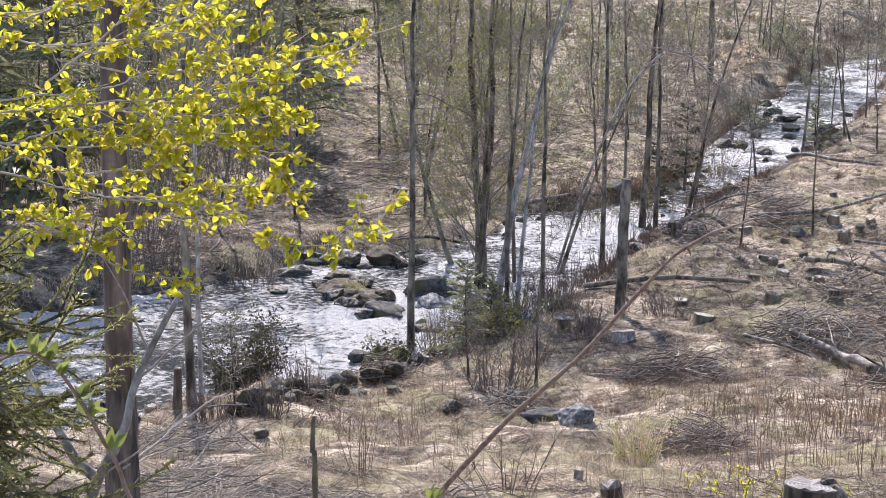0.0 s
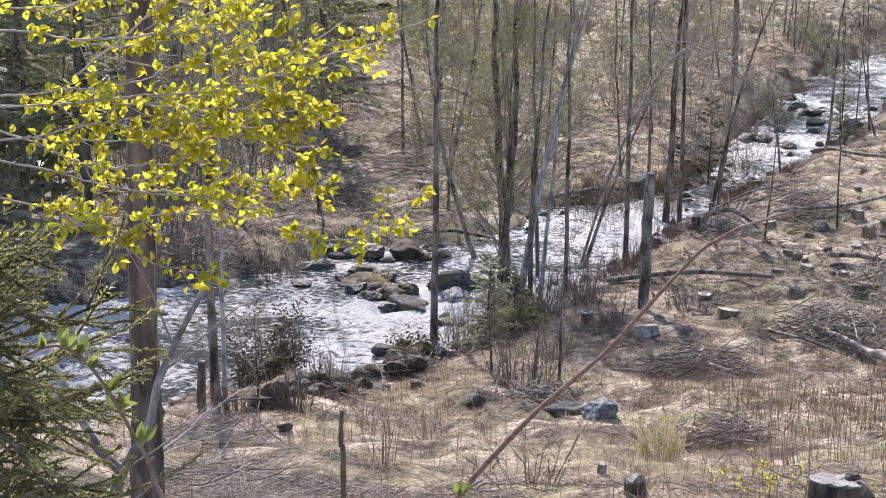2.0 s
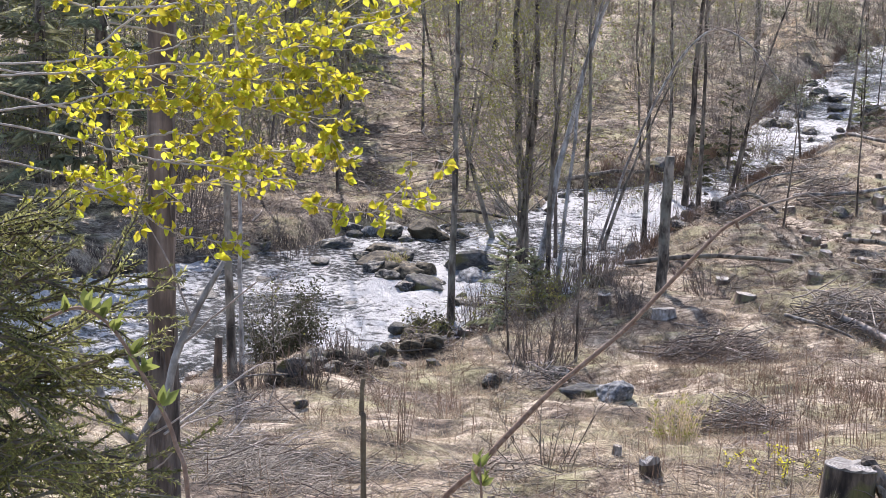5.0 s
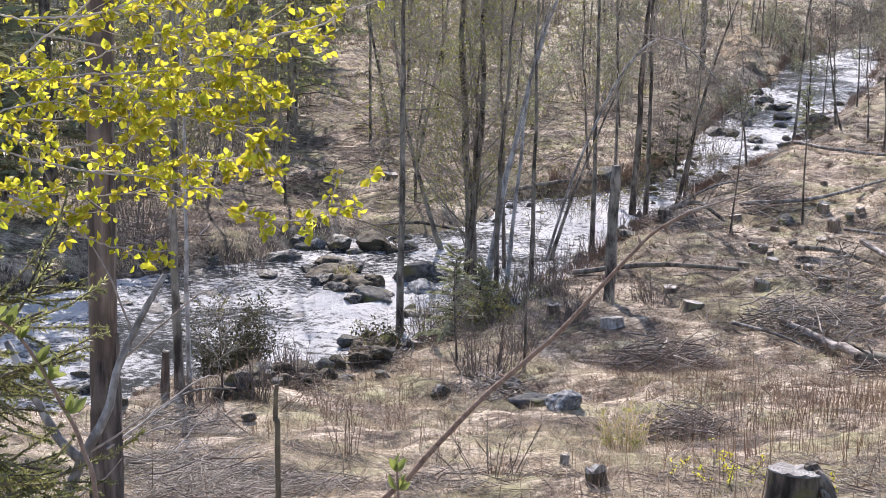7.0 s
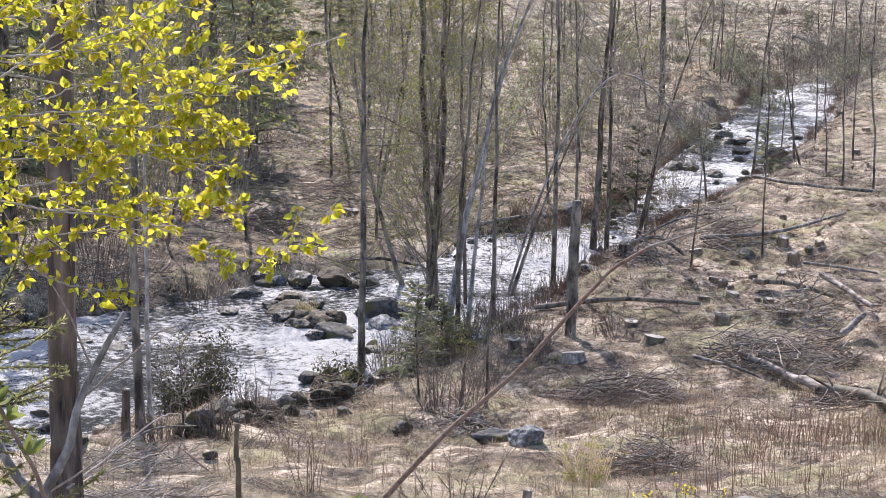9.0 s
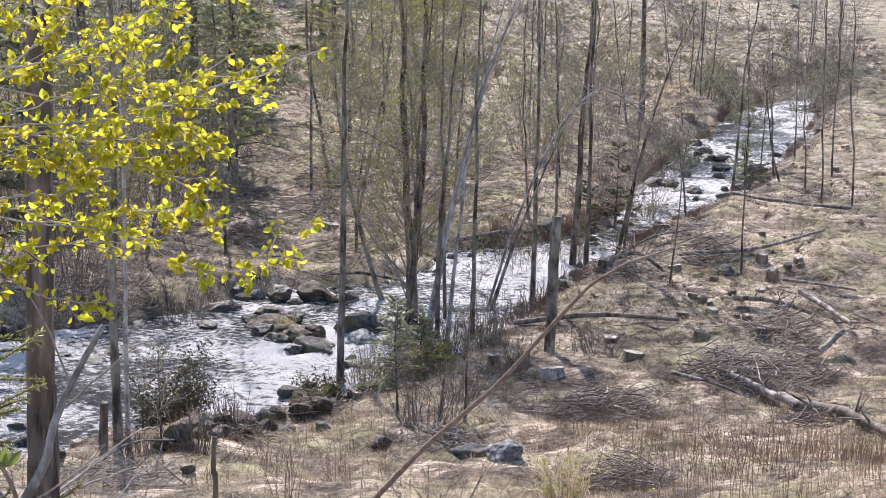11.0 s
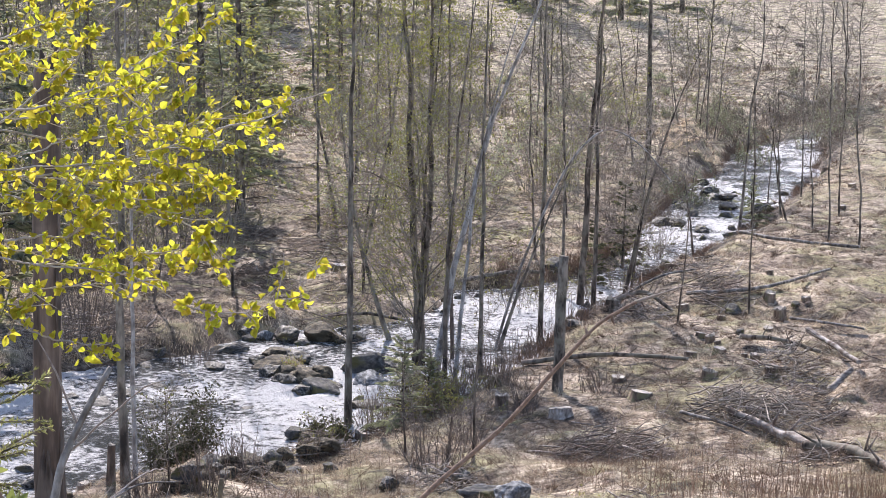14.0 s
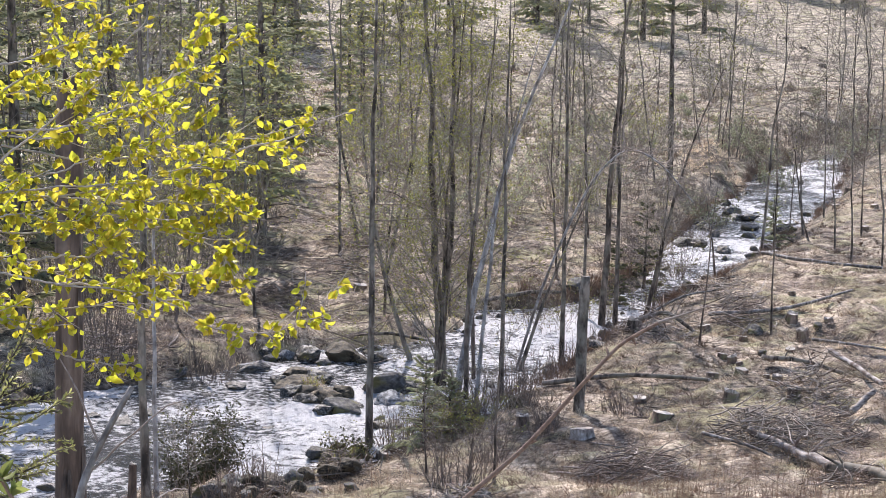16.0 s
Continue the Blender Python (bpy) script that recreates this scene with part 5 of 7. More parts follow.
stump(4.7, 32.33, 0.20, 0.08, 235, "dark rotten root stump by the shore", BARK_DARK, rot=1)
stump(5.02, 28.07, 0.20, 0.08, 236, "low brown stump with pale cut face", BARK_STUMP, rot=0)
stump(5.48, 29.79, 0.17, 0.06, 237, "low stump with pale cut face", BARK_STUMP, rot=0)
stump(6.14, 31.35, 0.16, 0.06, 238, "low brown stump in the grass", BARK_STUMP, rot=0)
stump(6.05, 27.8, 0.16, 0.09, 239, "small brown stump in the grass", BARK_STUMP, rot=1)
stump(5.67, 29.02, 0.11, 0.04, 240, "small low stump in the grass", BARK_STUMP, rot=0)
stump(6.83, 30.57, 0.17, 0.05, 241, "low stump with pale cut face", BARK_STUMP, rot=0)
stump(3.71, 27.06, 0.20, 0.06, 242, "low mossy stump in the grass", BARK_STUMP, rot=0)
stump(6.53, 41.08, 0.28, 0.14, 243, "dark stump at the shore", BARK_STUMP, rot=0)
stump(5.59, 32.04, 0.22, 0.06, 244, "low brown stump in the grass", BARK_STUMP, rot=0)

# ---- fallen logs ----
log([(4.79, 23.78, 0.10), (5.21, 23.23, 0.06), (5.57, 22.32, 0.04)], 0.05, 0.062, BARK_BIRCH, "pale birch log with peeling bark", 300, stubs=2)
log([(5.51, 22.21, 0.05), (5.90, 21.46, 0.10), (6.09, 20.03, 0.04)], 0.075, 0.05, BARK_DARK, "dark rotten log broken off beside a birch log", 319, stubs=6)
log([(2.34, 28.62, 0.03), (3.71, 28.45, 0.06), (4.88, 27.54, 0.03)], 0.045, 0.032, BARK_DARK, "thin dark log lying in the grass", 301, stubs=2, straight=True)
log([(5.82, 33.08, 0.1), (7.29, 33.21, 0.12), (9.13, 35.4, 0.15)], 0.043, 0.027, BARK_GREY, "thin grey pole lying on the bank", 302, stubs=1, straight=True)
log([(8.4, 40.92, 0.05), (9.09, 39.6, 0.05), (10.65, 38.8, 0.05)], 0.042, 0.034, BARK_GREY, "grey log lying on the upper bank", 303, stubs=1, straight=True)
log([(4.57, 34.49, 0.1), (5.52, 34.57, 0.15), (6.38, 35.37, 0.1)], 0.028, 0.017, BARK_GREY, "thin grey pole at the shore", 304, stubs=1)
log([(5.97, 28.76, 0.1), (6.63, 28.78, 0.1), (7.41, 29.18, 0)], 0.042, 0.033, BARK_DARK, "dark log among cut branches", 305, stubs=3)
log([(7.25, 29.4, 0.25), (7.57, 27.34, 0.1)], 0.046, 0.04, BARK_BIRCH, "pale broken birch log in the grass", 306, stubs=1)
log([(6.63, 25.48, 0.08), (7.05, 25.87, 0.2)], 0.05, 0.045, BARK_BIRCH, "pale birch log beside cut branches", 307, stubs=0)
log([(-0.99, 32.73, 0.15), (-0.26, 32.94, 0.2), (0.49, 33.27, 0.15)], 0.036, 0.028, BARK_DARK, "dark log along the far shore", 308, stubs=2)
log([(1.73, 36.84, 0.2), (2.7, 37.17, 0.25), (3.54, 37.81, 0.2)], 0.05, 0.035, BARK_DARK, "dark log along the far shore", 309, stubs=2)
log([(4.4, 32.41, 0.15), (4.91, 32.32, 0.2), (5.32, 31.8, 0.05)], 0.052, 0.031, BARK_DARK, "dark rotten root log", 310, stubs=5)
log([(4.17, 23.89, 0.05), (4.64, 23.27, 0.04), (4.93, 23.0, 0.03)], 0.027, 0.016, BARK_GREY, "thin bleached branch on the ground", 311, stubs=2)
log([(-2.19, 28.13, 0.12), (-1.84, 28.44, 0.14), (-1.49, 28.74, 0.12)], 0.041, 0.023, BARK_DARK, "dark wet branch lying in the stream", 312, stubs=1)
log([(21.11, 93.39, 0.1), (21.64, 90.03, 0.1), (22.09, 86.71, 0.1)], 0.118, 0.088, BARK_GREY, "pale log on the upper bank", 313, stubs=1)
log([(-2.7, 16.58, 0.1), (-2.42, 17.39, 0.2), (-2.04, 18.06, 0.1)], 0.014, 0.008, BARK_GREY, "thin fallen grey pole on the ground", 315, stubs=2)
log([(7.4, 31.32, 0.05), (7.85, 30.65, 0.06), (8.47, 30.35, 0.05)], 0.030, 0.020, BARK_GREY, "thin bleached branch on the ground", 316, stubs=2)
log([(13.27, 65.95, 0.05), (14.29, 64.77, 0.1), (14.95, 60.65, 0.05)], 0.052, 0.031, BARK_GREY, "pale fallen branch on the cleared slope", 317, stubs=2)
log([(6.69, 39.2, 0.05), (7.1, 37.39, 0.06)], 0.038, 0.025, BARK_GREY, "thin bleached branch on the ground", 318, stubs=1)

# ---- heaps of cut branches ----
brush_pile(-1.0, 11.2, 1.1, 1.3, 0.14, 400, "tangle of thin dead twigs at the bank top", sticks=55, twigs=900, turn=0.3, mat=TWIG)
brush_pile(-1.75, 11.6, 1.2, 1.4, 0.16, 401, "tangle of thin dead twigs at the bank top", sticks=55, twigs=900, turn=-0.2, mat=TWIG)
brush_pile(-1.25, 10.0, 0.9, 1.0, 0.16, 402, "tangle of thin dead twigs at the bank top", sticks=55, twigs=900, turn=0.6, mat=TWIG)
brush_pile(0.09, 10.47, 0.56, 0.7, 0.18, 403, "tangle of thin dead twigs at the bank top", sticks=24, twigs=300, turn=-0.4, mat=TWIG)
brush_pile(-1.35, 19.36, 0.76, 0.9, 0.18, 404, "dark dead wood along the waterline", sticks=24, twigs=260, turn=0.3, mat=TWIG_DARK)
brush_pile(-0.66, 21.43, 0.84, 0.9, 0.18, 405, "dark dead wood along the waterline", sticks=24, twigs=260, turn=0.5, mat=TWIG_DARK)
brush_pile(0.04, 24.98, 0.90, 0.9, 0.18, 406, "dark dead wood along the waterline", sticks=24, twigs=260, turn=0.6, mat=TWIG_DARK)
brush_pile(29.47, 129.18, 5.26, 4, 0.5, 407, "tangle of dead branches on the cleared hillside", sticks=30, twigs=300, turn=0.2)
brush_pile(30.14, 118.57, 4.85, 4, 0.5, 408, "tangle of dead branches on the cleared hillside", sticks=30, twigs=300, turn=-0.2)
brush_pile(22.08, 112.37, 3.89, 4, 0.5, 409, "tangle of dead branches on the cleared hillside", sticks=30, twigs=300, turn=0.4)
brush_pile(19.93, 82.22, 3.39, 3, 0.6, 410, "dark dead wood at the head of the stream", sticks=34, twigs=360, turn=-0.3, mat=TWIG_DARK)
brush_pile(18.0, 68.71, 2.39, 3, 0.6, 411, "dark dead wood at the head of the stream", sticks=34, twigs=360, turn=0.3, mat=TWIG_DARK)
brush_pile(2.95, 21.39, 1.54, 1.5, 0.45, 412, "heap of dark cut branches in dry grass", sticks=130, twigs=1100, turn=-0.25, mat=TWIG_DARK)
brush_pile(5.28, 24.14, 1.81, 2.0, 0.4, 413, "heap of cut branches round a stump", sticks=120, twigs=900, turn=0.4, mat=TWIG)
brush_pile(4.16, 32.56, 0.63, 1.0, 0.3, 414, "tangle of dark dead branches by the shore", sticks=30, twigs=300, turn=0.6, mat=TWIG_DARK)
brush_pile(2.34, 16.12, 1.06, 1.0, 0.35, 415, "heap of thin dark twigs in dry grass", sticks=70, twigs=800, turn=-0.4, mat=TWIG_DARK)
brush_pile(6.4, 26.8, 1.13, 1.8, 0.4, 416, "heap of cut branches beside a log", sticks=50, twigs=500, turn=0.3)
brush_pile(5.75, 21.6, 1.0, 1.0, 0.2, 417, "heap of bark and twigs under a log", sticks=40, twigs=350, turn=-0.3)
brush_pile(0.73, 19.12, 0.94, 1.2, 0.25, 418, "scattered cut branches beside a boulder", sticks=35, twigs=300, turn=-0.2)
brush_pile(6.43, 32.93, 1.38, 2.0, 0.3, 419, "thin cut branches on the upper bank", sticks=35, twigs=350, turn=0.2)
brush_pile(-2.19, 15.29, 1.21, 1.5, 0.3, 420, "tangle of fallen twigs on the bank", sticks=50, twigs=500, turn=0.5, mat=TWIG)
brush_pile(-1.31, 39.31, 1.77, 2.5, 0.4, 421, "heap of twigs on the far bank", sticks=30, twigs=400, turn=0.2)
brush_pile(4.79, 31.86, 1.13, 1.2, 0.35, 422, "tangle of roots and twigs", sticks=30, twigs=300, turn=0.1)
brush_pile(-4.72, 24.29, 1.27, 1.2, 0.4, 423, "dark tangle of dead wood at the water", sticks=36, twigs=420, turn=0.6, mat=TWIG_DARK)
brush_pile(-4.04, 24.49, 0.96, 1.0, 0.35, 424, "dark tangle of dead wood at the water", sticks=26, twigs=320, turn=-0.3, mat=TWIG_DARK)
brush_pile(-5.32, 25.31, 0.99, 1.0, 0.35, 425, "dark tangle of dead wood at the water", sticks=26, twigs=320, turn=0.2, mat=TWIG_DARK)
brush_pile(6.71, 35.27, 1.36, 2.2, 0.3, 426, "thin cut branches on the upper bank", sticks=30, twigs=300, turn=0.2)
brush_pile(6.2, 24.7, 1.05, 1.6, 0.35, 427, "heap of cut branches beside a log", sticks=40, twigs=400, turn=0.5)
brush_pile(5.9, 43.2, 1.6, 1.6, 0.5, 430, "dark tangle of roots and dead wood on the far shore", sticks=30, twigs=500, turn=0.9, mat=TWIG_DARK)
brush_pile(7.2, 49.0, 1.8, 2.0, 0.6, 431, "dark tangle of roots and dead wood on the far shore", sticks=30, twigs=500, turn=0.7, mat=TWIG_DARK)
brush_pile(8.6, 54.6, 1.8, 2.0, 0.6, 432, "dark tangle of roots and dead wood on the far shore", sticks=30, twigs=500, turn=0.4, mat=TWIG_DARK)
brush_pile(-2.3, 35.6, 1.3, 1.2, 0.3, 433, "low dark heap of cut branches on the far bank", sticks=24, twigs=400, turn=0.1, mat=TWIG_DARK)
brush_pile(-1.0, 42.0, 1.8, 1.4, 0.45, 434, "dark heap of cut branches on the far bank", sticks=24, twigs=500, turn=-0.1, mat=TWIG_DARK)
brush_pile(-3.2, 41.0, 1.6, 1.4, 0.35, 435, "low heap of cut branches on the far bank", sticks=24, twigs=400, turn=0.2, mat=TWIG)
brush_pile(1.2, 40.0, 1.5, 1.4, 0.35, 436, "low dark heap of cut branches on the far bank", sticks=20, twigs=400, turn=0.1, mat=TWIG_DARK)
brush_pile(-5.4, 30.0, 1.55, 2.0, 0.5, 428, "tangle of dead branches on the far shore", sticks=26, twigs=400, turn=0.2)
brush_pile(-4.35, 30.01, 1.55, 2.0, 0.5, 429, "tangle of dead branches on the far shore", sticks=26, twigs=400, turn=-0.3)

# ---- shrubs and young spruces ----
shrub(-2.36, 21.0, 1.12, 0.25, "j", 500, "dark evergreen bush leaning over the water")
spruce(0.35, 24.41, 1.32, 0.031, 0.45, 501, "small dull green young spruce on the shore", low=0.05, whorls=12, name="young_spruce", split=True, ragged=0.5, dead=0.35, needle=NEEDLE, per=6, fine=1.6)
spruce(0.72, 25.59, 0.92, 0.027, 0.4, 502, "small dull green young spruce on the shore", low=0.05, whorls=11, name="young_spruce", split=True, ragged=0.5, dead=0.35, needle=NEEDLE, per=6, fine=1.6)
shrub(0.21, 25.16, 0.66, 0.99, "g", 503, "low greenish bush on the shore")
shrub(-0.67, 24.45, 0.40, 0.56, "e", 504, "low evergreen bush on the shore")
shrub(0.55, 25.59, 0.58, 0.92, "g", 505, "low greenish bush on the shore")
shrub(5.15, 37.1, 1.3, 0.7, "g", 506, "sparse greenish bush at the shore")
shrub(14.05, 71.35, 1.36, 2.49, "e", 507, "evergreen bush at the upper stream")
shrub(-1.4, 28.75, 0.2, 0.45, "y", 508, "tuft of orange grass on a mossy rock", lift=0.55)
shrub(1.25, 26.1, 0.5, 0.55, "g", 570, "low greenish bush at the foot of riverside trees")
shrub(0.95, 24.9, 0.6, 0.6, "g", 571, "low greenish bush at the foot of riverside trees")
shrub(1.8, 26.6, 0.6, 0.7, "b", 572, "bare brown shrub on the near shore")
shrub(-0.74, 24.17, 0.55, 0.71, "g", 509, "low greenish shrub on the bank")
shrub(0.67, 20.25, 0.80, 0.93, "b", 510, "bare brown shrub thicket on the bank")
shrub(-0.59, 12.39, 0.61, 0.29, "r", 511, "clump of reddish upright shoots")
shrub(-2.39, 18.0, 0.41, 0.47, "b", 512, "bare brown shrub by the water")
shrub(1.66, 14.53, 0.43, 0.43, "y", 513, "yellowish shrub in the grass")
shrub(2.1, 9.6, 0.16, 0.5, "l", 573, "low shrub with bright yellow-green leaves beside a stump")
shrub(1.75, 10.4, 0.16, 0.75, "l", 514, "low shrub with bright yellow-green leaves")
shrub(-1.8, 18.07, 0.53, 0.47, "b", 515, "bare brown shrub by the water")
shrub(-0.03, 25.23, 0.74, 0.74, "b", 516, "bare brown shrub at the foot of trunks")
shrub(1.13, 22.25, 0.58, 0.65, "b", 517, "bare brown shrub on the bank")
shrub(2.04, 24.48, 0.56, 0.64, "b", 518, "bare brown shrub on the bank")
shrub(-1.53, 19.5, 0.45, 0.51, "b", 519, "bare brown shrub on the bank")
shrub(-0.35, 16.63, 0.49, 0.27, "r", 520, "clump of thin upright shoots")
shrub(3.38, 26.28, 0.51, 1.02, "b", 521, "low brown shrub in the grass")
shrub(3.75, 16.85, 0.72, 1.00, "r", 523, "clump of reddish dead weed stalks")
shrub(4.67, 18.69, 0.74, 0.74, "r", 524, "clump of reddish dead weed stalks")
shrub(3.03, 16.86, 0.44, 0.78, "r", 525, "clump of reddish dead weed stalks")
shrub(0.43, 11.24, 0.6, 0.6, "d", 526, "dark bare twiggy bush")
shrub(6.66, 41.82, 1.07, 0.81, "b", 527, "bare brown shrub at the shore")
shrub(2.62, 35.96, 0.81, 1.04, "b", 530, "bare brown shrub at the shore")
shrub(17.77, 78.35, 1.74, 2.23, "b", 531, "dark bare brushwood at the upper stream")
shrub(20.11, 81.86, 2.33, 2.59, "e", 532, "dark evergreen bush at the upper stream")
shrub(18.05, 69.04, 2.18, 2.40, "b", 533, "dark bare brushwood at the upper stream")
shrub(16.67, 75.52, 1.20, 1.44, "b", 534, "dark bare brushwood at the upper stream")
shrub(1.05, 27.32, 0.71, 0.80, "b", 535, "bare brown shrub on the near shore")
shrub(1.42, 27.54, 0.90, 0.72, "b", 536, "bare brown shrub on the near shore")
shrub(1.85, 28.31, 0.74, 0.83, "b", 537, "bare brown shrub on the near shore")
shrub(2.37, 29.73, 0.87, 0.87, "b", 538, "bare brown shrub on the near shore")
shrub(2.99, 30.96, 0.60, 0.80, "b", 539, "bare brown shrub on the near shore")
shrub(3.55, 32.21, 0.62, 0.83, "b", 540, "bare brown shrub on the near shore")
shrub(0.74, 26.3, 0.77, 0.69, "g", 541, "greenish young shrub on the near shore")
shrub(8.99, 54.74, 1.22, 1.39, "b", 542, "bare brown shrub at the far shore")
shrub(7.37, 49.53, 1.42, 1.26, "b", 543, "bare brown shrub at the far shore")
shrub(6.2, 45.48, 1.31, 1.31, "b", 544, "bare brown shrub at the far shore")
shrub(4.88, 40.49, 1.17, 1.17, "b", 545, "bare brown shrub at the far shore")
shrub(-3.31, 29.77, 0.85, 1.15, "b", 547, "bare brown bush on the far shore")
shrub(-4.86, 29.62, 1.15, 1.25, "b", 549, "bare brown shrub on the far shore")
shrub(-5.53, 29.17, 1.13, 1.23, "b", 550, "bare brown shrub on the far shore")
spruce(4.62, 37.74, 1.82, 0.035, 0.36, 552, "small dull green young spruce on the shore", low=0.05, whorls=11, name="young_spruce", split=True, ragged=0.4, dead=0.15, needle=NEEDLE_DARK, per=4, fine=0.7)
spruce(5.5, 39.8, 2.17, 0.037, 0.38, 553, "small dull green young spruce on the shore", low=0.05, whorls=11, name="young_spruce", split=True, ragged=0.4, dead=0.15, needle=NEEDLE_DARK, per=4, fine=0.7)
shrub(3.47, 35.86, 1.39, 0.93, "g", 554, "greenish young shrub on the near shore")
shrub(2.8, 34.7, 1.35, 0.90, "g", 555, "greenish young shrub on the near shore")
shrub(6.25, 41.39, 1.59, 1.20, "g", 556, "greenish young shrub on the near shore")
shrub(3.97, 36.23, 1.29, 0.93, "g", 557, "greenish young shrub on the near shore")
shrub(9.22, 52.16, 1.16, 1.33, "n", 558, "grey-green bush at the shore")
spruce(10.05, 47.3, 1.5, 0.036, 0.41, 559, "small dull green young spruce on the shore", low=0.05, whorls=11, name="young_spruce", split=True, ragged=0.4, dead=0.15, needle=NEEDLE, per=4, fine=0.7)
shrub(13.46, 63.96, 1.43, 1.63, "n", 561, "grey-green bush at the shore")
shrub(8.2, 48.71, 0.93, 1.25, "b", 562, "bare brown shrub on the near shore")
shrub(13.0, 68.4, 1.60, 1.90, "n", 563, "grey-green evergreen bush at the upper stream")
shrub(14.12, 70.24, 2.01, 2.01, "n", 564, "grey-green evergreen bush at the upper stream")
shrub(17.26, 70.18, 2.45, 2.00, "n", 565, "grey-green evergreen bush at the upper stream")
shrub(17.27, 65.86, 2.51, 2.09, "n", 566, "grey-green evergreen bush at the upper stream")
shrub(17.96, 77.09, 1.47, 2.20, "d", 567, "dark bare brushwood at the upper stream")
shrub(16.35, 64.7, 1.23, 1.85, "d", 568, "dark bare brushwood at the upper stream")

# ---- far bank: slender bare trees, then denser wood with spruces ----
def far_trees():
    rng = np.random.RandomState(77)
    made = 0
    while made < 92:
        y = rng.uniform(30, 92)
        x = rng.uniform(-0.24 * y - 2, 0.2 * y)
        shore = float(np.interp(x, FAR_X, FAR_Y))
        if y < shore + 0.7 or (x > 4 + 0.06 * y and rng.uniform() < (0.35 if y < 84 else 0.8)):
            continue
        made += 1
        tall = rng.uniform(6, 11)
        kind = rng.randint(0, 4)
        bark = (BARK_ALDER, BARK_DARK, BARK_ALDER, BARK_PINE)[kind]
        label = ("slender grey alder on the far bank", "dark slender tree on the far bank", "thin grey tree with opening leaves on the far bank", "thin reddish conifer pole on the far bank")[kind]
        bare_tree(round(x, 2), round(y, 2), (rng.normal(0, 0.5), rng.normal(0, 0.4), tall), rng.uniform(0.018, 0.045), bark, label, 700 + made,
                  bend=(rng.normal(0, 0.12), 0), limbs=32, limb_length=2.1, rise=0.2 if kind == 3 else 0.7, twigs=8, low=0.12, split=False, bud=(3.5, 1.0, 6.0, 0.4)[kind], bud_size=0.033, waver=0.09)


def leafing_bushes():
    """Tall bushes just coming into leaf, under the edge of the wood."""
    rng = np.random.RandomState(83)
    for n, (x, y) in enumerate([(-8.6, 36.5), (-6.9, 35.5), (-5.6, 38), (-7.4, 42), (-4.4, 41), (-5.9, 46), (-8.8, 47), (-4.6, 51), (-3.6, 37.5), (-6.4, 54), (-10.4, 41), (-9.4, 34), (-8.2, 39), (-9.6, 37.5), (-6.2, 33), (-5.2, 35.5), (-4.4, 37), (-4.9, 43), (-6.6, 47), (-3.9, 47), (-5.4, 56)]):
        shrub(x, y, rng.uniform(2.6, 4.4), rng.uniform(1.6, 2.6), "f", 1100 + n, "tall grey bush hazy with opening leaves", split=False)


def hill_shrubs():
    """Low heath and brushwood dotted over the cleared hillside."""
    rng = np.random.RandomState(84)
    for n in range(46):
        y = rng.uniform(62, 112)
        x = rng.uniform(-2 + 0.02 * y, 0.27 * y)
        if y < float(np.interp(x, FAR_X, FAR_Y)) + 1.5:
            continue
        shrub(round(x, 2), round(y, 2), rng.uniform(0.4, 1.3), rng.uniform(0.8, 2.2), "bnd"[n % 3], 1200 + n, ("bare brown shrub on the cleared hillside", "low grey-green evergreen on the cleared hillside", "dark brushwood on the cleared hillside")[n % 3], split=False)


def far_spruces():
    rng = np.random.RandomState(78)
    spots = [(-9.5, 38), (-11, 46), (-8.5, 52), (-4.0, 56), (-12.5, 40), (-6.8, 60), (-10, 62), (-1.6, 72), (-13, 56), (-5.5, 72), (-9, 76), (-15, 72),
             (-17, 62), (-2.5, 84), (-7, 88), (-12, 92), (-6.8, 31.5), (-8.4, 33.5), (-3.4, 43), (-4.8, 48)]
    for n, (x, y) in enumerate(spots):
        spruce(x, y, rng.uniform(7, 12), rng.uniform(0.09, 0.15), rng.uniform(1.3, 2.1), 800 + n, "dark green spruce in the wood on the far bank", low=0.05, whorls=22, dead=0.12, ragged=0.3, fine=0.5)


def shore_stones():
    rng = np.random.RandomState(90)
    for n in range(300):
        x = rng.uniform(-6.5, 12) if n < 220 else rng.uniform(3, 16)
        near = n % 2 == 0
        line = float(np.interp(x, NEAR_X, NEAR_Y)) if near else float(np.interp(x, FAR_X, FAR_Y))
        y = line + rng.normal(0.0, 0.35) + (0.25 if near else -0.3)
        size = 0.1 + 0.3 * rng.uniform() ** 2.2
        if n >= 220:  # stones standing in the upper rapids
            other = float(np.interp(x, FAR_X, FAR_Y)) if near else float(np.interp(x, NEAR_X, NEAR_Y))
            y, size = line + (other - line) * rng.uniform(0.03, 0.75) ** 1.6, size * rng.uniform(0.7, 1.5)
        ob = new("stone", STONES[rng.randint(9)])
        ob.matrix_basis = pose(x, y, max(height(x, y), float(water_level(y)) - 0.1) + size * 0.18, *rng.uniform(0, 360, 3)) @ Matrix.Diagonal((size, size * rng.uniform(0.6, 1), size * rng.uniform(0.5, 0.8), 1))
        tagged(ob, "rounded stone at the edge of the stream", "stone", "stones along the shore")


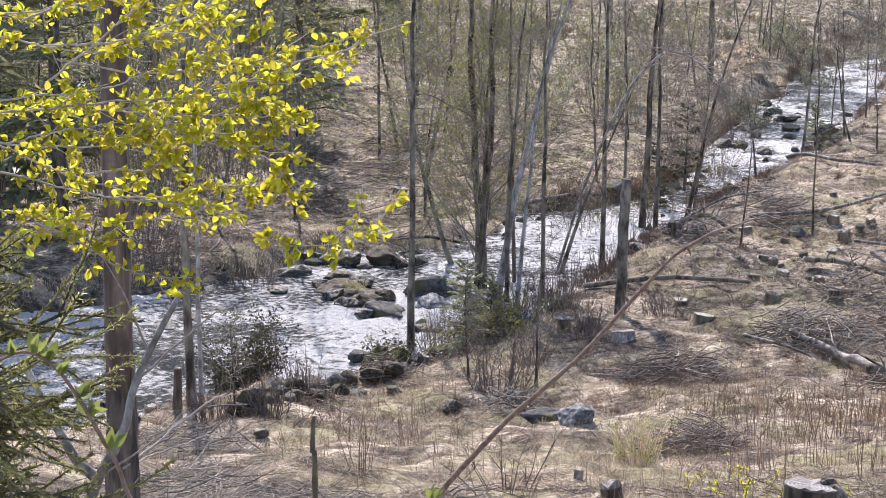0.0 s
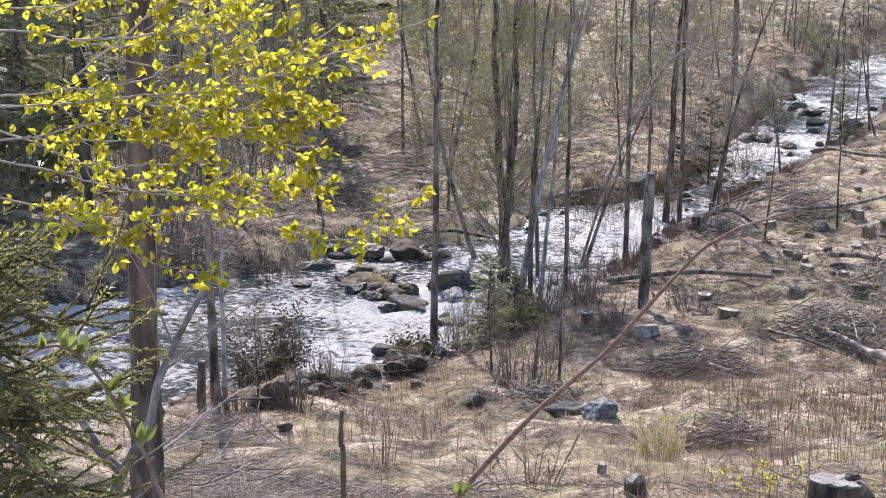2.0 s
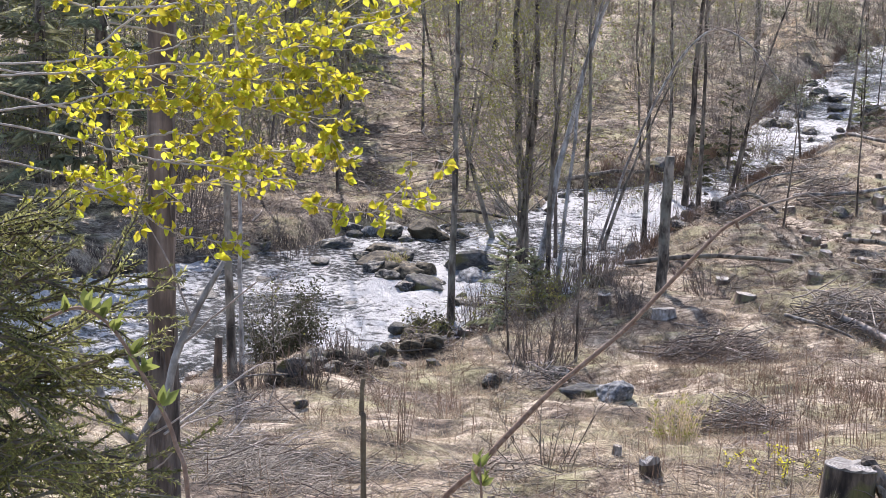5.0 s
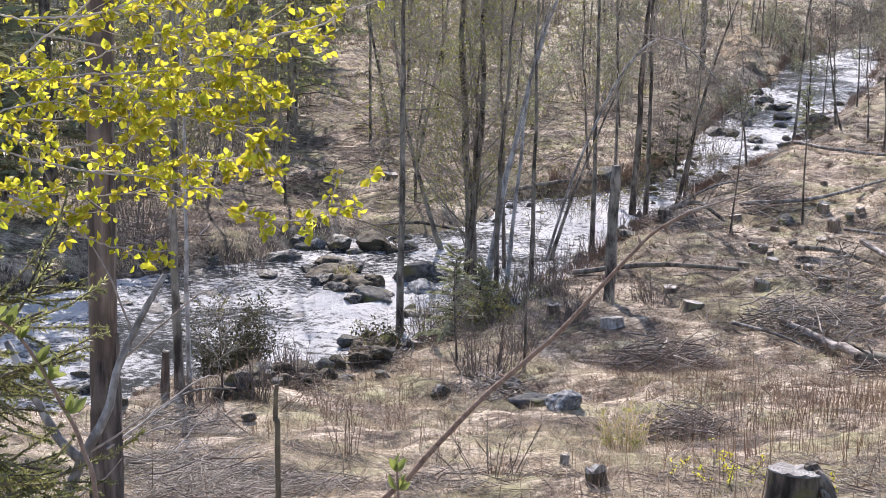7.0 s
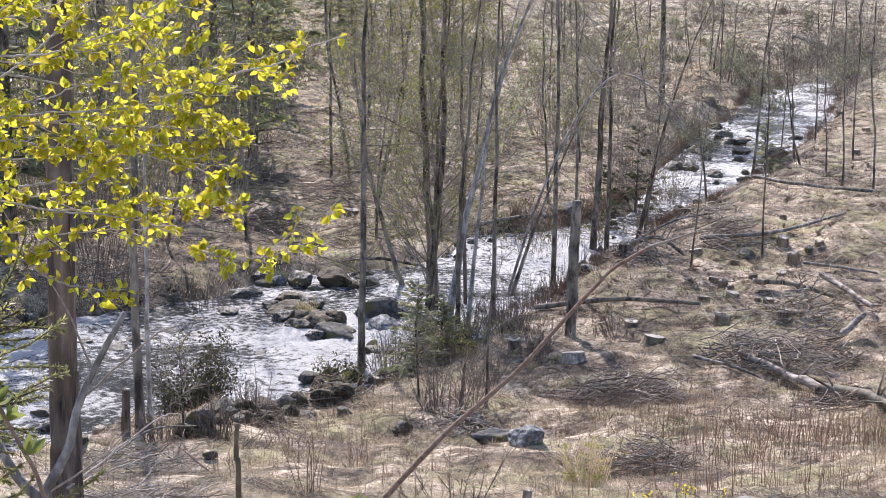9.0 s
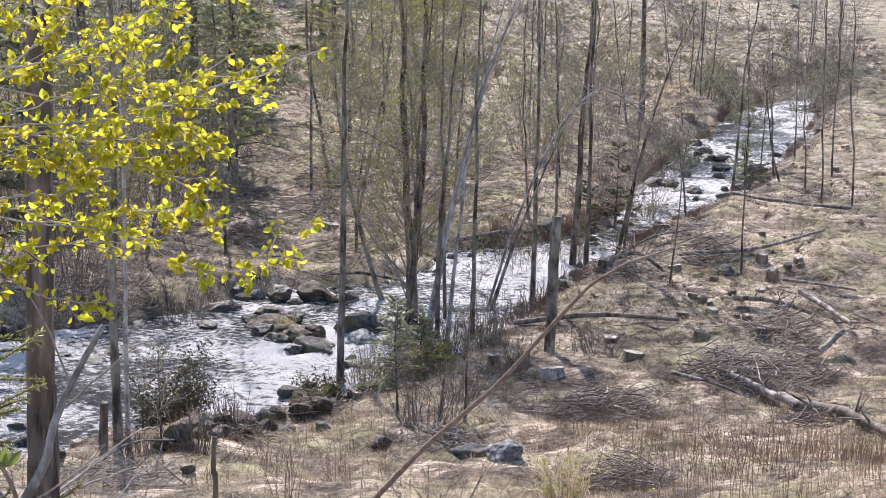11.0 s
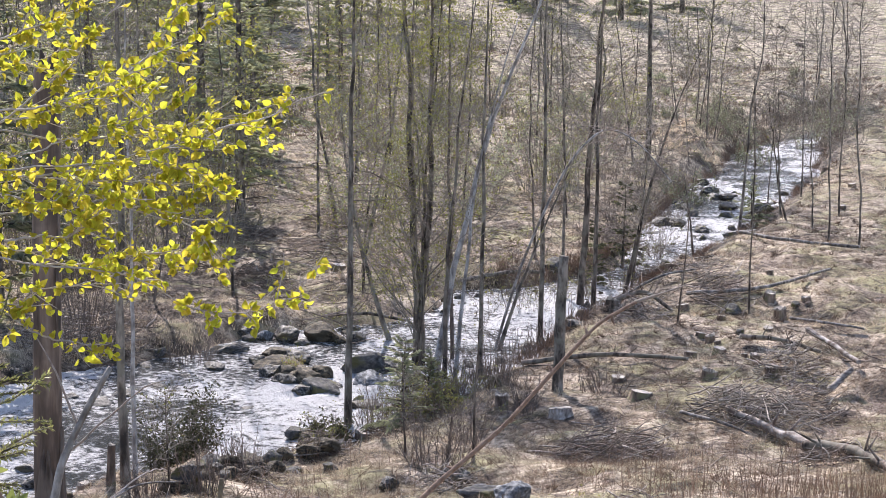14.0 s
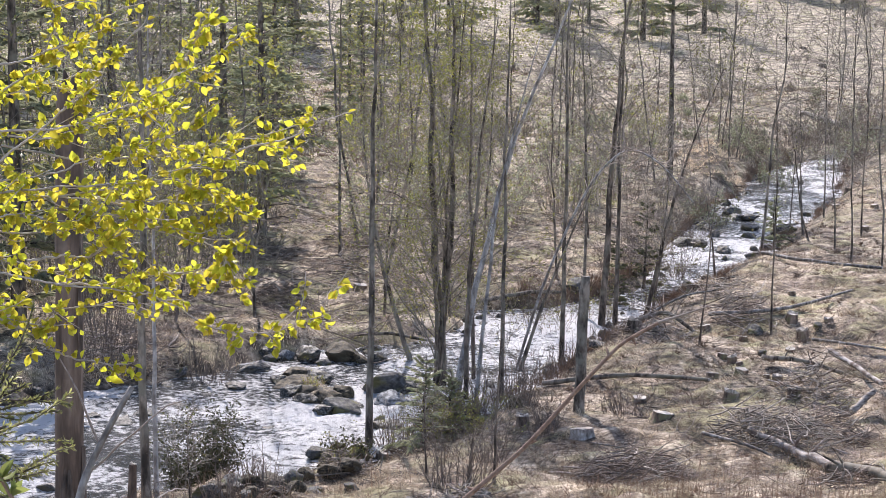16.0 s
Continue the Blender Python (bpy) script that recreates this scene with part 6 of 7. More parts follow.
def wood_edge():
    """The closed wood beyond the cleared hillside and behind the far bank."""
    rng = np.random.RandomState(79)
    proto = [spruce(-30 + 4 * n, 150 + n, 15 + n, 0.2, 2.8, 860 + n, "tall dark spruce at the edge of the clearing", low=0.04, whorls=20, per=5, fine=0.22) for n in range(3)]
    for n in range(44):
        k = n / 43
        x = -48 + 125 * k + rng.normal(0, 1.5)
        y = (104 + 30 * smooth(-5, 14, x) + 60 * smooth(24, 34, x)) + rng.uniform(0, 22)
        m = pose(x, y, height(x, y) - 0.1, 0, 0, rng.uniform(0, 360)) @ Matrix.Scale(rng.uniform(0.8, 1.25), 4)
        ob = copy_thing(proto[n % 3], m)
        ob.scale = m.to_scale()


# ---- grass and weeds ----
def scatter(rng, count, x0, x1, y0, y1, size, seed, bias=0.0):
    x, y = rng.uniform(x0, x1, count), y0 + (y1 - y0) * rng.uniform(0, 1, count)
    ragged = 0.5 * value_noise(x, y, 0.9, 23)
    keep = (y < np.interp(x, NEAR_X, NEAR_Y) - 1.1 + ragged) | (y > np.interp(x, FAR_X, FAR_Y) + 1.1 + ragged)
    keep &= value_noise(x, y, size, seed) + bias > rng.uniform(-0.6, 0.6, count)
    keep &= np.abs(x) < 0.27 * y + 1.5
    edge = (y1 - y0) * 0.15
    keep &= rng.uniform(0, 1, count) < np.minimum(np.minimum((y - y0) / edge + 0.35, (y1 - y) / edge), 1)
    x, y = x[keep], y[keep]
    return np.stack([x, y, ground(x, y) - 0.01], 1)


def grass(name, count, box, tall, width, seed, mat, label, lean=0.6, bias=0.1, size=1.1):
    rng = np.random.RandomState(seed)
    base = scatter(rng, count, *box, size, seed, bias)
    n = len(base)
    h = tall * rng.uniform(0.4, 1.2, n)
    way = np.stack([value_noise(base[:, 0], base[:, 1], 0.6, seed + 1) * lean + rng.normal(0, lean * 0.7, n), value_noise(base[:, 0], base[:, 1], 0.6, seed + 2) * lean + rng.normal(-0.1, lean * 0.6, n), np.ones(n)], 1)
    s = Soup()
    s.blades(base, base + way * h[:, None], width * rng.uniform(0.6, 1.4, n))
    alone(name, s, mat, label, "grass", kind="stuff", sleek=False)


def tufts(name, count, box, tall, width, blades, seed, mat, label, bias=0.0, size=1.0):
    """Tussocks: blades that lean out all round from one root."""
    rng = np.random.RandomState(seed)
    root = scatter(rng, count, *box, size, seed, bias)
    n = len(root)
    big = np.repeat(rng.uniform(0.4, 1.3, n), blades)[:, None] * tall
    root = np.repeat(root, blades, 0)
    a, r = rng.uniform(0, 2 * np.pi, n * blades), np.sqrt(rng.uniform(0, 1, n * blades))
    out = np.stack([np.cos(a), np.sin(a), np.zeros(n * blades)], 1) * r[:, None]
    base = root + out * big * 0.35
    tip = base + (out * 1.1 + np.array([0, 0, 1.0]) * (1.1 - 0.6 * r)[:, None] + rng.normal(0, 0.18, (n * blades, 3))) * big
    s = Soup()
    s.blades(base, tip, width * rng.uniform(0.6, 1.4, n * blades))
    alone(name, s, mat, label, "grass", kind="stuff", sleek=False)


def litter(name, count, box, length, radius, seed, mat, label, bias=0.0):
    """Fallen twigs lying about on the ground."""
    rng = np.random.RandomState(seed)
    base = scatter(rng, count, *box, 1.7, seed, bias)
    s = Soup()
    m = len(base)
    a = rng.uniform(0, 2 * np.pi, m)
    way = np.stack([np.cos(a), np.sin(a), rng.normal(0.08, 0.15, m)], 1) * length * rng.uniform(0.4, 1.5, (m, 1))
    base = base + (0, 0, 0.02)
    mid = base + way * 0.5 + rng.normal(0, 0.06 * length, (m, 3))
    s.shoots(base, mid, base + way, radius * rng.uniform(0.5, 1.5, m))
    alone(name, s, mat, label, "twigs", kind="stuff")


def far_shrubs():
    rng = np.random.RandomState(80)
    made = 0
    while made < 70:
        y = rng.uniform(30, 80)
        x = rng.uniform(-0.22 * y - 1, 0.15 * y)
        if y < float(np.interp(x, FAR_X, FAR_Y)) + 0.5 or (-0.065 < x / y < -0.015 and y < 52):
            continue
        made += 1
        shrub(round(x, 2), round(y, 2), rng.uniform(0.9, 2.9), rng.uniform(0.8, 2.0), "bfn"[made % 3], 1000 + made, ("bare brown shrub on the far bank", "hazy green young shrub on the far bank", "grey-green young evergreen on the far bank")[made % 3], split=False)


far_trees()
far_shrubs()
leafing_bushes()
hill_shrubs()
far_spruces()
wood_edge()
shore_stones()
grass("dry_grass", 220000, (-5, 8, 6.5, 27), 0.05, 0.0045, 31, GRASS_DRY, "matted dry straw-coloured grass on the near bank", lean=1.8, bias=-0.25)
grass("dry_grass", 110000, (-8, 16, 20, 62), 0.1, 0.007, 32, GRASS_DRY, "dry straw-coloured grass between the stumps", lean=1.6, bias=-0.2)
grass("dry_grass", 60000, (-14, 22, 46, 120), 0.12, 0.013, 33, GRASS_DRY, "dry grass on the far bank and hillside", lean=1.2)
tufts("grass_tussocks", 5200, (-4, 7, 7, 26), 0.1, 0.005, 20, 61, GRASS_DRY, "bleached straw-coloured grass tussocks on the near bank", bias=0.05)
tufts("grass_tussocks", 5000, (-8, 15, 24, 60), 0.12, 0.009, 16, 62, GRASS_DRY, "straw-coloured grass tussocks between the stumps", bias=-0.05, size=1.8)
tufts("grass_tussocks", 260, (9.9, 12.3, 60.0, 65.0), 0.17, 0.016, 18, 67, GRASS_DRY, "tan grass tussocks on a mound above the stream", bias=0.4)
tufts("heather_tufts", 3200, (-3, 8, 9, 30), 0.1, 0.004, 18, 63, WEED_BROWN, "reddish-brown heather tufts on the near bank", bias=-0.15, size=1.5)
tufts("heather_tufts", 5000, (-8, 15, 26, 60), 0.13, 0.008, 16, 64, WEED_BROWN, "reddish-brown heather tufts on the felled ground", bias=-0.05, size=2.2)
tufts("heather_tufts", 9000, (-8, 30, 56, 125), 0.22, 0.022, 12, 65, WEED_BROWN, "brown heather and brushwood tufts on the cleared hillside", bias=-0.1, size=4.5)
tufts("grass_tussocks", 6000, (-8, 30, 56, 125), 0.2, 0.022, 11, 66, GRASS_DRY, "bleached grass tussocks on the cleared hillside", bias=-0.1, size=3.5)
grass("dead_weeds", 3000, (-3, 8, 7.5, 25), 0.36, 0.006, 34, WEED_BROWN, "standing reddish-brown dead weed stalks", lean=0.16, bias=-0.15, size=1.6)
grass("dead_weeds", 2000, (2.2, 5.6, 14.2, 19.6), 0.36, 0.006, 36, WEED_BROWN, "dense patch of reddish dead weed stalks on the bank", lean=0.14, bias=0.25, size=1.3)
grass("brown_heath", 32000, (-6, 12, 16, 46), 0.16, 0.007, 35, WEED_BROWN, "low brown heather and dead stalks on the felled ground", lean=0.9, bias=0.0, size=2.4)
def shore_fringe(name, count, px, py, side, tall, seed, label, x0=-8, x1=16, mat=WEED_BROWN):
    """Brown sedge hanging along a shoreline."""
    rng = np.random.RandomState(seed)
    x = rng.uniform(x0, x1, count)
    y = np.interp(x, px, py) + side * (0.15 + np.abs(rng.normal(0, 0.45, count)))
    keep = value_noise(x, y, 0.8, seed) > rng.uniform(-0.9, 0.5, count)
    base = np.stack([x, y, ground(x, y) - 0.02], 1)[keep]
    n = len(base)
    s = Soup()
    s.blades(base, base + np.stack([rng.normal(0, 0.35, n), rng.normal(-0.15, 0.35, n), np.ones(n)], 1) * tall * rng.uniform(0.3, 1.2, (n, 1)), 0.009 * rng.uniform(0.6, 1.4, n))
    alone(name, s, mat, label, "grass", kind="stuff", sleek=False)


shore_fringe("shore_sedge", 16000, NEAR_X, NEAR_Y, -1, 0.28, 51, "brown dead sedge along the near shore")
shore_fringe("shore_sedge", 8000, FAR_X, FAR_Y, 1, 0.1, 52, "dry straw-coloured sedge along the far shore", -8, 2.5, GRASS_DRY)
shore_fringe("shore_sedge", 12000, FAR_X, FAR_Y, 1, 0.25, 53, "brown dead sedge along the upper far shore", 2.5, 16)
litter("fallen_twigs", 1800, (-6, 7, 32, 50), 0.8, 0.011, 47, TWIG_DARK, "dark dead branches strewn over the far bank", bias=0.2)
litter("fallen_twigs", 700, (-6, 7, 32, 50), 0.7, 0.01, 48, DEADWOOD, "bleached dead branches strewn over the far bank", bias=0.1)
litter("fallen_twigs", 800, (3, 9, 20, 34), 0.45, 0.008, 49, TWIG_DARK, "dark dead branches strewn between the stumps", bias=0.1)
litter("fallen_twigs", 4000, (-8, 30, 48, 115), 1.0, 0.018, 44, TWIG_DARK, "dark branches scattered over the cleared hillside")
litter("fallen_twigs", 4000, (-8, 30, 58, 115), 0.9, 0.013, 43, DEADWOOD, "bleached branches scattered over the cleared hillside")
litter("fallen_twigs", 6000, (-4, 4, 6.5, 12), 0.2, 0.003, 45, TWIG_DARK, "thin brown twigs littering the top of the bank", bias=0.1)
litter("fallen_twigs", 4000, (-4, 4, 6.5, 12), 0.2, 0.003, 46, TWIG, "thin bleached twigs littering the top of the bank", bias=0.1)
litter("fallen_twigs", 6000, (-5, 8, 6.5, 26), 0.16, 0.0035, 41, DEADWOOD, "bleached twigs scattered over the near bank")
litter("fallen_twigs", 6000, (-10, 16, 24, 60), 0.3, 0.006, 42, TWIG, "bleached branches scattered over the banks")


# ---- close to the camera: pine trunk, broken limb, birch sprays, spruce boughs, stems ----
def near_trunk():
    rng = np.random.RandomState(901)
    x, y = -1.57, 8.2
    z = height(x, y)
    ob = thing("tree", x, y, z, "brown tree trunk with flaking bark and a broken limb", "tree")
    path = curve([(0.02, -0.05, -0.2), (0.03, 0, 0.4), (0.035, 0, 1.2), (0.06, 0, 2.6), (0.075, 0, 2.76)], 40)
    k = np.linspace(0, 1, 40)
    trunk = Soup()
    trunk.tube(path, 0.064 * (1.12 - 0.2 * k), 20, caps=True, lump=1 + 0.035 * rng.normal(0, 1, (40, 20)))
    part("trunk", trunk, BARK_PEELED, ob)
    # rough bark still on the foot of the trunk, torn off along an uneven edge
    sleeve = Soup()
    sides, rows = 26, 12
    a = np.arange(sides) * (2 * np.pi / sides)
    edge = 0.8 + 0.16 * np.sin(a + 2.2) + 0.09 * np.sin(3 * a + 1) + 0.05 * rng.normal(0, 1, sides)
    t = np.linspace(0, 1, rows)[:, None]
    zz = -0.15 + (edge + 0.15)[None] * t
    r = (0.064 * (1.14 - 0.08 * t) + 0.011) * (1 + 0.05 * rng.normal(0, 1, (rows, sides)))
    r[-1] -= 0.008
    cx = np.interp(zz, path[:, 2], path[:, 0])
    co = np.stack([cx + r * np.cos(a), r * np.sin(a), zz], -1).reshape(-1, 3)
    i, j = np.meshgrid(np.arange(rows - 1), np.arange(sides), indexing="ij")
    n = (j + 1) % sides
    sleeve.add(co, np.stack([i * sides + j, i * sides + n, (i + 1) * sides + n, (i + 1) * sides + j], -1).reshape(-1, 4))
    part("bark", sleeve, BARK_PINE, ob, "rough dark flaking bark on the trunk foot", sleek=False)
    for angle, z0, z1, w in ((-0.3, 0.7, 1.1, 0.018), (-0.55, 1.5, 2.1, 0.012), (-1.4, 0.75, 1.0, 0.02)):
        strip = Soup()
        zs = np.linspace(z0, z1, 9)
        rr = 0.064 * (1.12 - 0.2 * zs / 2.76) + 0.004
        wide = w * np.interp(np.linspace(0, 1, 9), [0, 0.6, 1], [1, 0.9, 0.15]) * (1 + 0.2 * rng.normal(0, 1, 9))
        rows_co = []
        for zv, rv, wv in zip(zs, rr, wide):
            xc = float(np.interp(zv, path[:, 2], path[:, 0]))
            out, side = np.array([math.cos(angle), math.sin(angle), 0]), np.array([-math.sin(angle), math.cos(angle), 0])
            c = np.array([xc, 0, zv])
            rows_co += [c + out * (rv - 0.004) - side * wv, c + out * (rv + 0.009) - side * wv * 0.6, c + out * (rv + 0.011) + side * wv * 0.6, c + out * (rv - 0.004) + side * wv]
        i, j = np.meshgrid(np.arange(8), np.arange(3), indexing="ij")
        k4 = (i * 4 + j).ravel()
        strip.add(np.array(rows_co), np.stack([k4, k4 + 1, k4 + 5, k4 + 4], -1))
        part("bark_strip", strip, BARK_PINE, ob, sleek=False)
    for dx, dy, tall in ((0.03, 0.01, 0.12), (0.01, -0.03, 0.07), (-0.03, 0.02, 0.09)):
        shard = Soup()
        shard.tube(np.array([path[-2] + (dx, dy, -0.03), path[-1] + (dx, dy, tall * 0.5), path[-1] + (dx * 1.3, dy, tall)]), [0.026, 0.018, 0.003], 6)
        part("splinter", shard, BARK_PEELED, ob, sleek=False)


def broken_limb():
    """Dead grey limb propped against the trunk, forked at its foot."""
    x, y = -1.69, 7.65
    z = height(x, y)
    ob = thing("dead_branch", x, y, z, "forked weathered grey dead branch leaning by the trunk", "branch")
    rng = np.random.RandomState(902)
    main = Soup()
    pts = np.array([(-1.74, 7.63, z - 0.05), (-1.66, 7.649, 3.31), (-1.555, 7.698, 3.586), (-1.44, 7.74, 3.8), (-1.395, 7.768, 3.99), (-1.29, 7.808, 4.22), (-1.185, 7.84, 4.41)]) - (x, y, z)
    p = curve(pts, 24)
    main.tube(p, np.linspace(0.029, 0.012, 24), 10, caps=True, lump=1 + 0.07 * rng.normal(0, 1, (24, 10)))
    part("limb", main, BARK_GREY, ob)
    fork = Soup()
    pts = np.array([(-1.555, 7.7, 3.586), (-1.66, 7.72, 3.68), (-1.76, 7.75, 3.85), (-1.893, 7.79, 4.11)]) - (x, y, z)
    fork.tube(curve(pts, 14), np.linspace(0.026, 0.016, 14), 9, caps=True, lump=1 + 0.07 * rng.normal(0, 1, (14, 9)))
    part("fork", fork, BARK_GREY, ob)
    for way, i in (((0.5, 0, 0.4), 16), ((0.9, 0.1, 0.6), 8), ((0.8, 0, 0.35), 5), ((-0.3, 0, 0.9), 18)):
        s = Soup()
        tw = wobbly(rng, p[i], way, rng.uniform(0.35, 0.7), 7, 0.12, 0.15)
        s.tube(tw, np.linspace(0.007, 0.002, 7), 5)
        part("twig", s, TWIG_PALE, ob)
    for points, r in (([(-1.516, 8.100, 3.515), (-1.395, 8.300, 3.572), (-1.312, 8.400, 3.637), (-1.186, 8.500, 3.715), (-1.115, 8.600, 3.726), (-1.079, 8.650, 3.724)], 0.0065), ([(-1.500, 8.120, 3.528), (-1.424, 8.300, 3.516), (-1.260, 8.400, 3.557), (-1.190, 8.500, 3.571), (-1.091, 8.600, 3.566)], 0.005)):
        s = Soup()
        path = curve(np.array(points) - (x, y, z), 24)
        path[1:] += np.cumsum(rng.normal(0, 0.003, (23, 3)), 0)
        s.tube(path, np.linspace(r, 0.0018, 24), 6)
        part("branch", s, TWIG_BIRCH, ob)


def bleached_branches():
    """Thin bleached branches that lie over the brush at the top of the bank."""
    rng = np.random.RandomState(903)
    for points in ([(-1.930, 11.600, 2.238), (-1.823, 11.800, 2.315), (-1.732, 12.000, 2.375), (-1.697, 12.100, 2.415)],
                   [(-1.976, 11.200, 2.283), (-1.764, 11.400, 2.341), (-1.601, 11.600, 2.376), (-1.480, 11.800, 2.386)],
                   [(-1.701, 11.600, 2.229), (-1.476, 11.800, 2.232), (-1.320, 12.000, 2.312), (-1.200, 12.200, 2.325)],
                   [(-1.918, 11.300, 2.304), (-1.761, 11.500, 2.277), (-1.541, 11.700, 2.236), (-1.370, 11.900, 2.241)]):
        x, y = points[0][:2]
        z = height(x, y)
        ob = thing("dead_branch", x, y, z, "thin bleached dead branch lying over brushwood", "branch")
        path = curve(np.array([(x, y, z - 0.02), *points[1:]]) - (x, y, z), 24)
        path[1:] += np.cumsum(rng.normal(0, 0.004, (23, 3)), 0)
        s = Soup()
        s.tube(path, np.linspace(0.008, 0.002, 24), 6)
        part("stem", s, TWIG_BIRCH, ob)
        for _ in range(5):
            i = rng.randint(8, 22)
            t = Soup()
            t.tube(wobbly(rng, path[i], path[i + 1] - path[i] + rng.normal(0, 0.025, 3), rng.uniform(0.1, 0.3), 6, 0.1), np.linspace(0.003, 0.0012, 6), 5)
            part("twig", t, TWIG_BIRCH, ob)


LEAVES = []
for seed in range(5):
    rng = np.random.RandomState(930 + seed)
    s = Soup()
    rows, outline = np.linspace(0, 1, 6), np.array([0.06, 0.27, 0.36, 0.32, 0.18, 0.0])
    co = []
    curl, fold = rng.uniform(-0.7, 0.4), rng.uniform(0.3, 1.0)
    for k, w in zip(rows, outline):
        droop = curl * k * k
        co += [(-w, k, droop + w * fold), (0, k, droop), (w, k, droop + w * fold)]
    quads = [(3 * i + j, 3 * i + j + 1, 3 * i + j + 4, 3 * i + j + 3) for i in range(5) for j in range(2)]
    s.add(np.array(co), quads)
    me = s.mesh("leaf")
    me.materials.append(LEAF_BIRCH)
    LEAVES.append((me, np.array(co), quads))


def young_birch():
    rng = np.random.RandomState(940)
    x, y = -1.22, 3.2
    z = height(x, y)
    ob = thing("young_birch", x, y, z, "young birch with bright yellow-green spring leaves on thin twigs", "tree")
    trunk = Soup()
    trunk.tube(curve([(0, 0, -0.1), (0.02, 0, 0.8), (0.04, 0.02, 1.7), (0.1, 0.03, 3.2)], 16), np.linspace(0.028, 0.01, 16), 9)
    part("trunk", trunk, BARK_BIRCH, ob)
    origin = np.array((x, y, z))
    rest = Soup()
    singles = 0

    def add_leaf(p, way, size):
        nonlocal singles
        way = way / (np.linalg.norm(way) + 1e-9)
        up = np.cross(way, rng.normal(0, 1, 3))
        up /= np.linalg.norm(up) + 1e-9
        across = np.cross(way, up)
        me, co, quads = LEAVES[rng.randint(5)]
        if singles < 300 and rng.uniform() < 0.2:
            singles += 1
            leaf = new("leaf", me)
            leaf.parent = ob
            m = Matrix(((across[0], way[0], up[0], 0), (across[1], way[1], up[1], 0), (across[2], way[2], up[2], 0), (0, 0, 0, 1)))
            leaf.matrix_basis = Matrix.Translation(p - origin) @ m @ Matrix.Scale(size, 4)
        else:
            rest.add((p - origin) + size * (co[:, :1] * across + co[:, 1:2] * way + co[:, 2:] * up), quads)

    def leafy(path, count, start=0.15):
        """Small bunches of leaves at nodes along a twig."""
        n = len(path)
        for _ in range(count):
            k = (start + (1 - start) * rng.uniform()) * (n - 1)
            i = min(int(k), n - 2)
            p = path[i] + (path[i + 1] - path[i]) * (k - i)
            lean = rng.normal(0, 0.6, 3) + (0.3, 0, -0.15)
            for _ in range(rng.randint(2, 5)):
                way = lean + rng.normal(0, 0.6, 3)
                stalk = p + way / np.linalg.norm(way) * rng.uniform(0.003, 0.01)
                add_leaf(stalk, way, rng.uniform(0.0095, 0.0205))

    def birch_branch(points, count=34):
        path = curve(points, 9 * len(points))
        path[2:-1] += np.cumsum(rng.normal(0, 0.001, (len(path) - 3, 3)), 0)
        s = Soup()
        s.tube(path - origin, np.linspace(0.0023, 0.0007, len(path)), 6)
        part("branch", s, TWIG_BIRCH, ob)
        leafy(path, int(count * 1.25), 0.12)
        for _ in range(count // 3 + 1):
            i = rng.randint(int(len(path) * 0.2), len(path) - 2)
            d = path[i + 1] - path[i]
            d = d / np.linalg.norm(d) + rng.normal(0, 0.45, 3) * (1, 0.5, 1)
            tw = wobbly(rng, path[i], d, rng.uniform(0.03, 0.11), 5, 0.12, 0.05)
            add = Soup()
            add.tube(tw - origin, np.linspace(0.0012, 0.0006, 5), 4)
            part("twig", add, TWIG_BIRCH, ob)
            leafy(tw, rng.randint(2, 5), 0.4)

    birch_branch([(-0.954, 3.310, 5.808), (-0.832, 3.327, 5.816), (-0.733, 3.328, 5.801), (-0.630, 3.313, 5.799), (-0.564, 3.295, 5.815), (-0.490, 3.291, 5.832), (-0.434, 3.304, 5.849), (-0.383, 3.323, 5.885)], 34)
    birch_branch([(-0.977, 3.400, 5.857), (-0.853, 3.417, 5.847), (-0.734, 3.418, 5.855), (-0.634, 3.403, 5.877), (-0.565, 3.385, 5.909)], 24)
    birch_branch([(-0.926, 3.190, 5.699), (-0.808, 3.207, 5.708), (-0.736, 3.208, 5.718), (-0.661, 3.193, 5.729), (-0.581, 3.175, 5.752), (-0.494, 3.171, 5.791), (-0.455, 3.184, 5.803), (-0.397, 3.203, 5.829), (-0.336, 3.210, 5.864)], 34)
    birch_branch([(-0.901, 3.100, 5.688), (-0.786, 3.117, 5.693), (-0.707, 3.118, 5.699), (-0.565, 3.103, 5.710), (-0.483, 3.085, 5.717), (-0.423, 3.081, 5.735), (-0.336, 3.094, 5.761), (-0.269, 3.113, 5.778)], 30)
    birch_branch([(-0.30, 3.105, 5.77), (-0.269, 3.113, 5.778), (-0.190, 3.120, 5.792), (-0.135, 3.108, 5.819), (-0.075, 3.089, 5.844)], 4)
    birch_branch([(-0.943, 3.250, 5.688), (-0.824, 3.267, 5.678), (-0.720, 3.268, 5.686), (-0.613, 3.253, 5.681), (-0.507, 3.235, 5.679), (-0.403, 3.231, 5.676), (-0.322, 3.244, 5.667), (-0.251, 3.263, 5.673)], 34)
    birch_branch([(-0.603, 3.200, 5.686), (-0.504, 3.217, 5.696), (-0.401, 3.218, 5.716), (-0.328, 3.203, 5.702), (-0.286, 3.185, 5.694)], 22)
    birch_branch([(-0.890, 3.050, 5.629), (-0.776, 3.067, 5.644), (-0.717, 3.068, 5.660), (-0.636, 3.053, 5.670), (-0.545, 3.035, 5.660), (-0.476, 3.031, 5.675), (-0.411, 3.044, 5.663)], 30)
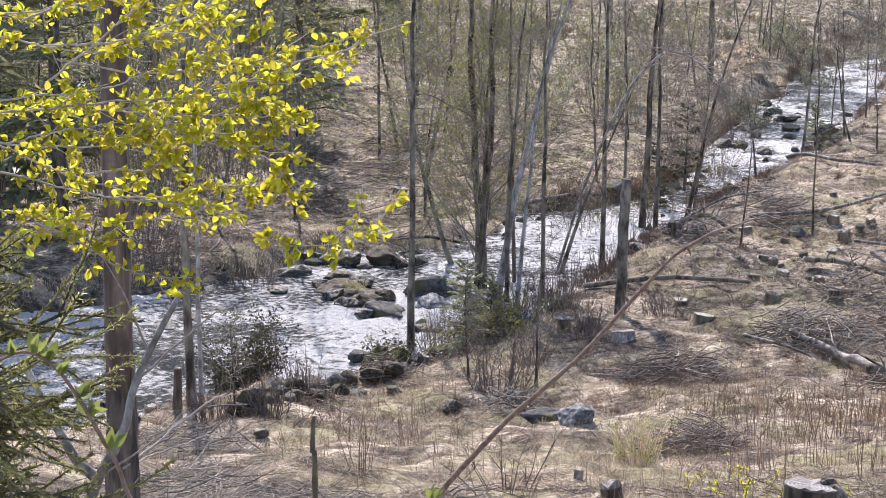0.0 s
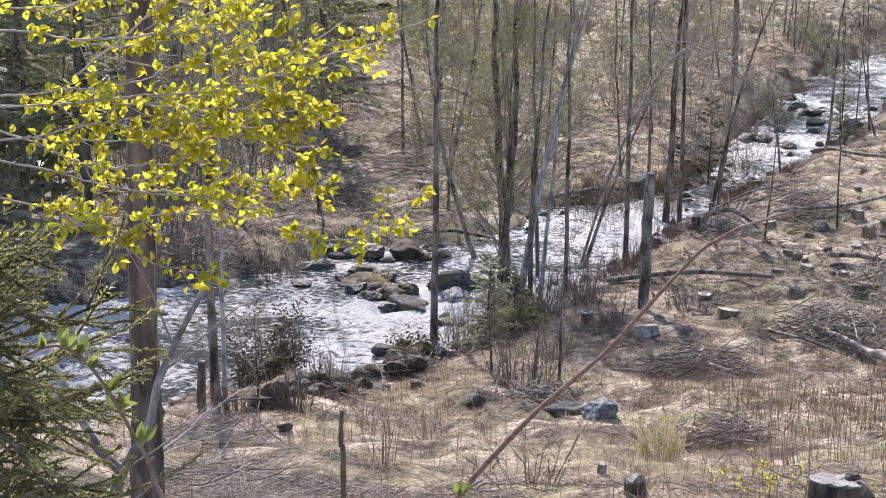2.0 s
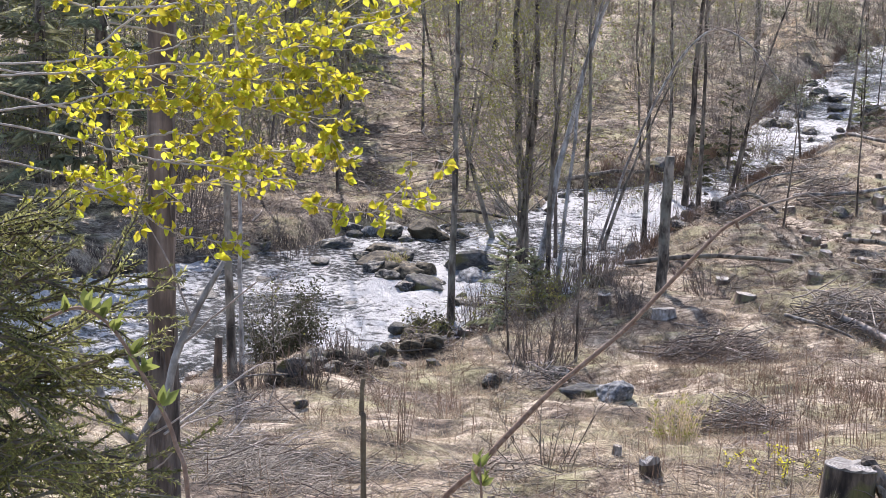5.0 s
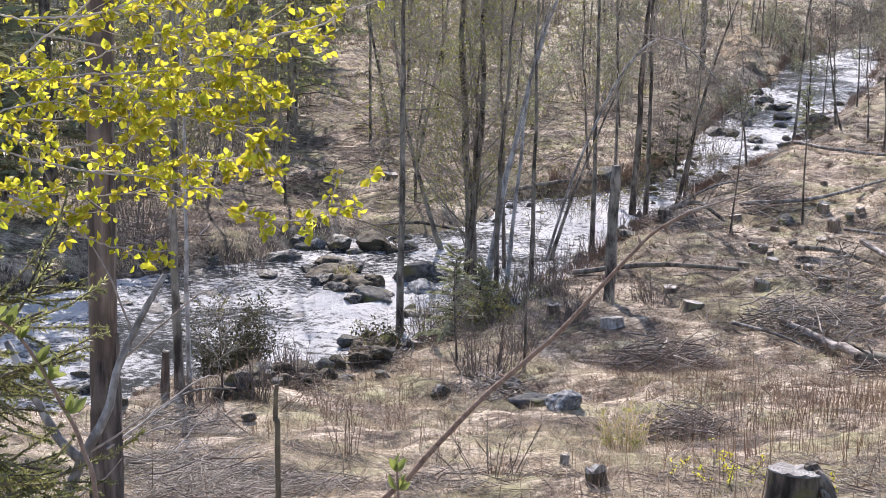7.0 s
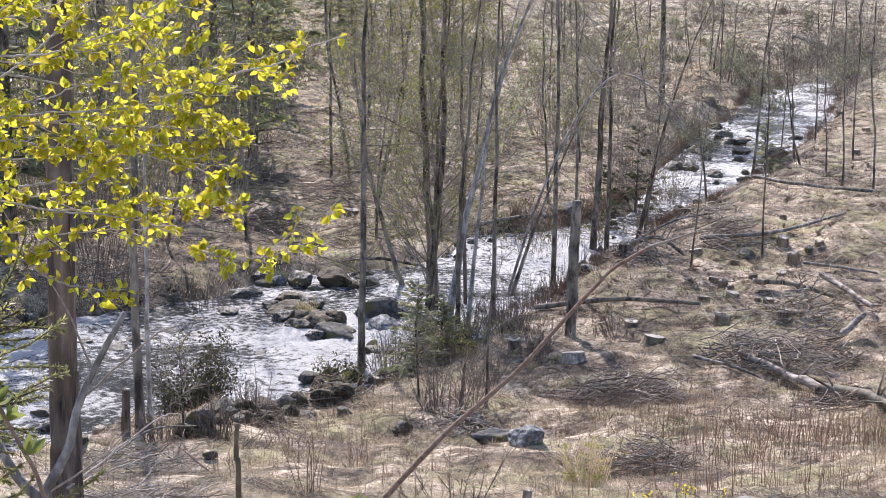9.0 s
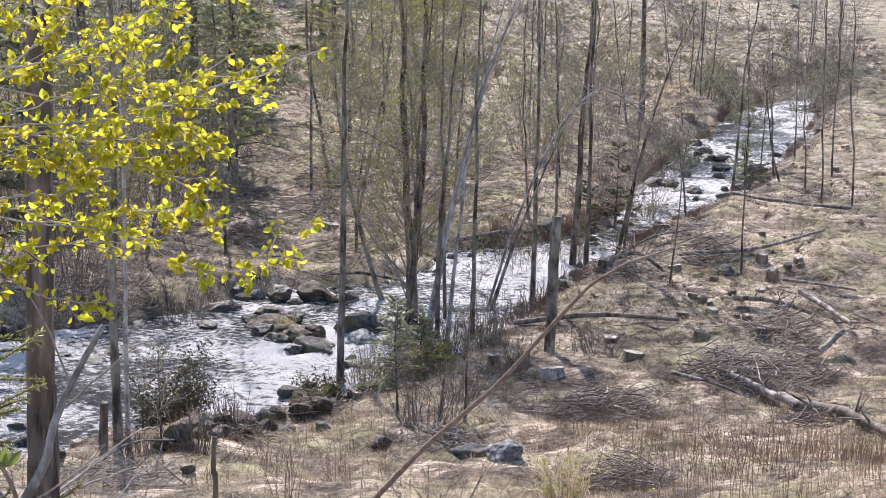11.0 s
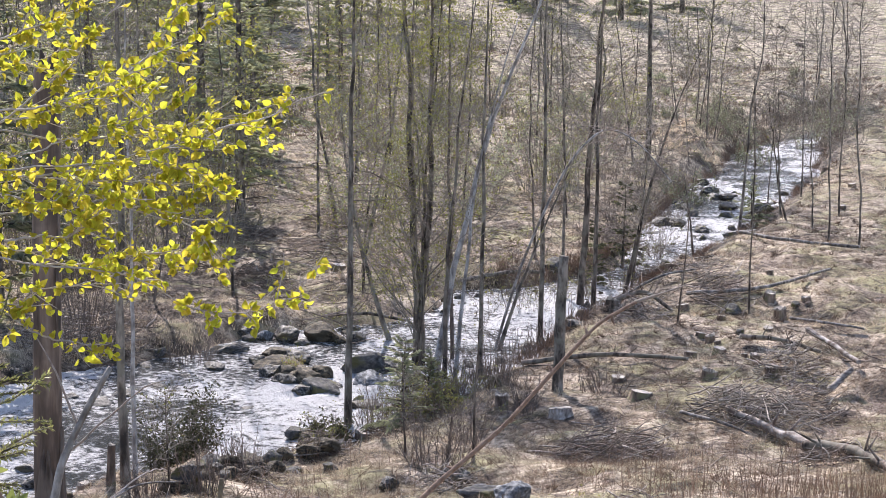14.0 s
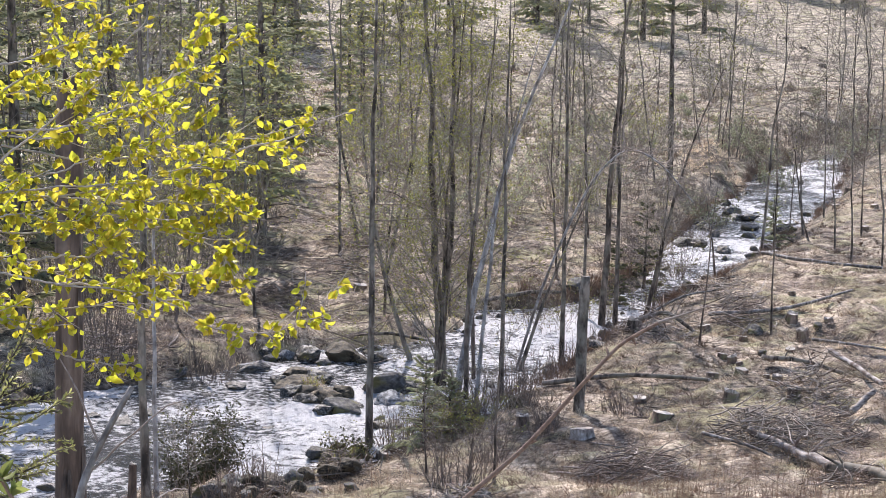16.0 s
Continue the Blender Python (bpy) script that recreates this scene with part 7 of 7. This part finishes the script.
    birch_branch([(-0.911, 3.120, 5.606), (-0.796, 3.137, 5.583), (-0.747, 3.138, 5.570), (-0.674, 3.123, 5.555), (-0.591, 3.105, 5.542), (-0.491, 3.101, 5.534), (-0.423, 3.114, 5.525), (-0.375, 3.133, 5.507), (-0.316, 3.140, 5.480), (-0.265, 3.128, 5.468), (-0.213, 3.109, 5.475), (-0.162, 3.100, 5.497), (-0.122, 3.109, 5.518)], 30)
    birch_branch([(-0.943, 3.220, 5.525), (-0.824, 3.237, 5.504), (-0.762, 3.238, 5.493), (-0.697, 3.223, 5.483), (-0.611, 3.205, 5.478), (-0.507, 3.201, 5.481), (-0.437, 3.214, 5.486)], 26)
    birch_branch([(-0.933, 3.280, 5.643), (-0.834, 3.297, 5.608), (-0.772, 3.298, 5.578), (-0.707, 3.283, 5.558), (-0.620, 3.265, 5.529), (-0.567, 3.261, 5.540)], 20)
    birch_branch([(-0.648, 3.150, 5.576), (-0.586, 3.167, 5.582), (-0.540, 3.168, 5.580), (-0.502, 3.153, 5.604), (-0.463, 3.135, 5.626), (-0.392, 3.131, 5.634), (-0.334, 3.144, 5.622), (-0.295, 3.163, 5.630)], 26)
    birch_branch([(-0.627, 3.300, 5.513), (-0.524, 3.317, 5.516), (-0.438, 3.318, 5.532), (-0.373, 3.303, 5.539), (-0.318, 3.285, 5.558)], 22)
    birch_branch([(-0.883, 3.000, 5.499), (-0.771, 3.017, 5.481), (-0.713, 3.018, 5.486), (-0.632, 3.003, 5.488), (-0.571, 2.985, 5.482)], 20)
    birch_branch([(-0.703, 2.980, 5.517), (-0.622, 2.997, 5.480), (-0.556, 2.998, 5.440), (-0.505, 2.983, 5.431), (-0.464, 2.965, 5.417), (-0.445, 2.961, 5.398)], 9)
    birch_branch([(-0.723, 3.300, 5.772), (-0.591, 3.317, 5.745), (-0.486, 3.318, 5.750), (-0.379, 3.303, 5.761), (-0.303, 3.285, 5.783), (-0.241, 3.281, 5.794), (-0.200, 3.294, 5.777)], 28)
    birch_branch([(-0.564, 3.270, 5.686), (-0.473, 3.287, 5.658), (-0.390, 3.288, 5.621), (-0.337, 3.273, 5.596), (-0.304, 3.255, 5.572), (-0.315, 3.251, 5.552)], 26)
    birch_branch([(-0.810, 3.200, 5.628), (-0.711, 3.217, 5.617), (-0.609, 3.218, 5.624), (-0.524, 3.203, 5.636), (-0.470, 3.185, 5.620)], 22)
    birch_branch([(-0.720, 3.190, 5.804), (-0.643, 3.207, 5.810), (-0.592, 3.208, 5.814), (-0.539, 3.193, 5.829), (-0.460, 3.175, 5.854), (-0.425, 3.171, 5.874), (-0.396, 3.184, 5.901), (-0.353, 3.203, 5.921), (-0.303, 3.210, 5.944), (-0.257, 3.198, 5.985)], 26)
    birch_branch([(-0.735, 3.250, 5.731), (-0.655, 3.267, 5.792), (-0.593, 3.268, 5.844), (-0.528, 3.253, 5.886), (-0.509, 3.235, 5.922), (-0.478, 3.231, 5.956), (-0.434, 3.244, 5.987)], 18)
    birch_branch([(-0.785, 3.300, 5.842), (-0.727, 3.317, 5.867), (-0.685, 3.318, 5.894), (-0.655, 3.303, 5.927), (-0.625, 3.285, 5.977), (-0.618, 3.281, 6.023), (-0.630, 3.294, 6.069)], 20)
    birch_branch([(-0.758, 3.280, 5.915), (-0.680, 3.297, 5.920), (-0.628, 3.298, 5.936), (-0.584, 3.283, 5.951), (-0.544, 3.265, 5.972), (-0.523, 3.261, 5.993)], 16)
    birch_branch([(-0.467, 3.220, 5.852), (-0.413, 3.237, 5.898), (-0.372, 3.238, 5.954), (-0.345, 3.223, 5.991), (-0.327, 3.205, 6.014)], 14)
    part("foliage", rest, LEAF_BIRCH, ob, "bright yellow-green young leaves", kind="stuff")


def near_spruce():
    """Boughs of a small spruce that reach into view."""
    rng = np.random.RandomState(950)
    x, y = -0.92, 2.45
    z = height(x, y)
    ob = thing("young_spruce", x, y, z, "small fresh green spruce with dense needles on the bank top", "conifer")
    origin = np.array((x, y, z))
    trunk = Soup()
    trunk.tube(np.array([(0, 0, -0.1), (0, 0, 0.6), (0.01, 0, 1.2), (0.0, 0.0, 1.75)]), [0.03, 0.025, 0.015, 0.004], 8)
    part("trunk", trunk, BARK_DARK, ob)
    for n in range(44):
        k = n / 43
        start = np.array([-0.92, 2.45, 4.95 + 0.57 * k])
        far = rng.uniform(0.3, 0.46) * (1.08 - 0.2 * k)
        way = np.array([1.0, rng.uniform(-0.5, 0.35), rng.uniform(-0.2, 0.22)])
        bough = wobbly(rng, start, way, far, 9, 0.06, rng.uniform(-0.2, 0.15))
        wood, needles = Soup(), Soup()
        wood.tube(bough - origin, np.linspace(0.005, 0.0018, 9), 5)
        sprigs = [bough]
        for _ in range(14):
            i = rng.randint(2, 8)
            d = bough[i + 1] - bough[i]
            d = d / np.linalg.norm(d) + np.array([0.1, rng.normal(0, 0.5), rng.normal(-0.05, 0.5)])
            tw = wobbly(rng, bough[i], d, rng.uniform(0.06, 0.16), 6, 0.08)
            wood.tube(tw - origin, np.linspace(0.002, 0.001, 6), 4)
            sprigs.append(tw)
        for tw in sprigs:
            m = int(np.linalg.norm(tw[-1] - tw[0]) * 1000)
            t = rng.uniform(0.1, 1, m) * (len(tw) - 1)
            i = np.minimum(t.astype(int), len(tw) - 2)
            p = tw[i] + (tw[i + 1] - tw[i]) * (t - i)[:, None] - origin
            d = tw[i + 1] - tw[i]
            d /= np.linalg.norm(d, axis=1, keepdims=True)
            way = d * 0.75 + rng.normal(0, 0.45, (m, 3))
            way /= np.linalg.norm(way, axis=1, keepdims=True)
            across = np.cross(way, rng.normal(0, 1, (m, 3)))
            across /= np.linalg.norm(across, axis=1, keepdims=True)
            size = rng.uniform(0.006, 0.012, (m, 1))
            needles.diamonds(p, p + way * size, across * 0.0013)
        bo = part("bough", wood, BARK_DARK, ob)
        part("needles", needles, NEEDLE_NEAR, bo, kind="stuff", sleek=False)


def near_stems():
    rng = np.random.RandomState(960)
    stem = thing("sapling", -0.25, 3.3, height(-0.25, 3.3), "slanting reddish-brown bare sapling stem with a pale tip", "sapling")
    o = np.array(stem.location)
    s = Soup()
    pts = np.array([(-0.25, 3.3, o[2] - 0.05), (-0.13, 3.3, 4.75), (-0.019, 3.300, 4.927), (0.042, 3.320, 4.995), (0.119, 3.350, 5.069), (0.186, 3.370, 5.123), (0.264, 3.390, 5.188), (0.342, 3.410, 5.270), (0.408, 3.420, 5.341), (0.454, 3.440, 5.381), (0.524, 3.450, 5.420)]) - o
    path = curve(pts, 44)
    lump = 1 + 0.06 * rng.normal(0, 1, (44, 8))
    s.tube(path, np.linspace(0.0063, 0.0032, 44), 8, caps=True, lump=lump)
    part("stem", s, STEM_RED, stem)
    for i in (20, 26, 31, 36, 40):
        b = Soup()
        b.tube(wobbly(rng, path[i], rng.normal(0, 1, 3) + (0.5, 0, 0.6), 0.02, 4, 0.05), [0.003, 0.0035, 0.0025, 0.0006], 5)
        part("bud", b, STEM_RED, stem)
    tip = Soup()
    tip.tube(wobbly(rng, path[-1], (1, 0.1, 0.35), 0.11, 6, 0.06), [0.0035, 0.003, 0.0026, 0.002, 0.0016, 0.001], 6)
    part("tip", tip, TWIG_PALE, stem)
    dark = thing("sapling", -0.147, 1.8, height(-0.147, 1.8), "cut-off upright dark stem on the bank top", "sapling")
    o = np.array(dark.location)
    s = Soup()
    s.tube(curve(np.array([(-0.147, 1.8, o[2] - 0.05), (-0.147, 1.802, 5.0), (-0.147, 1.825, 5.408), (-0.15, 1.833, 5.456), (-0.149, 1.84, 5.491)]) - o, 30), np.linspace(0.0036, 0.0024, 30), 8, caps=True, lump=1 + 0.1 * rng.normal(0, 1, (30, 8)))
    part("stem", s, STEM_OLIVE, dark)
    for points, places in (([(-0.31, 1.6, None), (-0.298, 1.61, 4.9), (-0.299, 1.614, 5.391), (-0.315, 1.631, 5.481), (-0.337, 1.639, 5.526), (-0.362, 1.646, 5.568), (-0.384, 1.651, 5.594), (-0.411, 1.653, 5.606), (-0.444, 1.65, 5.594)], (20, 24, 26, 30, 33, 36, 40)),
                           ([(-0.02, 1.9, None), (-0.014, 1.9, 5.0), (-0.018, 1.91, 5.28), (-0.022, 1.92, 5.375)], (30, 38, 42))):
        x, y, _ = points[0]
        bud = thing("seedling", x, y, height(x, y), "thin seedling with soft fresh green leaf buds", "seedling")
        o = np.array(bud.location)
        points[0] = (x, y, o[2] - 0.03)
        s = Soup()
        path = curve(np.array(points) - o, 44)
        s.tube(path, np.linspace(0.0028, 0.0014, 44), 6)
        part("stem", s, STEM_RED, bud)
        for i in places:
            lv = Soup()
            for _ in range(6):
                way = rng.normal(0, 0.45, 3) + (0.15, 0, 0.75)
                way /= np.linalg.norm(way)
                side = np.cross(way, rng.normal(0, 1, 3))
                side /= np.linalg.norm(side)
                size = rng.uniform(0.011, 0.025)
                me, co, quads = LEAVES[rng.randint(5)]
                up = np.cross(way, side)
                lv.add(path[i] + size * (co[:, :1] * side * 0.6 + co[:, 1:2] * way + co[:, 2:] * up * 0.6), quads)
            part("leaf_bud", lv, LEAF_FRESH, bud, "soft fresh green leaf bud")


near_trunk()
broken_limb()
bleached_branches()
young_birch()
near_spruce()
near_stems()
